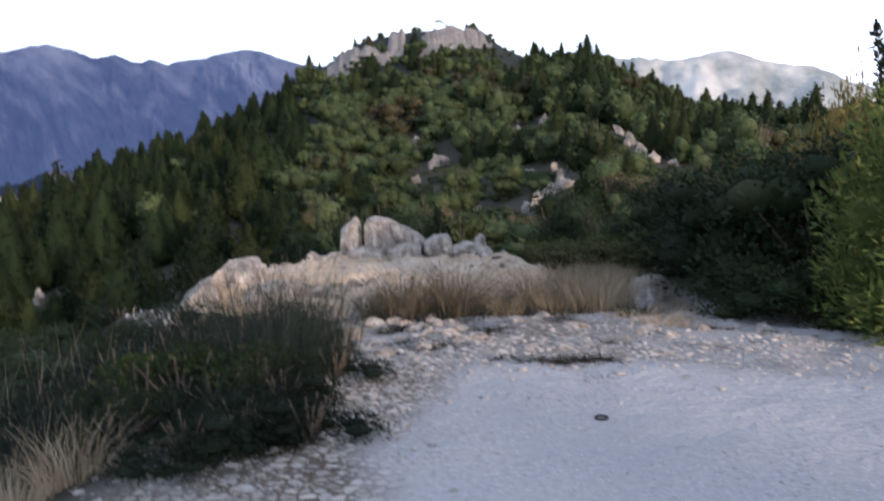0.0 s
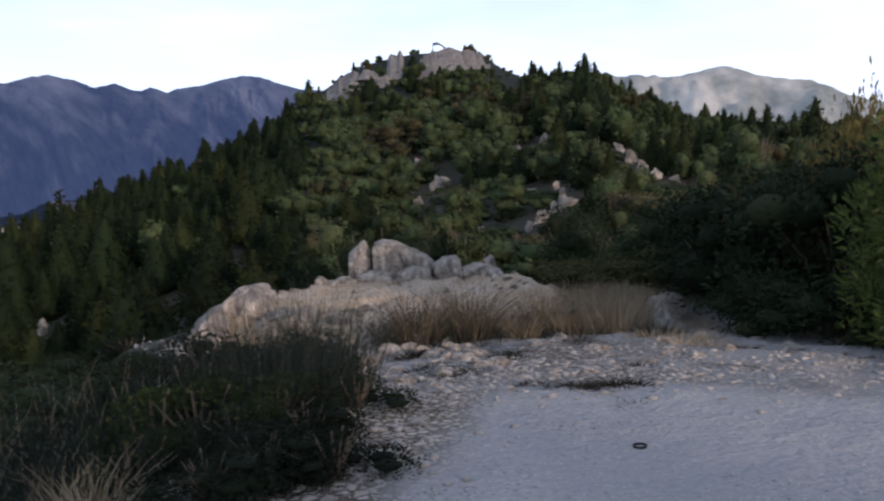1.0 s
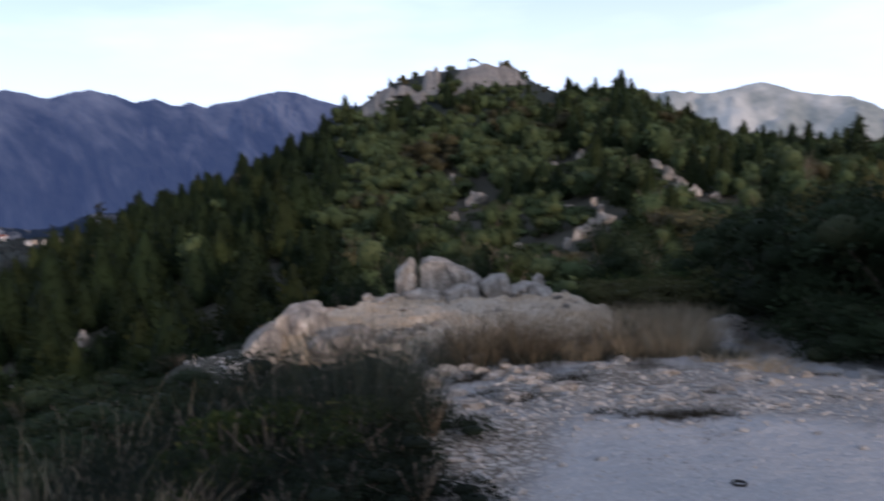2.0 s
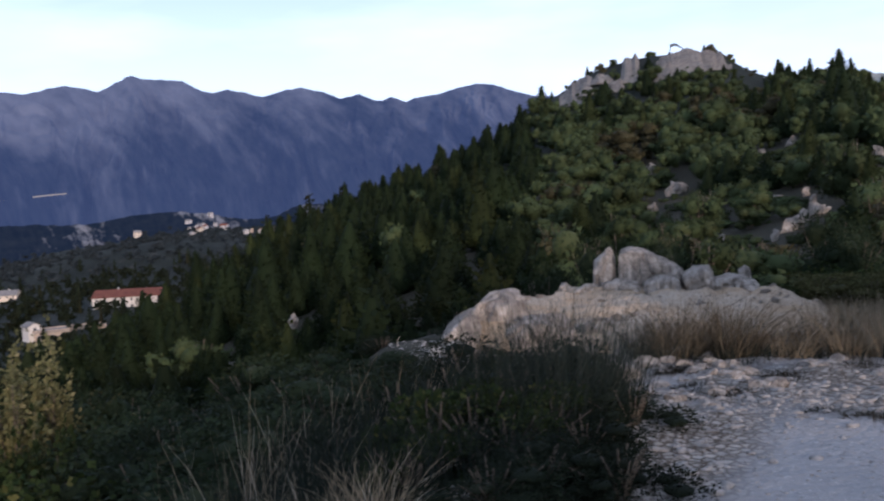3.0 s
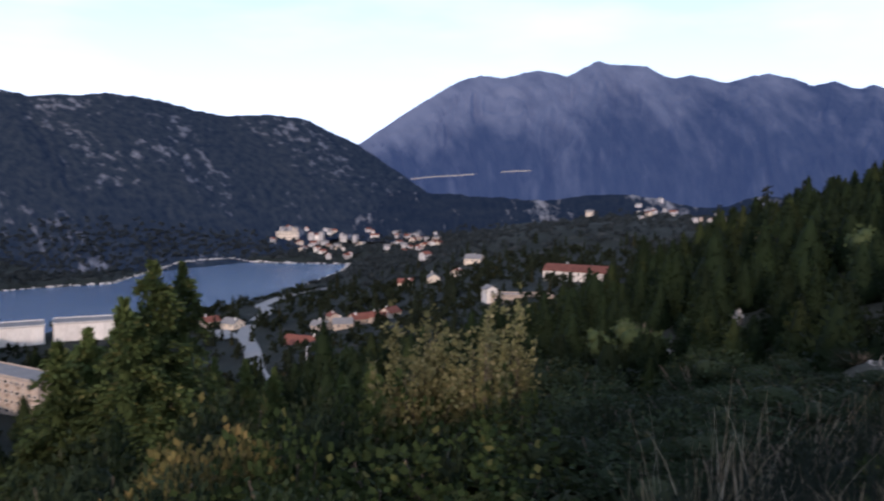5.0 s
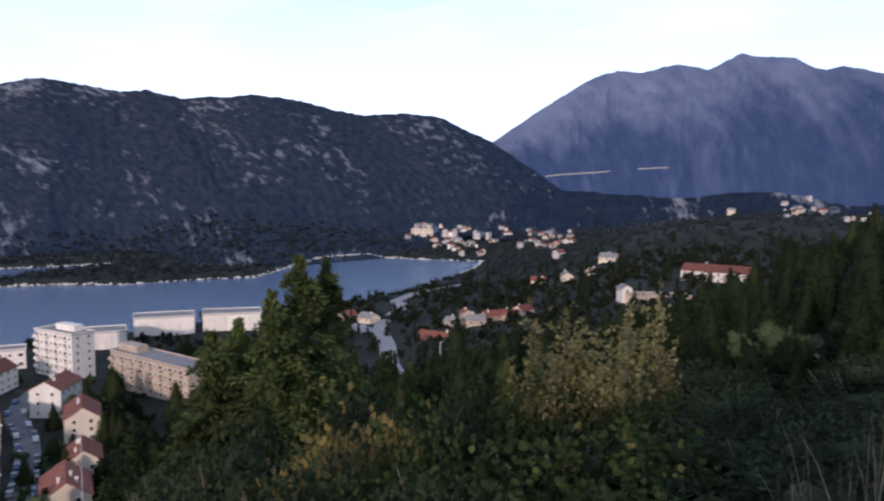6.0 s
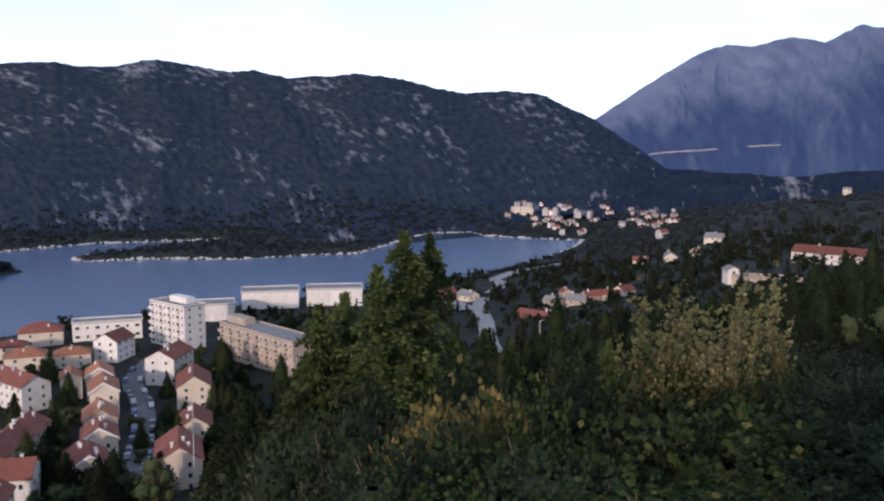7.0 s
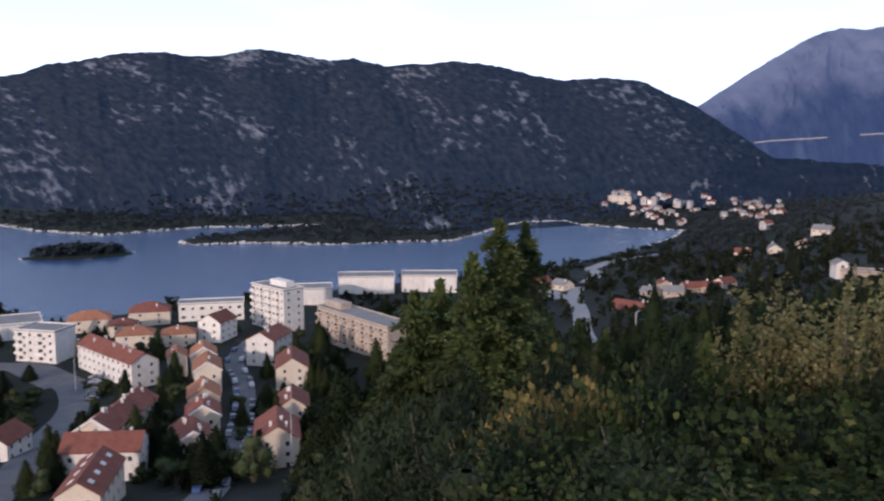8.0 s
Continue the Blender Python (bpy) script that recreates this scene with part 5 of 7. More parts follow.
rock("boulder", "lone grey boulder beside the dark shrubs", 2.75, 11.6, ground_z(2.75, 11.6) + 0.30, 0.34, 0.28, 0.34, 24, 10, group=BOULDERS)
rock("boulder", "flat pale limestone slab beside the gravel", -1.05, 8.3, -0.24, 0.36, 0.30, 0.26, 25, 30, group=BOULDERS)
rock("boulder", "upright broken limestone block in front of the ledge", -1.5, 8.6, -0.22, 0.15, 0.15, 0.26, 26, 10, group=BOULDERS)
rock("boulder", "low limestone block below the ledge", -2.3, 9.7, -0.52, 0.32, 0.22, 0.24, 27, 120, group=BOULDERS)
rock("boulder", "low broken limestone block below the ledge", -1.9, 9.2, -0.56, 0.22, 0.2, 0.22, 28, 120, group=BOULDERS)


def build_stones():
    """Loose stones: the largest are things of their own, the small ones one litter."""
    rng = np.random.default_rng(31)
    shapes = [rock_data("stone", 500 + k, 1, 0.72, 0.34, STONE, 1, 0.4, 26) for k in range(8)]
    arrays = []
    for me in shapes:
        v = np.array([p.co for p in me.vertices])
        f = np.array([p.vertices[:] for p in me.polygons])
        arrays.append((v, f))
    big, vs, fs, n = 0, [], [], 0
    for _ in range(13000):
        y = rng.uniform(2.6, 12.0)
        kind = rng.random()
        rim = interp(y, [0, 4, 6.5, 8, 10, 12], [-2.2, -1.3, -0.7, -1.7, -3.1, -3.8])
        if kind < 0.42:
            x = rim + rng.normal() * 0.45 + 0.3
        elif kind < 0.80:
            y = 7.0 + rng.normal() * 0.75
            x = rng.uniform(-1.0, 5.5)
        elif kind < 0.9:
            y = 9.3 + rng.normal() * 0.5
            x = rng.uniform(2.5, 9.0)
        else:
            x = rng.uniform(-0.5, 6.0)
        if math.hypot(x + 0.5, y) < 2.2:
            continue
        s = 0.0105 * (1 / max(rng.random(), 0.012)) ** 0.55
        if kind >= 0.9:
            s = min(s, 0.022)
        s = min(s * (1.1 if 0.42 < kind < 0.8 else 1.0), 0.08)
        z = ground_z(x, y)
        turn = rng.uniform(0, 360)
        k = rng.integers(8)
        if s > 0.045 and big < 130:
            big += 1
            ob = new("stone", shapes[k])
            ob.matrix_basis = pose(x, y, z + s * 0.05, rng.uniform(-15, 15), rng.uniform(-15, 15), turn) @ Matrix.Scale(s, 4)
            tagged(ob, "loose pale limestone stone lying on the gravel", "stone", "loose stones on the gravel")
            continue
        c, q = math.cos(radians(turn)), math.sin(radians(turn))
        v, f = arrays[k]
        vs.append(v @ (np.array([[c, q, 0], [-q, c, 0], [0, 0, 1]]) * s) + np.array([x, y, z + s * 0.04]))
        fs.append(f + n)
        n += len(v)
    ob = new("stone_litter", mesh_data("stone_litter", np.concatenate(vs), np.concatenate(fs), STONE))
    tagged(ob, "small pale limestone stones strewn over the gravel", "stones", kind="stuff")


build_stones()


# ---- grasses and near shrubs ----
def blades(rng, n, rad, h, lean, width, root=0.5, segs=4, wind=(0.0, 0.0)):
    """Curved grass blades rooted in a disc."""
    a, q = rng.random(n) * 6.283, np.sqrt(rng.random(n)) * rad * root
    base = np.stack([np.cos(a) * q, np.sin(a) * q, np.full(n, -0.05)], -1)
    out = np.stack([np.cos(a), np.sin(a), np.zeros(n)], -1) * (q / max(rad * root, 1e-6))[:, None] + rng.normal(size=(n, 3)) * 0.5
    out[:, 2] = 0
    out = out * lean + np.array([wind[0], wind[1], 0])
    hh = h * rng.uniform(0.45, 1.1, n)
    side = unit(np.cross(out + 1e-3, np.array([0, 0, 1.0])) + rng.normal(size=(n, 3)) * 0.4)
    rows = []
    for k in range(segs + 1):
        t = k / segs
        p = base + out * (hh * t ** 1.8)[:, None] + np.array([0, 0, 1.0]) * (hh * (t - 0.22 * t ** 3 * np.linalg.norm(out, axis=1)))[:, None]
        w = width * (1 - t) ** 0.7 + 0.0006
        rows += [p - side * w, p + side * w]
    v = np.stack(rows, 1)
    m = v.shape[1]
    f = np.concatenate([np.stack([np.arange(n) * m + 2 * k, np.arange(n) * m + 2 * k + 1, np.arange(n) * m + 2 * k + 3, np.arange(n) * m + 2 * k + 2], -1) for k in range(segs)])
    return v.reshape(-1, 3), f


def tuft(label, x, y, n, rad, h, mat, seed, lean=0.35, width=0.004, wind=(0, 0), group="", root=0.5, z=None):
    ob = new("grass_tuft", mesh_data("grass_tuft", *blades(np.random.default_rng(seed), n, rad, h, lean, width, root, wind=wind), mat))
    ob.matrix_basis = pose(x, y, (ground_z(x, y) if z is None else z))
    return tagged(ob, label, "grass", group)


TUFTS = "dry grass tufts on the rim"
for k, (x, y, rad, h, n) in enumerate([(-0.75, 10.5, 0.30, 0.50, 330), (-0.45, 10.3, 0.35, 0.70, 420), (-0.1, 10.5, 0.35, 0.62, 380), (0.15, 10.2, 0.30, 0.74, 420), (0.5, 10.6, 0.35, 0.52, 330), (0.75, 10.3, 0.32, 0.48, 300),
                                       (1.05, 10.6, 0.32, 0.62, 340), (1.35, 10.3, 0.34, 0.58, 360), (1.6, 10.6, 0.3, 0.66, 320)]):
    tuft("tall uneven tuft of brown dry grass before the ledge", x, y, n, rad, h * 1.05, BROWN_GRASS if k % 3 < 2 and k < 7 else DRY_GRASS, 600 + k, 0.6, 0.0038, (0.10, 0), TUFTS, 0.8)
    tuft("grey-green wiry grass at the dry tuft's foot", x + 0.1, y - 0.25, 150, rad * 1.1, h * 0.42, GREY_GRASS, 630 + k, 0.7, 0.004, (0.05, 0), TUFTS, 0.9)
tuft("yellowish tuft of dry grass with a green foot", 1.85, 10.2, 800, 0.4, 0.6, DRY_GRASS, 620, 0.3, 0.005, (0.05, 0), TUFTS, 0.9)
tuft("low greenish grass tuft beside the gravel", 2.15, 9.8, 350, 0.35, 0.22, GREY_GRASS, 621, 0.5, 0.005, (0, 0), TUFTS, 0.9)
for k, (x, y) in enumerate([(-2.6, 5.7), (-3.0, 5.9), (-3.3, 5.5), (-3.6, 5.6), (-2.3, 6.3), (-2.9, 5.2)]):
    tuft("tall bleached dry grass swaying over the slope", x, y, 40, 0.4, 1.25, DRY_GRASS, 640 + k, 0.3, 0.0042, (0.16, -0.05), "tall grass on the slope", 0.9)
for k, (x, y) in enumerate([(-2.05, 3.9), (-2.35, 4.4), (-1.9, 4.3), (-2.7, 4.6)]):
    tuft("arching straw-coloured grass at the gravel's edge", x, y, 190, 0.22, 0.42, DRY_GRASS, 660 + k, 0.55, 0.0034, (0.12, -0.05), "straw grass at the edge", 0.8)
g = np.random.default_rng(70)
for k in range(34):
    x, y = g.uniform(-3.2, -0.95), g.uniform(4.4, 7.8)
    tuft("grey-green wiry grass among the shrubs", x, y, 240, 0.4, g.uniform(0.5, 0.95), GREY_GRASS, 680 + k, 0.3, 0.0018, (0.05, 0), "wiry grass at the edge", 0.9)
for k, (x, y, w) in enumerate([(0.72, 6.0, 0.2), (1.05, 6.0, 0.22), (1.0, 5.55, 0.16), (1.28, 4.3, 0.09), (0.05, 4.5, 0.1), (1.0, 4.6, 0.06), (0.62, 3.9, 0.12), (2.1, 5.2, 0.08), (2.2, 6.9, 0.14), (0.5, 6.25, 0.16), (2.55, 8.0, 0.16),
                            (3.6, 7.6, 0.14), (4.6, 8.2, 0.2), (1.4, 7.1, 0.16), (-0.3, 7.6, 0.2), (-0.5, 6.9, 0.16), (-0.15, 5.5, 0.1), (-0.5, 5.0, 0.12), (0.0, 7.2, 0.22), (0.5, 8.3, 0.25), (-0.4, 8.6, 0.25), (1.2, 8.8, 0.2), (1.5, 4.9, 0.05), (1.9, 4.6, 0.05)]):
    tuft("small flat dried weed on the gravel", x, y, int(2600 * w) + 80, w, w * 0.45, WEED, 720 + k, 1.1, 0.004, (0, 0), "dried weeds on the gravel", 0.85)
for k in range(34):
    x, y = g.uniform(-0.4, 5.0), g.uniform(3.8, 8.2)
    tuft("small flat dried weed on the gravel", x, y, 60, 0.05, 0.035, WEED, 930 + k, 1.2, 0.004, (0, 0), "dried weeds on the gravel", 0.85)
for k in range(40):
    x, y = g.uniform(2.0, 9.0), g.uniform(8.2, 11.0)
    tuft("thin dry grass beyond the gravel", x, y, 150, 0.3, g.uniform(0.08, 0.22), DRY_GRASS if k % 3 else GREY_GRASS, 760 + k, 0.8, 0.004, (0, 0), "thin grass beyond the gravel", 0.9)

# shoots, bunches on a shoot, leaves in a bunch, leaf length and width, lowest bunch, dome, inner mass, spread
PLUMES = {"gold": (36, 11, 8, 0.085, 0.38, 0.48, 0.25, 0.16, 0.06), "ochre": (95, 6, 8, 0.085, 0.40, 0.42, 0.4, 0.5, 0.08),
          "green": (120, 5, 9, 0.088, 0.42, 0.5, 0.42, 0.6, 0.09), "green2": (100, 5, 9, 0.10, 0.45, 0.5, 0.4, 0.6, 0.10)}
for k in range(22):
    az, r = g.uniform(-13.5, -4.5), g.uniform(12.8, 16.5)
    x, y = polar(az, r)
    tuft("pale dry grass in the clearing beyond the ledge", x, y, 170, 0.35, g.uniform(0.2, 0.42), (DRY_GRASS, BROWN_GRASS)[k % 2], 860 + k, 0.6, 0.004, (0.05, 0), "dry grass in the clearing", 0.9)
SHRUBS = {}
for key, leaf, h, rad, n, size, wide, clumps, spiky, seed in (
        ("green", GREEN_LEAF, 2.0, 1.15, 4200, 0.085, 0.36, 14, 0.1, 1), ("green2", GREEN_LEAF, 1.8, 1.1, 4200, 0.10, 0.40, 12, 0.1, 2),
        ("dark", DARK_LEAF, 1.7, 1.25, 4200, 0.075, 0.28, 13, 0.1, 3), ("dark2", DARK_LEAF, 2.4, 1.3, 4600, 0.085, 0.26, 14, 0.2, 4),
        ("gold", GOLD_LEAF, 3.6, 0.62, 5600, 0.105, 0.30, 26, 0.7, 5), ("ochre", OCHRE_LEAF, 1.8, 1.0, 3600, 0.09, 0.32, 14, 0.2, 6),
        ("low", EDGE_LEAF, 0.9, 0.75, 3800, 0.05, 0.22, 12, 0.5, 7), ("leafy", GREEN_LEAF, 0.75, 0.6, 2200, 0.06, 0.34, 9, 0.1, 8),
        ("olive", OLIVE_LEAF, 1.4, 1.0, 3600, 0.08, 0.32, 12, 0.2, 10),
        ("willow", WILLOW_LEAF, 2.7, 1.25, 6200, 0.11, 0.14, 18, 0.3, 9)):
    g = np.random.default_rng(800 + seed)
    if key in PLUMES:
        crown = plume_crown(g, h, rad, *PLUMES[key])
    else:
        crown = bushy_crown(g, h, rad, int(n * 1.2), size, clumps, 0.12, wide, 0.25, spiky, 0.42 if key in ("low", "leafy", "willow") else 0.55)
    SHRUBS[key] = Plant("shrub", stems_bm(g, h, rad, 11, 0.025), crown, leaf, "trunk")


def shrub(key, x, y, top, label, scale, turn, group):
    """A shrub of that kind whose crown reaches up to the height top."""
    z = ground_z(x, y)
    h = SHRUBS[key].top
    need = max(top - z, 0.25) / h
    scale = min(scale, need * 1.9)
    return SHRUBS[key].plant(x, y, label, "shrub", scale, turn, group, need / scale, 0.02)


LEFT = "shrubs on the near slope"
for k, (az, el, sc) in enumerate(((46.6, -8.8, 1.0), (45.3, -9.1, 0.7), (41.0, -8.0, 0.8), (42.4, -9.2, 0.95), (44.0, -10.2, 0.8), (40.3, -10.6, 0.7), (47.6, -11.9, 0.7), (36.6, -13.5, 0.75), (34.8, -14.3, 0.6))):
    x, y = polar(az, 13.4 + 0.35 * (k % 3))
    shrub("gold", x, y, 1.6 + 13.8 * math.tan(radians(el)), "tall golden autumn shrub rising above the slope", sc, 77 * k, LEFT)
GREENS = {"green": "leafy green shrub with yellowing tips on the slope", "green2": "broad-leaved green shrub on the slope",
          "dark": "dark evergreen shrub on the slope", "dark2": "tall dark evergreen shrub on the slope", "ochre": "ochre autumn shrub on the slope"}
for k, (key, az, r, el, sc) in enumerate([
        ("green", 40.8, 10.8, -12.9, 0.62), ("green2", 38.5, 9.0, -16.0, 1.0), ("dark", 34, 8.6, -17.5, 1.0), ("green", 44, 8.4, -15.6, 1.0), ("dark", 47.5, 9.2, -15.6, 1.0),
        ("green2", 50.5, 8.2, -16.8, 1.0), ("ochre", 59.6, 10.5, -15.4, 1.1), ("ochre", 61.6, 10.0, -17.0, 0.9), ("ochre", 57.2, 9.8, -16.6, 0.8), ("green", 55.2, 9.6, -14.9, 0.8), ("dark", 54, 7.6, -18.0, 1.0), ("green2", 58, 8.2, -18.2, 1.0),
        ("dark", 63, 9.0, -17.0, 1.0), ("dark2", 66.5, 10.5, -16.0, 1.0), ("dark", 69.5, 12.0, -17.4, 1.0), ("dark", 65, 7.4, -20.0, 0.9), ("green", 61.5, 7.0, -20.3, 0.8),
        ("green2", 42, 6.6, -19.5, 0.9), ("dark", 46, 6.4, -20.6, 0.9), ("green", 50, 6.3, -20.4, 0.9), ("dark", 38, 6.8, -19.8, 0.9), ("dark2", 30, 11.0, -13.2, 1.0),
        ("dark", 26, 10.0, -12.8, 1.0), ("dark2", 22, 11.5, -11.8, 1.0), ("dark", 35.5, 12.0, -13.0, 1.0), ("green", 33, 10.0, -15.4, 0.9), ("dark", 18.5, 9.0, -11.6, 0.9),
        ("dark", 30, 8.0, -17.0, 0.9), ("dark2", 24, 14.0, -10.8, 1.0), ("dark", 28, 16, -11.0, 1.1), ("dark2", 37, 15, -11.6, 1.1), ("green2", 47, 13, -13.4, 1.1),
        ("dark2", 58, 13.5, -13.8, 1.2), ("dark", 68, 9.0, -20.5, 0.9), ("dark2", 71, 14, -18.6, 1.0), ("dark2", 17, 14.5, -9.8, 0.8), ("dark2", 52.5, 12.0, -14.2, 1.0)]):
    x, y = polar(az, r)
    shrub(key, x, y, 1.6 + r * math.tan(radians(el)), GREENS[key], sc, 47 * k, LEFT)
EDGE = "low shrubs at the gravel's edge"
for k, (key, az, r, el, sc) in enumerate([("low", 9.5, 6.4, -12.3, 1.0), ("low", 13, 6.6, -11.6, 1.0), ("low", 16.5, 6.8, -11.6, 1.05), ("low", 20, 6.8, -12.0, 1.05), ("low", 7.2, 5.8, -15.0, 0.8),
                                          ("leafy", 15, 5.4, -14.6, 0.9), ("leafy", 12, 5.6, -14.2, 0.8), ("low", 10.5, 5.2, -16.5, 0.8), ("low", 18, 5.3, -15.6, 0.9), ("low", 13.5, 4.7, -18.2, 0.8),
                                          ("low", 9.0, 4.6, -19.5, 0.6), ("leafy", 21, 5.2, -15.6, 0.8), ("low", 24, 6.4, -13.6, 1.0), ("low", 17, 4.5, -20.0, 0.7), ("low", 11, 7.6, -10.8, 1.0),
                                          ("low", 16, 8.0, -10.4, 1.0), ("leafy", 13, 5.9, -12.9, 0.9), ("leafy", 17, 5.7, -13.2, 0.9), ("leafy", 19.5, 5.7, -13.4, 0.9), ("leafy", 10.8, 6.0, -13.0, 0.8), ("leafy", 15, 6.3, -12.4, 0.9)]):
    x, y = polar(az, r)
    shrub(key, x, y, 1.6 + r * math.tan(radians(el)), "low green leafy bush at the gravel's edge" if key == "leafy" else "dark wiry bush at the gravel's edge", sc, 61 * k, EDGE)
g = np.random.default_rng(57)
for k in range(64):
    az, r = g.uniform(11.5, 36), g.uniform(7.0, 16.0)
    x, y = polar(az, r)
    if x > interp(y, [4, 6.5, 8, 10, 12, 15], [-1.5, -1.0, -2.0, -3.5, -4.1, -3.4]):
        continue
    el = float(interp(az, [11, 16, 22, 30, 36], [-10.9, -10.6, -11.3, -12.6, -13.6])) - g.uniform(0, 2.2) - (1.5 if r < 9 else 0)
    key = ("low", "dark", "low", "dark2")[k % 4]
    shrub(key, x, y, 1.6 + r * math.tan(radians(el)), "dark wiry bush at the gravel's edge" if key == "low" else GREENS[key], 1.0, 71 * k, EDGE)
RIGHT = "shrubs beyond the gravel"
RIGHTS = {"olive": "low olive-green shrub in the light beyond the gravel", "dark2": "dense dark evergreen shrub beyond the gravel", "dark": "low dark shrub in the shade beyond the gravel", "willow": "narrow-leaved yellowish green shrub beyond the gravel",
          "ochre": "shrub with ochre autumn leaves beyond the gravel", "green": "leafy green shrub beyond the gravel"}
for k, (key, az, r, el, sc) in enumerate([
        ("willow", -29.6, 9.8, 1.6, 0.9), ("willow", -30.5, 9.4, 2.6, 1.0), ("dark2", -23.5, 11.2, -0.6, 1.2), ("dark2", -20.5, 12.4, -1.8, 1.2), ("dark", -17.6, 12.6, -5.2, 1.0),
        ("ochre", -25.2, 12.5, 1.2, 0.9), ("ochre", -18.9, 15, -1.6, 0.5), ("dark", -17.4, 14.6, -6.6, 0.9), ("dark2", -33.5, 10, 3.0, 1.2), ("dark", -26, 10.2, -6.5, 0.9),
        ("dark2", -17.5, 17, -2.2, 1.1), ("dark2", -14, 19, -3.6, 1.0), ("green", -11, 17, -6.4, 0.7), ("green", -14, 15.5, -6.8, 0.7), ("dark", -9, 22, -4.6, 0.8),
        ("dark", -20, 10.6, -7.8, 0.7), ("dark", -23, 10.0, -8.2, 0.7), ("ochre", -28.4, 12.2, 2.8, 0.7), ("dark2", -37, 12, 3, 1.2), ("dark2", -8, 24, -3.6, 0.9), ("green", -7.5, 19, -6.6, 0.6),
        ("ochre", -25.2, 14.0, 2.5, 0.45), ("ochre", -27.9, 13.0, 1.6, 0.5), ("ochre", -29.5, 13.0, 1.4, 0.5), ("ochre", -23.4, 15, 0.8, 0.4), ("ochre", -21.6, 15.5, -1.3, 0.5), ("willow", -31.8, 8.8, 2.4, 0.9), ("willow", -32.5, 8.6, 0.5, 0.9),
        ("olive", -9.4, 15.5, -7.3, 0.7), ("olive", -10.8, 16.5, -6.9, 0.8), ("olive", -12.4, 15.5, -7.2, 0.8), ("olive", -13.8, 17, -6.3, 0.8), ("olive", -15.4, 16, -6.6, 0.8), ("ochre", -16.4, 18, -5.2, 0.7), ("olive", -7.6, 17, -7.0, 0.7),
        ("olive", -26.5, 14.5, 0.6, 0.8), ("olive", -29.0, 15, 2.2, 0.9), ("ochre", -31.0, 14, 2.6, 0.8),
        ("dark", 9.5, 20, -6.2, 0.8), ("dark2", 5.5, 23, -4.8, 0.9), ("dark", 1, 24, -4.8, 0.9)]):
    x, y = polar(az, r)
    shrub(key, x, y, 1.6 + r * math.tan(radians(el)), RIGHTS[key], sc, 53 * k, RIGHT)


def young_pine(x, y, tips):
    """A thin young pine: upright bare-stemmed boughs with needle tufts towards their ends; tips: (dx, dy, height)."""
    rng = np.random.default_rng(95)
    z = ground_z(x, y)
    ob = thing("young_pine", "thin young pine with upright sparse boughs against the sky", "tree", pose(x, y, z - 0.05))
    top = max(t[2] for t in tips) - z
    part("trunk", tube(bmesh.new(), [(0, 0, -0.3), (0.02, 0, top * 0.3), (0, 0.03, top * 0.62)], [0.05, 0.042, 0.028], 7), BARK, ob)
    for dx, dy, tz in tips:
        h = tz - z
        a, b, c = Vector((0, 0.01, top * rng.uniform(0.38, 0.55))), Vector((dx * 0.75, dy * 0.75, h * 0.72)), Vector((dx, dy, h))
        bough = part("bough", tube(bmesh.new(), [a, a.lerp(b, 0.5) + Vector((dx * 0.15, 0, -0.05)), b, c], [0.02, 0.015, 0.011, 0.004], 5), BARK, ob)
        n = 330
        t = rng.uniform(0.05, 1.0, n) ** 0.8
        p = np.where((t < 0.5)[:, None], np.array(a) + (np.array(b) - np.array(a)) * (t * 2)[:, None], np.array(b) + (np.array(c) - np.array(b)) * (t * 2 - 1)[:, None])
        knot = np.exp(-((t * 7 % 1) - 0.5) ** 2 / 0.06)
        p = p + rng.normal(size=(n, 3)) * (0.014 + 0.04 * knot * (1.15 - t))[:, None]
        part("needles", mesh_data("needles", *leaves(p, rng.normal(size=(n, 3)) * 0.6 + np.array([dx, dy, 0.9]), 0.085 * rng.uniform(0.6, 1.2, n), 0.2, rng), EDGE_LEAF), None, bough)


x0, y0 = polar(-29.8, 10.2)
x0, y0 = x0 - 0.26, y0 + 0.3
young_pine(x0, y0, [(px_ - 0.26 - x0, py_ + 0.3 - y0, 1.6 + r_ * math.tan(radians(e_))) for a_, e_, r_ in ((-28.2, 5.9, 10.2), (-28.7, 4.6, 10.0), (-29.2, 6.5, 10.3), (-29.0, 5.4, 10.5), (-29.8, 4.2, 10.0), (-30.7, 4.9, 10.2), (-31.4, 3.7, 10.4), (-30.2, 3.4, 9.8), (-31.0, 2.8, 10.0))
                    for px_, py_ in (polar(a_, r_),)])

# ---- larger trees on the near slope ----
g = np.random.default_rng(90)
TALL = [Plant("conifer", trunk_bm(g, 12.4, 0.24, 20, 2.6, 0.1), bough_crown(g, 13, 3.4, 150, 230, 0.15, 0.24), CONIFER_LEAF),
        Plant("conifer", trunk_bm(g, 9.4, 0.18, 14, 1.9, 0.1), bough_crown(g, 10, 2.4, 110, 190, 0.15, 0.25), CONIFER_LEAF),
        Plant("conifer", trunk_bm(g, 9.4, 0.18, 14, 1.9, 0.1), conifer_crown(g, 10, 2.7, 12000, 0.18, 70, 0.02, 0.8, 0.65, 0.28, 0.7, 0.08, 0.45, 0.75), PINE)]
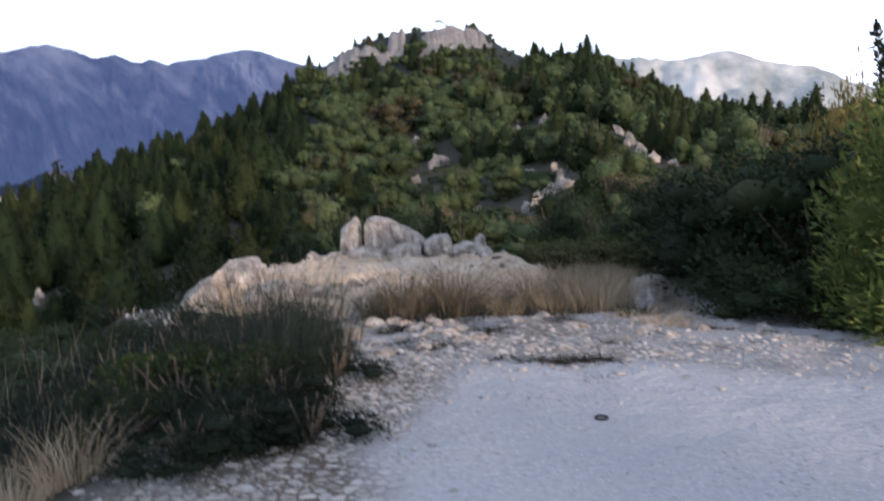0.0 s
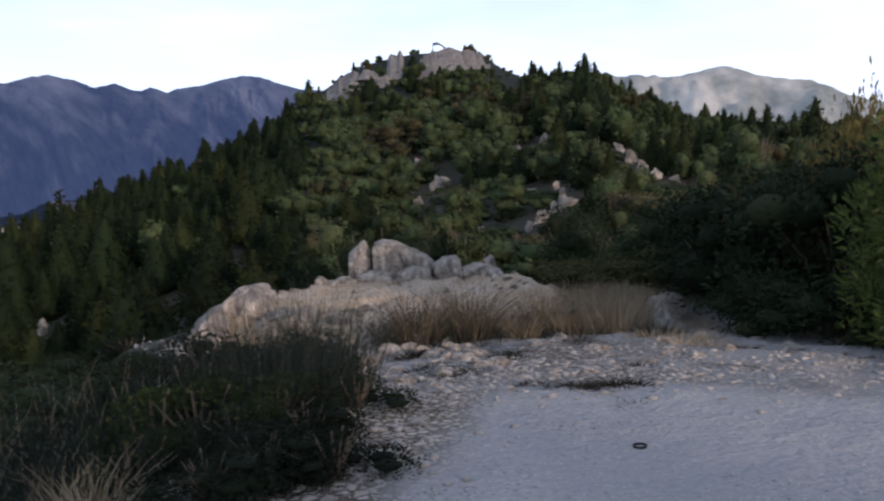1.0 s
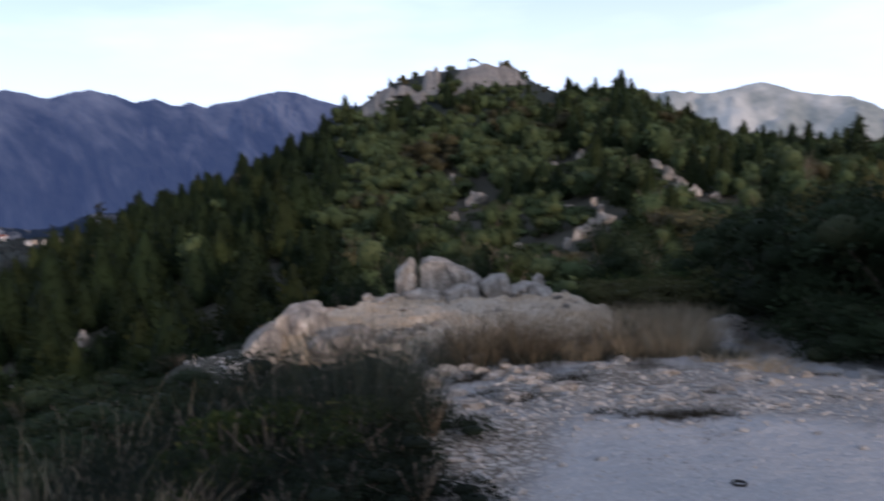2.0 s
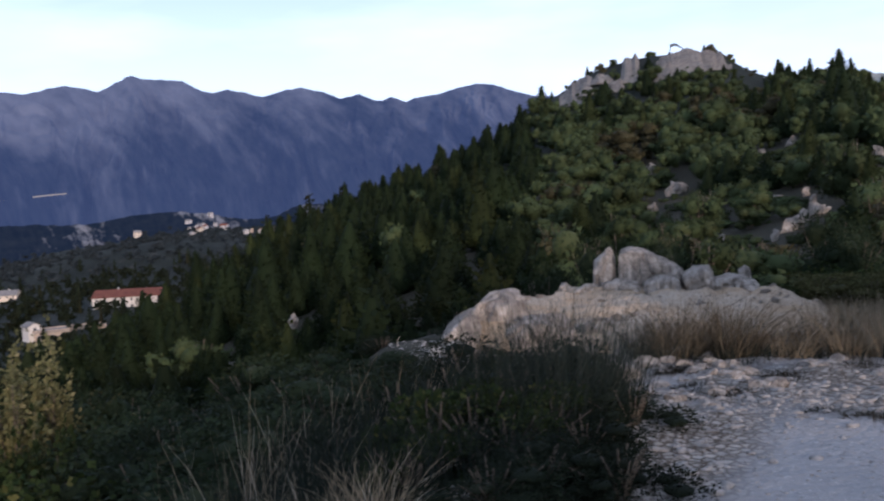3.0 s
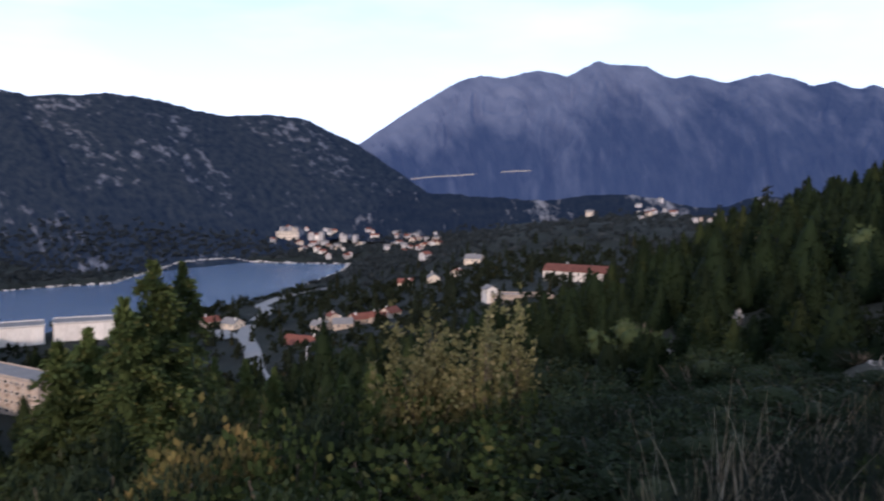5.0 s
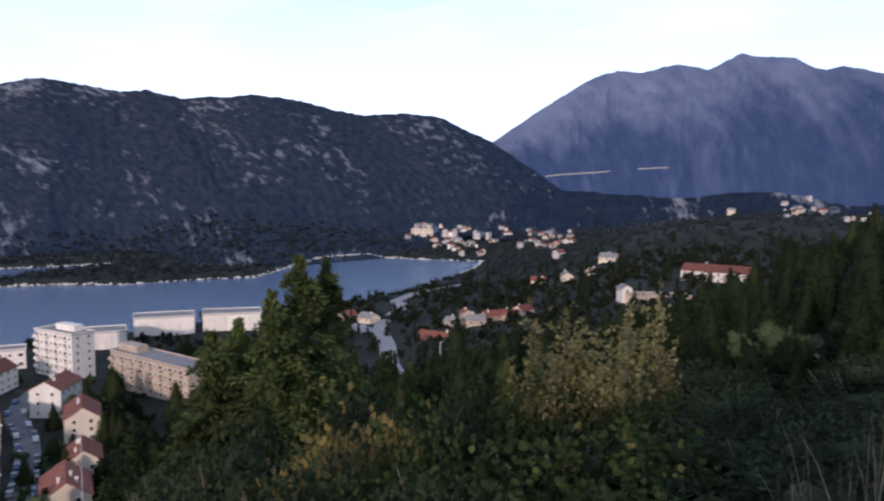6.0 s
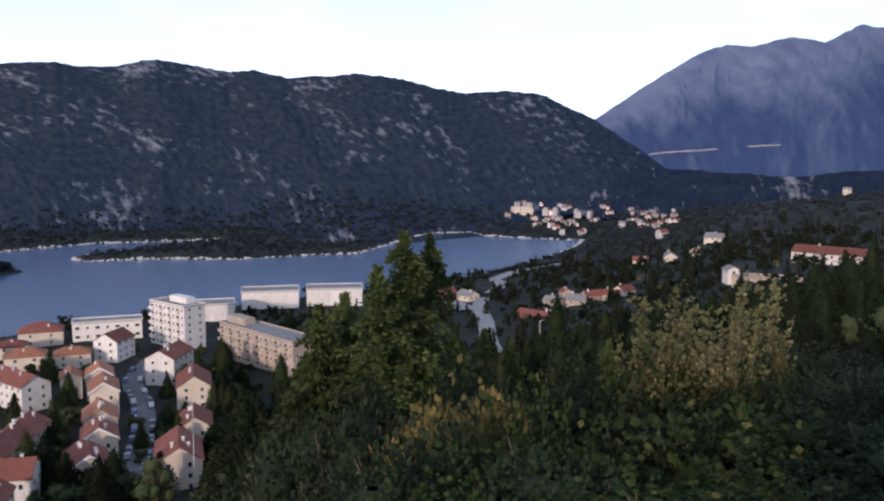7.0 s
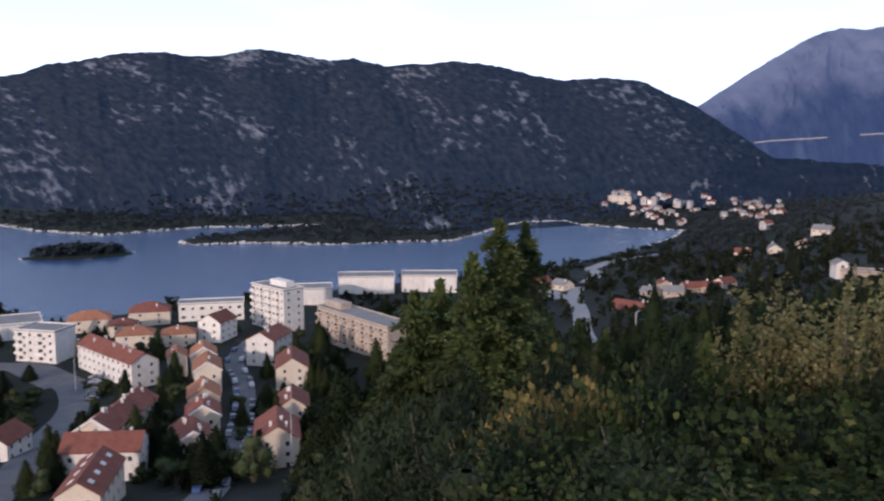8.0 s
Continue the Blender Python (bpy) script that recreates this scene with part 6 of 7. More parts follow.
for k, (v, az, r, el, wide) in enumerate([(0, 61.9, 27, -5.7, 1.3), (0, 60.15, 28.5, -5.85, 1.05), (1, 63.6, 26, -7.9, 1.4), (1, 67.3, 27, -10.3, 1.5), (1, 65.6, 29, -9.6, 1.4), (2, 66.0, 30, -12.3, 1.2), (2, 64.3, 22, -14.2, 1.0), (1, 58.3, 33, -11.8, 0.8),
                                          (1, 56.4, 38, -12.0, 0.9), (1, 54.6, 40, -12.6, 1.0), (2, 69.3, 34, -14.8, 1.3), (2, 72.0, 38, -15.4, 1.2), (2, 67.8, 42, -14.4, 1.3), (1, 50.3, 44, -13.0, 1.0),
                                          (1, 48.3, 40, -12.4, 1.0), (2, 59.5, 20, -15.4, 0.9), (2, 71.0, 26, -17.4, 1.0), (2, 46.5, 36, -12.2, 1.0), (2, 44.5, 30, -12.6, 0.9), (2, 41.5, 27, -12.4, 0.9)]):
    x, y = polar(az, r)
    z = ground_z(x, y)
    h = (13, 10, 10)[v]
    TALL[v].plant(x, y, "tall shaggy olive-green conifer rising from the slope" if v == 0 else "shaggy olive-green conifer on the slope" if v == 1 else "dark green conifer on the slope", "tree",
                  wide, 67 * k, "conifers on the near slope", (1.6 + r * math.tan(radians(el)) - z) / (h * wide))


# ---- buildings ----
def frame_bm(w, h):
    """A window's frame: one ring, standing a little proud of the wall."""
    bm = bmesh.new()
    rings = [[bm.verts.new((x, y, z)) for x, z in ((-a, b), (a, b), (a, c), (-a, c))] for a, b, c, y in
             ((w / 2, 0, h, 0.03), (w / 2, 0, h, -0.06), (w / 2 - 0.1, 0.1, h - 0.1, -0.06), (w / 2 - 0.1, 0.1, h - 0.1, 0.03))]
    for u, v in zip(rings, rings[1:]):
        for i in range(4):
            bm.faces.new((u[i], u[(i + 1) % 4], v[(i + 1) % 4], v[i]))
    return bm


def pane_bm(w, h):
    return box(bmesh.new(), -w / 2 + 0.09, -0.02, 0.09, w / 2 - 0.09, 0.02, h - 0.09)


WINDOW = {}
for key, w, h in (("small", 1.1, 1.3), ("wide", 1.9, 1.35), ("door", 1.6, 2.1)):
    WINDOW[key] = (from_bm("window_frame", frame_bm(w, h), WHITE_WALL), from_bm("window_pane", pane_bm(w, h), GLASS))


def window(parent, key, x, y, z, turn):
    """A window in a wall whose outer side looks along -y after the turn."""
    fr = part("window", WINDOW[key][0], None, parent, at=pose(x, y, z, 0, 0, turn))
    part("pane", WINDOW[key][1], None, fr)


CHIMNEY = from_bm("chimney", box(box(bmesh.new(), -0.3, -0.25, -0.8, 0.3, 0.25, 1.1), -0.38, -0.33, 1.1, 0.38, 0.33, 1.22), WHITE_WALL)
SKYLIGHT = from_bm("skylight", box(bmesh.new(), -0.55, -0.7, -0.06, 0.55, 0.7, 0.10), WHITE_WALL)


def gable_house(label, x, y, turn, w, l, h, roof=None, wall=None, rise=0.34, storeys=2, chimneys=2, skylights=0, z=None, group="houses in the town", hip=False, firewall=False, detail=True, cols=None, name="house"):
    """A house whose ridge runs along its local y; the gables look along y and -y."""
    z = ground_z(x, y) if z is None else z
    ob = thing(name, label, "house", pose(x, y, z, 0, 0, turn), group)
    rr, hw, hl = w / 2 * rise * 2 * 0.9, w / 2, l / 2
    bm = bmesh.new()
    if hip:
        box(bm, -hw, -hl, -3, hw, hl, h)
    else:
        a = [bm.verts.new(c) for c in ((-hw, -hl, -3), (hw, -hl, -3), (hw, -hl, h), (0, -hl, h + rr), (-hw, -hl, h))]
        b = [bm.verts.new((v.co.x, hl, v.co.z)) for v in a]
        bm.faces.new(a)
        bm.faces.new(b[::-1])
        for i in range(5):
            bm.faces.new((a[(i + 1) % 5], a[i], b[i], b[(i + 1) % 5]))
    part("wall", bm, wall or PLASTER, ob)
    bm = bmesh.new()
    o, t = 0.45, 0.22
    k = rr / hw
    if hip:
        inset = min(hw, hl) * 0.95
        lo = [bm.verts.new(c) for c in ((-hw - o, -hl - o, h + 0.004), (hw + o, -hl - o, h + 0.004), (hw + o, hl + o, h + 0.004), (-hw - o, hl + o, h + 0.004))]
        up = [bm.verts.new((v.co.x, v.co.y, h + t)) for v in lo]
        if w >= l:
            ridge = [bm.verts.new((-hw + inset, 0, h + t + inset * 0.55)), bm.verts.new((hw - inset, 0, h + t + inset * 0.55))]
            bm.faces.new((up[0], up[1], ridge[1], ridge[0]))
            bm.faces.new((up[1], up[2], ridge[1]))
            bm.faces.new((up[2], up[3], ridge[0], ridge[1]))
            bm.faces.new((up[3], up[0], ridge[0]))
        else:
            ridge = [bm.verts.new((0, -hl + inset, h + t + inset * 0.55)), bm.verts.new((0, hl - inset, h + t + inset * 0.55))]
            bm.faces.new((up[0], up[1], ridge[0]))
            bm.faces.new((up[1], up[2], ridge[1], ridge[0]))
            bm.faces.new((up[2], up[3], ridge[1]))
            bm.faces.new((up[3], up[0], ridge[0], ridge[1]))
        bm.faces.new(lo[::-1])
        for i in range(4):
            bm.faces.new((lo[i], lo[(i + 1) % 4], up[(i + 1) % 4], up[i]))
    else:
        for sx in (-1, 1):
            e, f = hl + 0.3, hw + o
            q = [bm.verts.new(c) for c in ((0, -e, h + rr + 0.01), (sx * f, -e, h - o * k + 0.01), (sx * f, e, h - o * k + 0.01), (0, e, h + rr + 0.01))]
            p = [bm.verts.new((v.co.x, v.co.y, v.co.z + t)) for v in q]
            bm.faces.new(p if sx > 0 else p[::-1])
            bm.faces.new(q[::-1] if sx > 0 else q)
            for i in range(4):
                c = (q[i], q[(i + 1) % 4], p[(i + 1) % 4], p[i])
                bm.faces.new(c if sx > 0 else c[::-1])
    part("roof", bm, roof or ROOF_RED, ob)
    g = random.Random(int(abs(x * 13 + y * 7)))
    slope = math.degrees(math.atan(k))
    for _ in range(chimneys):
        cx, cy = g.uniform(-0.45, 0.45) * hw, g.uniform(-0.7, 0.7) * hl
        cz = h + rr * (1 - abs(cx) / hw) if not hip else h + 0.5 * min(hw, hl) * 0.5
        part("chimney", CHIMNEY, None, ob, at=pose(cx, cy, cz + 0.15))
    for i in range(skylights):
        cy = -hl + (i // 2 + 0.6) * l / ((skylights + 1) // 2 + 0.2)
        sx = 1 if i % 2 else -1
        part("skylight", SKYLIGHT, None, ob, at=pose(sx * hw * 0.45, cy, h + rr * 0.55 + t + 0.03, 0, sx * slope, 0))
    if firewall:
        bm = bmesh.new()
        for sx in (-1, 1):
            q = [bm.verts.new(c) for c in ((0, -hl - 0.36, h + rr), (sx * (hw + o), -hl - 0.36, h - o * k), (sx * (hw + o), -hl - 0.36, h - o * k + 0.6), (0, -hl - 0.36, h + rr + 0.6))]
            p = [bm.verts.new((v.co.x, -hl + 0.05, v.co.z)) for v in q]
            for c in ((q[0], q[1], q[2], q[3]), (p[3], p[2], p[1], p[0]), (q[3], q[2], p[2], p[3]), (q[1], q[0], p[0], p[1]), (q[2], q[1], p[1], p[2])):
                bm.faces.new(c if sx > 0 else c[::-1])
        part("firewall", bm, WHITE_WALL, ob)
    if detail:
        fh = h / storeys
        for s_ in range(storeys):
            zz = s_ * fh + fh * 0.36
            n = cols or max(int(l / 3.6), 2)
            for i in range(n):
                yy = -hl + (i + 0.5) * l / n
                window(ob, "small", -hw - 0.005, yy, zz, -90)
                window(ob, "small", hw + 0.005, yy, zz, 90)
            for xx in ((-w * 0.23, w * 0.23) if w > 7 else (0,)):
                window(ob, "small", xx, -hl - 0.005, zz, 0)
    return ob


def flat_block(label, x, y, turn, w, d, h, storeys, bays, wall=None, roof=None, balconies=True, z=None, ends=0, shed=None, group="apartment blocks in the town", name="apartment_building", category="building", kinds=("wide", "small")):
    """A flat-roofed block, its long front looking along its local -y."""
    z = ground_z(x, y) if z is None else z
    ob = thing(name, label, category, pose(x, y, z, 0, 0, turn), group)
    part("wall", box(bmesh.new(), -w / 2, -d / 2, -3, w / 2, d / 2, h), wall or WHITE_WALL, ob)
    bm = bmesh.new()
    box(bm, -w / 2 - 0.3, -d / 2 - 0.3, h + 0.004, w / 2 + 0.3, d / 2 + 0.3, h + 0.3)
    part("roof", bm, roof or ROOF_FLAT, ob)
    bm = bmesh.new()
    for a in ((-w / 2 - 0.3, -d / 2 - 0.3, w / 2 + 0.3, -d / 2), (-w / 2 - 0.3, d / 2, w / 2 + 0.3, d / 2 + 0.3), (-w / 2 - 0.3, -d / 2, -w / 2, d / 2), (w / 2, -d / 2, w / 2 + 0.3, d / 2)):
        box(bm, a[0], a[1], h + 0.304, a[2], a[3], h + 0.75)
    part("parapet", bm, wall or WHITE_WALL, ob)
    if shed:
        part("roof_house", box(bmesh.new(), shed[0] - shed[2] / 2, shed[1] - shed[3] / 2, h + 0.304, shed[0] + shed[2] / 2, shed[1] + shed[3] / 2, h + 2.8), wall or WHITE_WALL, ob)
    fh = h / max(storeys, 1)
    slab = None
    for s_ in range(storeys):
        for b in range(bays):
            xx = -w / 2 + (b + 0.5) * w / bays
            window(ob, kinds[b % 2], xx, -d / 2 - 0.005, s_ * fh + fh * 0.3, 0)
            if balconies and s_ and b % 2 == 0:
                if slab is None:
                    bm = bmesh.new()
                    bw = w / bays * 0.95
                    box(bm, -bw / 2, -1.1, 0, bw / 2, 0, 0.14)
                    box(bm, -bw / 2, -1.1, 0.14, bw / 2, -1.02, 1.05)
                    box(bm, -bw / 2, -1.02, 0.14, -bw / 2 + 0.08, 0, 1.05)
                    box(bm, bw / 2 - 0.08, -1.02, 0.14, bw / 2, 0, 1.05)
                    slab = from_bm("balcony", bm, wall or WHITE_WALL)
                part("balcony", slab, None, ob, at=pose(xx, -d / 2 - 0.005, s_ * fh))
        for e in range(ends):
            window(ob, "small", w / 2 + 0.005, -d / 2 + (e + 0.5) * d / ends, s_ * fh + fh * 0.35, 90)
    return ob


RED = "pale plastered house with a red tiled roof"
ORANGE = "pale plastered house with an orange tiled roof"


def radial(px, py, depth):
    """The middle of a house whose near side is there."""
    r = math.hypot(px, py)
    return px * (1 + depth / 2 / r), py * (1 + depth / 2 / r), math.degrees(math.atan2(-px, py))


for k, (px, py, w, l, h, st, roof, ch, sk, fw, label) in enumerate([
        (-188, 47.5, 9.8, 15, 7.4, 3, ROOF_RED, 3, 0, False, RED), (-224, 61, 8.6, 13, 7.0, 2, ROOF_RED, 3, 0, False, RED), (-271, 74, 10.4, 17, 7.4, 3, ROOF_RED, 2, 0, False, RED),
        (-205, 32, 7.5, 12, 5.6, 2, ROOF_RED, 2, 0, True, RED), (-227, 38, 8.6, 12, 6.6, 2, ROOF_RED, 4, 0, True, RED), (-251, 42.5, 9.0, 12, 7.0, 2, ROOF_ORANGE, 3, 0, False, ORANGE),
        (-278, 48.5, 8.4, 16, 7.4, 2, ROOF_ORANGE, 1, 0, True, ORANGE), (-299, 51, 8.4, 13, 7.6, 2, ROOF_ORANGE, 1, 0, True, ORANGE), (-304, 43, 6.5, 10, 7.0, 2, ROOF_ORANGE, 1, 0, False, ORANGE),
        (-212, 31.5, 8.0, 10, 5.0, 2, ROOF_RED, 2, 0, False, RED)]):
    x, y, turn = radial(px, py, l)
    gable_house(label, x, y, turn, w, l, h, roof, PLASTER, 0.36, st, ch, sk, firewall=fw)
gable_house("plastered house with many skylights in its red roof", -178, 8.0, 72, 8.2, 19, 6.6, ROOF_RED, PLASTER, 0.36, 2, 0, 8)
gable_house("broad plastered house with a deep red tiled roof", -203, 12.5, 160, 9.0, 17, 7.6, ROOF_RED, WHITE_WALL, 0.36, 2, 2, 0)
for x, y, h in ((-222, 13.0, 8.0), (-232.2, 17.8, 8.4), (-242.4, 22.6, 8.8)):
    gable_house("terraced house with a red roof and white party wall", x, y, 65, 9.2, 11, h, ROOF_RED, PLASTER, 0.36, 3, 2, 1, firewall=True)
gable_house("long white terrace with a dark red tiled roof", -314, 24.5, 110.7, 9.5, 40, 8.6, ROOF_RED, WHITE_WALL, 0.34, 3, 7, 0)
gable_house("white three-storey house with a red tiled roof", -312, 77, 52, 10.5, 17, 9.4, ROOF_RED, WHITE_WALL, 0.30, 3, 4, 0)
gable_house("white house with a red tiled roof by the shore", -357, 67, 48, 10, 13, 8.0, ROOF_RED, WHITE_WALL, 0.34, 3, 2, 0)
for x, y, turn, w, l, h, roof in ((-355, 35, 80, 14, 10, 5.4, ROOF_ORANGE), (-397, 21, 82, 17, 12, 5.5, ROOF_ORANGE), (-400, 46, 80, 17, 13, 6.0, ROOF_RED), (-353, 51, 78, 13, 9, 5.0, ROOF_ORANGE), (-382, 33, 80, 11, 9, 4.6, ROOF_RED)):
    gable_house("house with a hipped tiled roof near the lake", x, y, turn, w, l, h, roof, PLASTER, 0.36, 2, 2, 0, hip=True)
gable_house("white house with a dark roof beside the road", -234, -9, 60, 9, 11, 5.0, ROOF_RED, WHITE_WALL, 0.34, 2, 1, 0)
flat_block("white four-storey apartment block with a recessed middle bay", -348.7, 3.1, 52.4, 16.4, 12, 11.5, 4, 4)
flat_block("white six-storey apartment block with balconies", -367, 94.5, 19, 24.3, 10, 18, 6, 8, ends=2, shed=(1.5, 1.5, 12, 4))
flat_block("long weathered beige apartment block with a flat roof", -313.7, 113.9, 12.6, 50, 11, 13, 4, 16, OLD_CONCRETE, ROOF_FLAT, True, ends=3, shed=(-18, 0, 12, 5))
flat_block("long white flat-roofed building by the lake", -396, 72, 78, 28, 10, 7.5, 2, 7, WHITE_WALL, ROOF_FLAT, False)
HALLS = "white halls by the lake"
for x, y, turn, w, d, h in ((-434, 160, 70, 29, 16, 8.5), (-424, 192, 65.5, 29, 16, 8.5), (-416, 118, 74, 32, 15, 7.5), (-398, -14, 92, 32, 20, 6.5)):
    ob = flat_block("large white windowless hall near the lake", x, y, turn, w, d, h, 0, 1, WHITE_WALL, ROOF_FLAT, False, group=HALLS, name="hall", category="hall")
    for b in range(5):
        part("wall_panel", box(bmesh.new(), -w / 2 + (b + 0.06) * w / 5, -d / 2 - 0.35, -2, -w / 2 + (b + 0.94) * w / 5, -d / 2 - 0.002, h - 0.6), WHITE_WALL, ob)
MIDWAY = "houses beyond the near woods"
gable_house("large white building with a long red roof above the woods", *polar(34.6, 407), 35 + 72, 11, 30, 8.5, ROOF_RED, WHITE_WALL, 0.26, 3, 1, 0, group=MIDWAY, z=1.6 - 407 * math.tan(radians(7.7)))
flat_block("long low stone-walled building with a flat roof", *polar(38.2, 345), 38, 24, 7, 3.2, 1, 6, OLD_CONCRETE, ROOF_FLAT, False, z=1.6 - 345 * math.tan(radians(8.7)), group=MIDWAY, name="low_building")
gable_house("small white house with a pale roof", *polar(40.3, 350), 60, 4.6, 6, 2.6, ROOF_FLAT, WHITE_WALL, 0.3, 1, 0, 0, group=MIDWAY, z=1.6 - 350 * math.tan(radians(8.2)))
gable_house("long white house with a dark red tiled roof", -290, 229, 21 + 90, 8.5, 27, 4.2, ROOF_RED, WHITE_WALL, 0.42, 1, 3, 0, cols=9, group=MIDWAY, z=1.6 - 369 * math.tan(radians(12.0)))
g = random.Random(5)
for az, el, w in ((51.3, -10.5, 8), (49.9, -10.4, 9), (48.8, -10.1, 9), (47.6, -10.0, 8), (46.8, -9.7, 9), (50.5, -9.9, 7), (56.9, -10.2, 10), (58.3, -10.0, 9), (44.0, -7.4, 11), (45.8, -7.7, 10), (41.3, -6.1, 12), (42.4, -7.0, 8)):
    r = meet(az, el, 240, 800)
    x, y = polar(az, r)
    gable_house("small weathered house among the trees", x, y, g.uniform(0, 180), w * 0.72, w * 0.95, 2.8, g.choice((ROOF_RED, ROOF_FLAT, ROOF_FLAT)), g.choice((PLASTER, OLD_CONCRETE, OLD_CONCRETE)), 0.34, 1, 1, 0, group=MIDWAY)

# ---- the village across the bay ----
HILLS = [BVHTree.FromPolygons(sv.tolist(), sq.tolist()) for sv, sq in SLOPES]


def land_z(x, y):
    """The height of the land, backdrop slopes included."""
    z = ground_z(x, y)
    if math.hypot(x, y) < 640:
        return z
    for tree in HILLS:
        hit = tree.ray_cast(Vector((x, y, 2000)), Vector((0, 0, -1)))
        if hit[0] is not None:
            z = max(z, hit[0].z)
    return z


def meet_land(az, el, r0, r1, step=4.0):
    r = r0
    while r < r1:
        x, y = polar(az, r)
        if land_z(x, y) >= 1.6 + r * math.tan(radians(el)):
            return r
        r += step
    return r1


g = random.Random(8)
spots = [(54.3, -4.9), (53.7, -4.2), (53.3, -4.1), (52.9, -4.15), (52.4, -5.5), (51.9, -4.6), (51.2, -4.9), (50.7, -4.4), (50.4, -4.3), (49.9, -4.6), (50.8, -5.95), (49.6, -5.95), (49.4, -5.8),
         (46.2, -5.0), (45.7, -4.7), (45.3, -4.9), (44.9, -4.7), (44.6, -5.2), (43.9, -5.1), (43.6, -5.2), (44.5, -6.0), (45.5, -5.3), (44.9, -5.3), (45.1, -4.5), (52.6, -5.0), (51.5, -5.5),
         (28.7, -2.9), (30.2, -3.0), (27.4, -3.3), (26.4, -3.4), (33.9, -3.0), (29.5, -2.1), (53.0, -4.6), (50.2, -5.3), (48.6, -5.1), (47.8, -4.6), (48.2, -4.2), (47.0, -5.4)]
for az, el in spots:
    r = meet_land(az, el, 640, 1300)
    x, y = polar(az, r)
    w = g.uniform(3.6, 5.8)
    gable_house("small pale village house across the bay", x, y, g.uniform(0, 180), w, w * g.uniform(1.0, 1.5), g.uniform(3.2, 5.6), g.choice((ROOF_RED, ROOF_FLAT, ROOF_RED)), g.choice((PLASTER, FAR_RENDER, WHITE_WALL, FAR_RENDER)), 0.34, 2, 0, 0,
                group="village across the bay", z=land_z(x, y) - 0.5, cols=2)
for k in range(46):
    az, el = (g.gauss(51.3, 1.3), g.uniform(-5.7, -4.1)) if k < 20 else (g.gauss(45.0, 0.9), g.uniform(-5.5, -4.3)) if k < 36 else (g.uniform(25.5, 34.0), g.uniform(-3.3, -2.4))
    r = meet_land(az, el, 640, 1300)
    x, y = polar(az, r)
    if float(shore(np.array([x]), np.array([y]))[0]) < 8:
        continue
    w = g.uniform(2.6, 4.6)
    gable_house("tiny weathered, shade-greyed village house across the bay", x, y, g.uniform(0, 180), w, w * g.uniform(1.0, 1.6), g.uniform(2.6, 4.2), g.choice((ROOF_RED, ROOF_FLAT, ROOF_FLAT)), g.choice((FAR_RENDER, OLD_CONCRETE, WHITE_WALL, FAR_RENDER)), 0.34, 1, 0, 0,
                group="village across the bay", z=land_z(x, y) - 0.4, detail=False)
tall = meet_land(53.5, -4.6, 640, 1300)
flat_block("pale flat-roofed building above the village", *polar(53.4, tall), 60, 22, 10, 7, 2, 6, PLASTER, ROOF_FLAT, False, z=land_z(*polar(53.4, tall)), group="village across the bay", name="school_building")

# ---- roads ----
def ribbon(name, label, points, width, mat, lift=0.25, step=3.0, category="road"):
    """A road laid over the ground along points."""
    pts = [Vector((*p, 0)) for p in points]
    fine = []
    for k in range(len(pts) - 1):
        a, b, c, d = pts[max(k - 1, 0)], pts[k], pts[k + 1], pts[min(k + 2, len(pts) - 1)]
        n = max(int((c - b).length / step), 2)
        for i in range(n):
            t = i / n
            fine.append(0.5 * ((2 * b) + (c - a) * t + (2 * a - 5 * b + 4 * c - d) * t * t + (3 * b - a - 3 * c + d) * t ** 3))
    fine.append(pts[-1])
    vs, fs = [], []
    for k, p in enumerate(fine):
        t = (fine[min(k + 1, len(fine) - 1)] - fine[max(k - 1, 0)]).normalized()
        n = Vector((-t.y, t.x, 0))
        z = max(land_z(*(p + n * width * q).xy) for q in (-0.5, -0.25, 0, 0.25, 0.5)) + lift
        for off, dz in ((-width / 2, -1.5), (-width / 2, 0), (width / 2, 0), (width / 2, -1.5)):
            q = p + n * off
            vs.append((q.x, q.y, z + dz))
        if k:
            b = 4 * k
            fs += [(b - 4, b - 3, b + 1, b), (b - 3, b - 2, b + 2, b + 1), (b - 2, b - 1, b + 3, b + 2)]
    ob = new(name, mesh_data(name, vs, [f[::-1] for f in fs], mat))
    tagged(ob, label, category, kind="structure")
    return fine


street = ribbon("road_street", "narrow asphalt street between rows of houses", [(-150, 21), (-180, 32), (-203, 40), (-241, 51), (-279, 60), (-316, 65), (-345, 78)], 7.0, ASPHALT)
ribbon("road_bend", "wide grey asphalt road curving through the town", [(-150, -28), (-180, -16), (-203, -9), (-223, -4), (-253, 2), (-282, 9), (-309, 8), (-337, -4), (-352, -30)], 9.0, ASPHALT)
ribbon("road_side", "asphalt side road leaving the bend", [(-309, 8), (-325, 2), (-345, -6)], 14.0, ASPHALT, 0.2)
ribbon("road_slope", "pale concrete road below the wooded slope", [(-240, 168), (-268, 184), (-300, 205), (-330, 223), (-352, 236), (-372, 252)], 7.0, PALE_ROAD)
ribbon("road_junction", "pale concrete apron at the road's bend", [(-345, 226), (-362, 232), (-376, 236)], 9.0, PALE_ROAD, 0.3)
ribbon("road_shore", "pale road curving along the lake's shore", [(-380, 262), (-406, 288), (-430, 300), (-449, 324), (-462, 350), (-470, 380)], 7.0, PALE_ROAD)
ANG = ((45.4, -0.72), (44.5, -0.6), (43.4, -0.52), (42.2, -0.45), (41.1, -0.35), (39.6, -0.22), (38.6, -0.15), (37.7, -0.12))
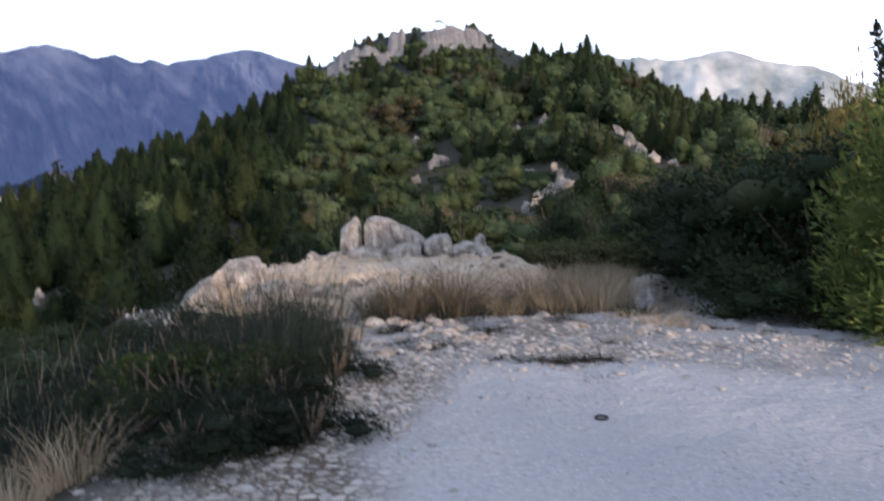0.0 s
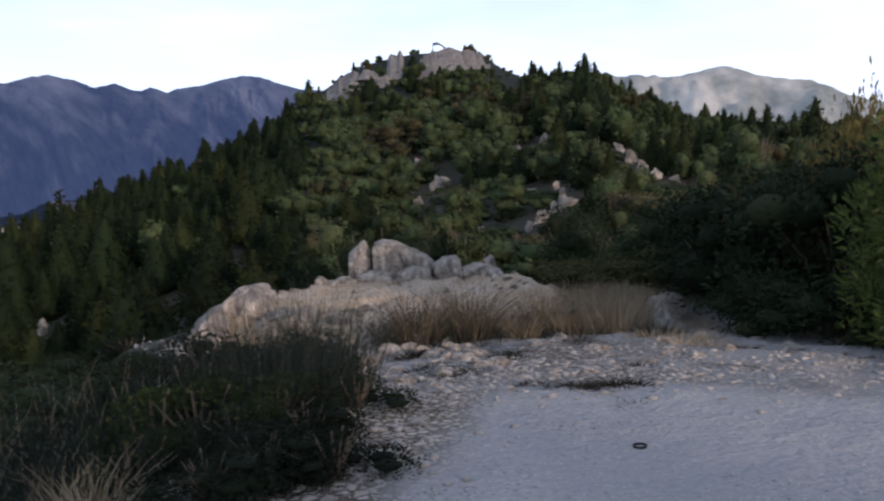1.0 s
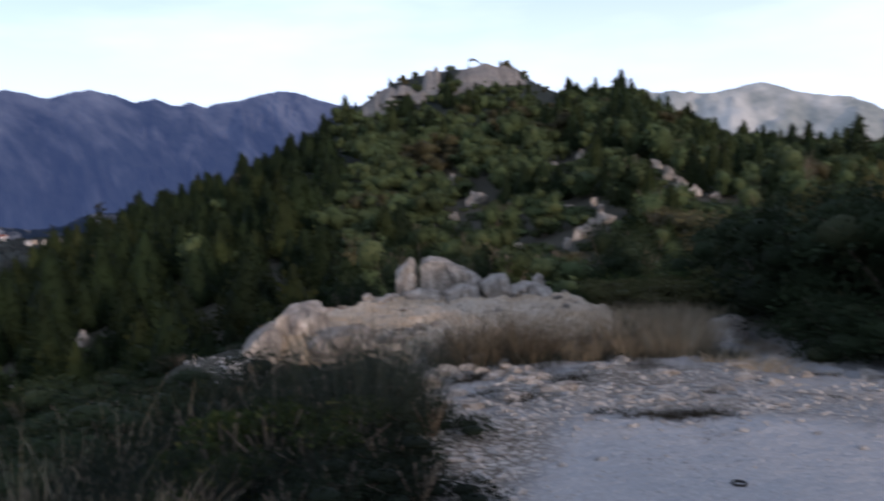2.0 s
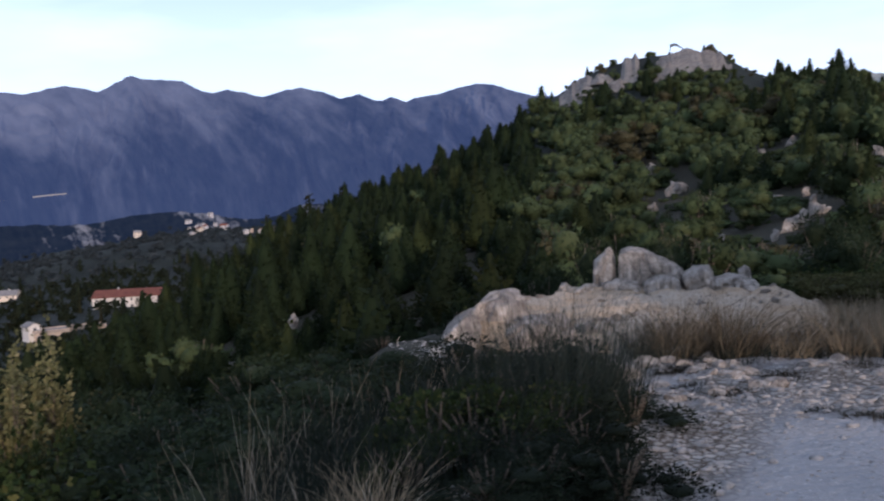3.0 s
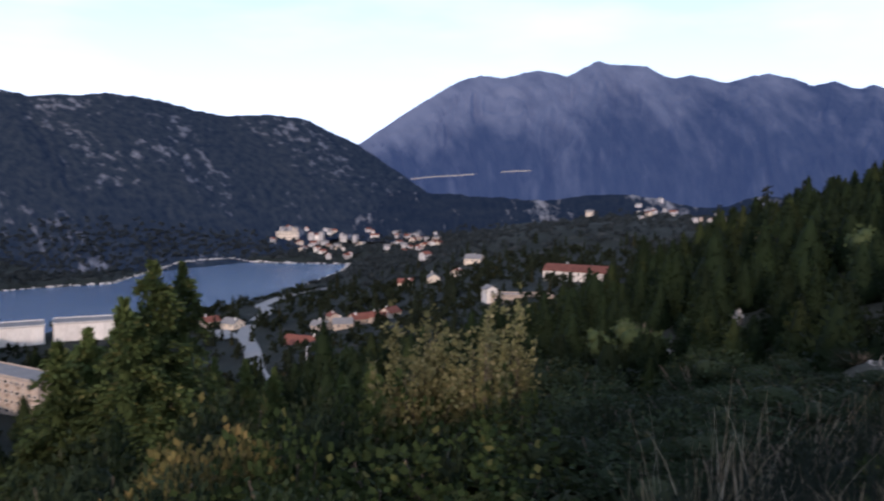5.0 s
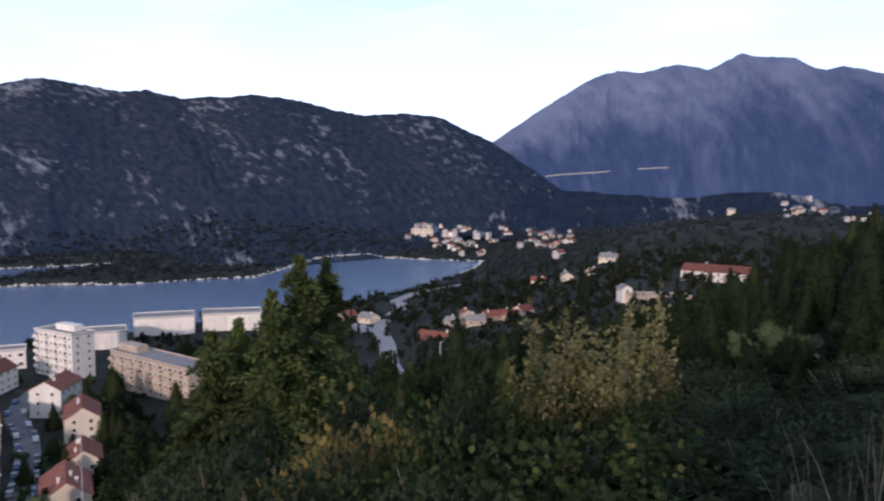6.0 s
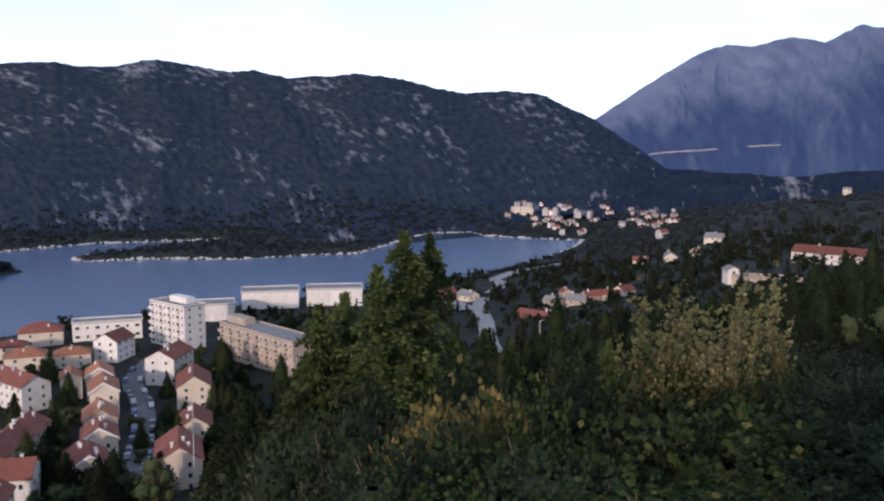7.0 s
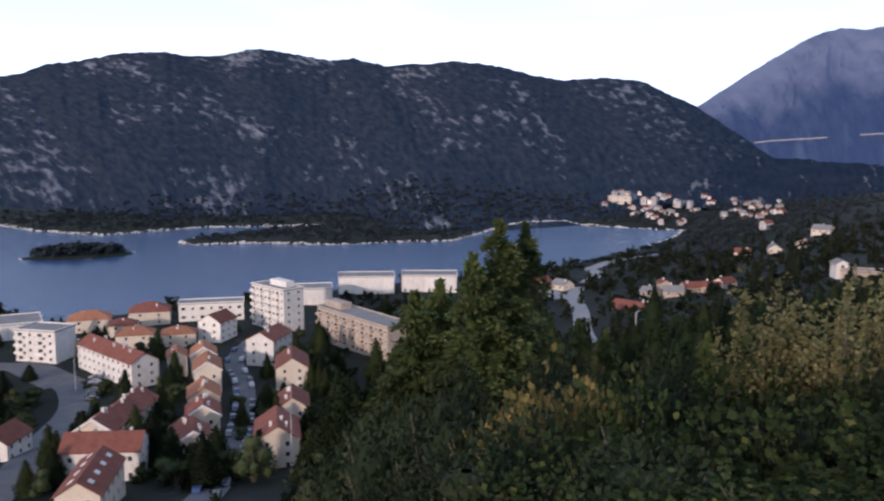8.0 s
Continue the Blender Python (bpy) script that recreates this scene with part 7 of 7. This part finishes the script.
line = np.polyfit([a for a, e in ANG], [meet_land(a, e, 1300, 3000, 10.0) for a, e in ANG], 1)
line[1] += min(meet_land(a, e, 1300, 3000, 10.0) - np.polyval(line, a) for a, e in ANG) - 12
vs = [(*polar(a, np.polyval(line, a) + dr), 1.6 + np.polyval(line, a) * math.tan(radians(e + de))) for a, e in ANG for dr, de in ((0, -0.07), (0, 0.01), (14, 0.01))]
me = mesh_data("embankment", vs, [(3 * k + i, 3 * k + i + 1, 3 * k + i + 4, 3 * k + i + 3) for k in range(len(ANG) - 1) if k != 4 for i in (0, 1)], PALE_ROAD)
tagged(new("road_embankment", me), "pale embankment at the mountain's foot", "road", kind="structure")

# ---- parked cars ----
def car_meshes():
    bm = bmesh.new()
    prof = [(-2.1, 0.35), (-2.15, 0.75), (-1.9, 0.9), (-1.3, 0.95), (-0.7, 1.45), (0.9, 1.48), (1.6, 0.98), (2.1, 0.85), (2.15, 0.4)]
    a = [bm.verts.new((x, -0.82, z)) for x, z in prof]
    b = [bm.verts.new((x, 0.82, z)) for x, z in prof]
    bm.faces.new(a)
    bm.faces.new(b[::-1])
    for i in range(len(prof)):
        j = (i + 1) % len(prof)
        bm.faces.new((a[j], a[i], b[i], b[j]))
    body = from_bm("car_body", bm, CAR_PAINT)
    bm = bmesh.new()
    box(bm, -0.75, -0.84, 1.0, 1.05, 0.84, 1.36)
    glass = from_bm("car_windows", bm, GLASS)
    bm = bmesh.new()
    bmesh.ops.create_cone(bm, cap_ends=True, segments=12, radius1=0.32, radius2=0.32, depth=0.2, matrix=pose(0, 0, 0, 90, 0, 0))
    return body, glass, from_bm("wheel", bm, RUBBER)


CAR = car_meshes()


def car(x, y, turn):
    ob = thing("car", "small parked car beside the street", "car", pose(x, y, land_z(x, y) + 0.28, 0, 0, turn), "cars parked in the town")
    part("body", CAR[0], None, ob)
    part("window_glass", CAR[1], None, ob)
    for wx in (-1.35, 1.35):
        for wy in (-0.75, 0.75):
            part("wheel", CAR[2], None, ob, at=pose(wx, wy, 0.32))


g = random.Random(12)
for k in range(6, len(street) - 6):
    p, q = street[k], street[k + 1]
    d = (q - p).normalized()
    for side in (-2.5, 2.5):
        if k % 2 == 0 and g.random() < 0.55:
            car(p.x - d.y * side, p.y + d.x * side, math.degrees(math.atan2(d.y, d.x)))
for k in range(9):
    x, y = -287 - 3.2 * k, 14.5 + 0.35 * k
    if k != 4:
        car(x, y, 75 + g.uniform(-5, 5))

# ---- lamps, mast, post, flag ----
def lamp_post(x, y, top, label, arm=1.6):
    z = ground_z(x, y)
    h = top - z
    ob = thing("street_lamp", label, "street lamp", pose(x, y, z, 0, 0, 50), "street lamps")
    part("pole", tube(bmesh.new(), [(0, 0, -0.3), (0, 0, h * 0.5), (0, 0, h - 0.4)], [0.11, 0.09, 0.06], 8), METAL, ob)
    part("arm", tube(bmesh.new(), [(0, 0, h - 0.45), (arm * 0.5, 0, h - 0.1), (arm, 0, h)], [0.05, 0.05, 0.045], 6), METAL, ob)
    part("lamp_head", box(bmesh.new(), arm - 0.1, -0.16, h - 0.06, arm + 0.75, 0.16, h + 0.12), WHITE_WALL, ob, "pale lamp head")


for az, r, el in ((52.3, 135, -11.3), (64.7, 170, -12.0), (74.9, 190, -16.0), (88, 300, -12.5)):
    x, y = polar(az, r)
    lamp_post(x, y, 1.6 + r * math.tan(radians(el)), "tall grey steel street lamp with a single arm")
x, y = polar(30.9, meet_land(30.9, -1.6, 700, 1400))
z = land_z(x, y)
ob = thing("antenna_mast", "thin white antenna mast on the village hill", "mast", pose(x, y, z))
part("pole", tube(bmesh.new(), [(0, 0, -1), (0, 0, 8), (0, 0, 17)], [0.9, 0.6, 0.35], 8), WHITE_WALL, ob)
part("base", box(bmesh.new(), -1.6, -1.6, -1, 1.6, 1.6, 2.0), WHITE_WALL, ob)
x, y = polar(19.7, 12.2)
ob = new("marker_post", from_bm("marker_post", tube(bmesh.new(), [(0, 0, -0.3), (0.02, 0, 0.1), (0.05, 0.0, -0.57 - ground_z(x, y))], [0.004, 0.003, 0.002], 7), PLASTER))
ob.matrix_basis = pose(x, y, ground_z(x, y))
tagged(ob, "thin whitish wooden post in the undergrowth", "post")
x, y = polar(0.1, 236.5)
z = ground_z(x, y)
ob = thing("summit_flag", "dark flag drooping from a short pole on the summit", "flag", pose(x, y, z))
part("pole", tube(bmesh.new(), [(0, 0, -1), (0, 0, 1.4), (0.1, 0, 2.9)], [0.12, 0.11, 0.08], 6), DARK_METAL, ob)
bm = bmesh.new()
cols = [[bm.verts.new((0.1 + 0.45 * i, 0.15 * math.sin(i * 1.3) + dy, 2.85 + 0.30 * math.sin(i * 0.62) - 0.07 * i * i * 0.25 - dz)) for dz, dy in ((0, 0), (0.75 - 0.05 * i, 0), (0.75 - 0.05 * i, 0.05), (0, 0.05))] for i in range(8)]
for a, b in zip(cols, cols[1:]):
    for i in range(4):
        bm.faces.new((a[i], b[i], b[(i + 1) % 4], a[(i + 1) % 4]))
bm.faces.new(cols[0])
bm.faces.new(cols[-1][::-1])
part("flag_cloth", bm, DARK_METAL, ob)
bm = bmesh.new()
ring = []
for i in range(20):
    a = 2 * math.pi * i / 20
    ring.append([bm.verts.new(((0.034 + 0.006 * math.cos(b)) * math.cos(a), (0.034 + 0.006 * math.cos(b)) * math.sin(a), 0.007 + 0.007 * math.sin(b))) for b in (0, 1.26, 2.51, 3.77, 5.03)])
for i in range(20):
    for j in range(5):
        bm.faces.new((ring[i][j], ring[(i + 1) % 20][j], ring[(i + 1) % 20][(j + 1) % 5], ring[i][(j + 1) % 5]))
ob = new("rubber_ring", from_bm("rubber_ring", bm, RUBBER, True))
ob.matrix_basis = pose(0.88, 4.74, ground_z(0.88, 4.74))
tagged(ob, "small black rubber ring lying on the gravel", "ring")


# ---- greenery of the town, valley and shores ----
g = np.random.default_rng(44)
n_town = 0
OPEN = [(-195, 50, 12), (-230, 63, 11), (-279, 76, 14), (-210, 33, 9), (-232, 39, 9), (-257, 43, 10), (-286, 49, 11), (-302, 48, 11), (-178, 8, 14), (-203, 12, 13), (-222, 13, 9), (-232, 18, 9), (-242, 23, 9),
        (-272, 25, 10), (-314, 24, 20), (-312, 77, 12), (-357, 67, 11), (-349, 3, 15), (-367, 94, 17), (-313, 114, 28), (-234, -9, 8), (-355, 35, 10), (-353, 51, 9), (-397, 21, 12), (-400, 46, 12), (-396, 72, 16), (-434, 160, 22), (-424, 192, 22), (-416, 118, 24)]
ROADWAYS = [(p.x, p.y) for p in street] + [(-203, -9), (-213, -6), (-223, -4), (-233, -2), (-243, 0), (-253, 2), (-263, 4), (-273, 7), (-282, 9), (-295, 9), (-309, 8), (-325, 2), (-337, -4), (-345, -12), (-318, 10), (-300, 14), (-330, 6), (-340, 12)]
for _ in range(3200):
    az, r = g.uniform(62, 94), g.uniform(150, 395)
    x, y = polar(az, r)
    if any(math.hypot(x - a, y - b) < c * 0.66 for a, b, c in OPEN) or any(math.hypot(x - a, y - b) < 6.5 for a, b in ROADWAYS):
        continue
    if r < 190 and az > 73:
        continue
    if n_town > 215 or float(shore(np.array([x]), np.array([y]))[0]) < 4:
        continue
    kind = ("pine", "scrub", "pale", "scrub")[int(g.integers(4))]
    s = g.uniform(1.1, 2.0) if az > 74 else g.uniform(1.3, 2.2)
    n_town += 1
    KINDS[kind][int(g.integers(4))][0].plant(x, y, "round green tree between the houses" if kind == "scrub" else "slender green conifer between the houses", "tree", s, g.uniform(0, 360), "trees of the town", name="broadleaf_tree" if kind == "scrub" else "conifer")


for k, (x, y, kind, s) in enumerate([(-186, 36, "scrub", 2.5), (-181, 30, "pine", 2.5), (-188, 25, "scrub", 2.4), (-179, 40, "scrub", 2.5), (-205, 23, "pine", 2.1), (-211, 25, "scrub", 2.2), (-217, 20.5, "pale", 2.2), (-222, 25, "pine", 2.2), (-229, 27, "scrub", 2.3), (-236, 27.5, "pine", 2.1), (-243, 29, "scrub", 2.2), (-250, 31, "pale", 2.0),
                                     (-262, 33.5, "scrub", 2.0), (-272, 35.5, "scrub", 2.0), (-285, 38, "pine", 1.8), (-198, 26, "pine", 2.3), (-199, 31, "scrub", 2.4), (-193, 35, "pine", 2.2), (-196, 46, "scrub", 1.8), (-190, 44, "pine", 1.9),
                                     (-222, 46.5, "scrub", 1.4), (-236, 50, "pale", 1.3), (-262, 54, "scrub", 1.4), (-215, 52, "scrub", 1.6), (-229, 58, "pale", 1.6), (-247, 60, "scrub", 1.7), (-258, 63, "scrub", 1.9), (-199, 58, "pine", 2.3), (-195, 63, "scrub", 2.5),
                                     (-204, 66, "pine", 2.4), (-215, 68, "scrub", 2.4), (-228, 74, "scrub", 2.4), (-240, 79, "pine", 2.2), (-255, 84, "scrub", 2.3), (-268, 88, "scrub", 2.2), (-281, 92, "pine", 2.1), (-292, 96, "scrub", 2.0), (-302, 92, "scrub", 1.9),
                                     (-258, -4, "scrub", 1.3), (-264, -3, "scrub", 1.2), (-270, -5, "scrub", 1.3), (-262, -8, "pine", 1.4), (-276, -7, "scrub", 1.5), (-285, -8, "scrub", 2.0), (-292, -10, "pine", 1.9), (-280, -12, "scrub", 2.0), (-300, -12, "scrub", 1.8),
                                     (-236, 6.5, "scrub", 1.0), (-246, 9, "scrub", 1.1), (-292, 17, "scrub", 0.9), (-300, 14.5, "scrub", 0.9), (-280, 15, "scrub", 0.9)]):
    KINDS[kind][k % 4][0].plant(x, y, "dense dark green tree between the terraces" if kind != "pale" else "lighter green conifer between the terraces", "tree", s, 71 * k, "trees of the town", name="broadleaf_tree" if kind == "scrub" else "conifer")


for k in range(420):
    az, r = g.uniform(63.5, 74.5), g.uniform(120, 300)
    x, y = polar(az, r)
    if any(math.hypot(x - a, y - b) < c * 0.8 for a, b, c in OPEN) or any(math.hypot(x - a, y - b) < 8 for a, b in ROADWAYS) or n_town > 345:
        continue
    n_town += 1
    kind = ("pine", "scrub", "pine", "scrub", "pale")[k % 5]
    KINDS[kind][k % 4][0].plant(x, y, "dense dark tree on the wooded bank beside the houses", "tree", g.uniform(1.5, 2.4), g.uniform(0, 360), "trees of the town", name="broadleaf_tree" if kind == "scrub" else "conifer")


def litter(name, label, spots, arrays, mat, lo, hi, category, rng, tall=(0.8, 1.2)):
    """Many plants or rocks too far off to tell apart, as one mesh."""
    vs, fs, n = [], [], 0
    for x, y, k in spots:
        v, f = arrays[int(rng.integers(len(arrays)))]
        t, s = rng.uniform(0, 6.283), rng.uniform(lo, hi) * k
        c, q = math.cos(t), math.sin(t)
        vs.append(v @ (np.array([[c, q, 0], [-q, c, 0], [0, 0, rng.uniform(*tall)]]) * s) + np.array([x, y, land_z(x, y) - 0.15 * s]))
        fs.append(f + n)
        n += len(v)
    ob = new(name, mesh_data(name, np.concatenate(vs), np.concatenate(fs), mat))
    return tagged(ob, label, category, kind="stuff")


tiny = [bushy_crown(np.random.default_rng(60 + k), 4.0, 2.6, 46, 1.5, 3, wide=0.45) for k in range(5)]
tiny_low = [bushy_crown(np.random.default_rng(80 + k), 4.0, 2.8, 30, 1.9, 3, wide=0.55, core=0.0) for k in range(5)]
tiny_tall = [conifer_crown(np.random.default_rng(70 + k), 8.0, 1.6, 40, 1.0, 22, wide=0.4) for k in range(4)]
near_rock = [(np.array([p.co for p in me.vertices]), np.array([p.vertices[:] for p in me.polygons])) for me in (rock_data("shore_rock", 900 + k, 1, 0.8, 0.6, STONE, 1, 0.25, 8) for k in range(4))]
sp, sp2, sr = [], [], []
while len(sp) + len(sp2) < 4600:
    az, r = g.uniform(20, 98), math.sqrt(g.uniform(170 ** 2, 930 ** 2))
    x, y = polar(az, r)
    sd = float(shore(np.array([x]), np.array([y]))[0])
    if sd < 3 or (az > 72 and r < 420) or (az > 62 and r < 300 and g.random() < 0.6):
        continue
    if any(math.hypot(x - a, y - b) < c for a, b, c in OPEN[-5:] + [(-290, 229, 18), (-316, 214, 12), (-268, 184, 10), (-290, 198, 11), (-340, 229, 12), (-362, 238, 14), (-420, 296, 10), (-445, 318, 10), (-398, 280, 12)]):
        continue
    (sp2 if g.random() < 0.3 and sd > 20 else sp).append((x, y, 1.0 if sd > 14 or r < 560 else 0.5))
for _ in range(150):
    a, q = g.random() * 6.283, math.sqrt(g.random()) * 0.85
    sp.append((ISLET[0] + 14 * q * math.cos(a), ISLET[1] + 34 * q * math.sin(a), 1.5))
near_sp = [q for q in sp if math.hypot(q[0], q[1]) < 590]
far_sp = [q for q in sp if math.hypot(q[0], q[1]) >= 590]
while len(far_sp) < 4600:
    az, r = g.uniform(40, 96), g.uniform(640, 900)
    x, y = polar(az, r)
    if float(shore(np.array([x]), np.array([y]))[0]) > 5:
        far_sp.append((x, y, 0.75))
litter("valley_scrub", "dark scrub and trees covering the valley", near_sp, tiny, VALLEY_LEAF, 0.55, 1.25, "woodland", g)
litter("shore_scrub", "dark scrub and trees along the far shore, tinted with blue haze", far_sp, tiny_low, HAZY_LEAF, 0.45, 1.0, "woodland", g)
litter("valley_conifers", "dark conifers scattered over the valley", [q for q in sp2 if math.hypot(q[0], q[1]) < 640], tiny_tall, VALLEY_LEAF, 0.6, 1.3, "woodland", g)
for (ax, ay), (bx, by) in zip(LAKE[9:-2], LAKE[10:-1]):
    for _ in range(int(math.hypot(bx - ax, by - ay) / 0.9)):
        t = g.random()
        sr.append((ax + (bx - ax) * t + g.normal() * 1.2, ay + (by - ay) * t + g.normal() * 1.2, 1.0))
for k in range(110):
    a = g.random() * 6.283
    sr.append((ISLET[0] + 16.5 * math.cos(a), ISLET[1] + 37 * math.sin(a), 0.8))
litter("shore_rocks", "pale bare rocks along the lake's shore", sr, near_rock, SHORE_ROCK, 0.8, 2.6, "rocks", g, (0.5, 0.9))


# ---- the scrub behind the open hilltop, whose shade lies over the near gravel ----
g = np.random.default_rng(58)
for k in range(14):
    x, y = 7.5 + 1.7 * k + g.uniform(-0.5, 0.5), -11.0 + g.uniform(-1.2, 1.2)
    shrub("dark2", x, y, ground_z(x, y) + g.uniform(5.0, 5.7), "tall dense dark evergreen shrub behind the hilltop", 1.7, 40 * k, "shrubs behind the hilltop")
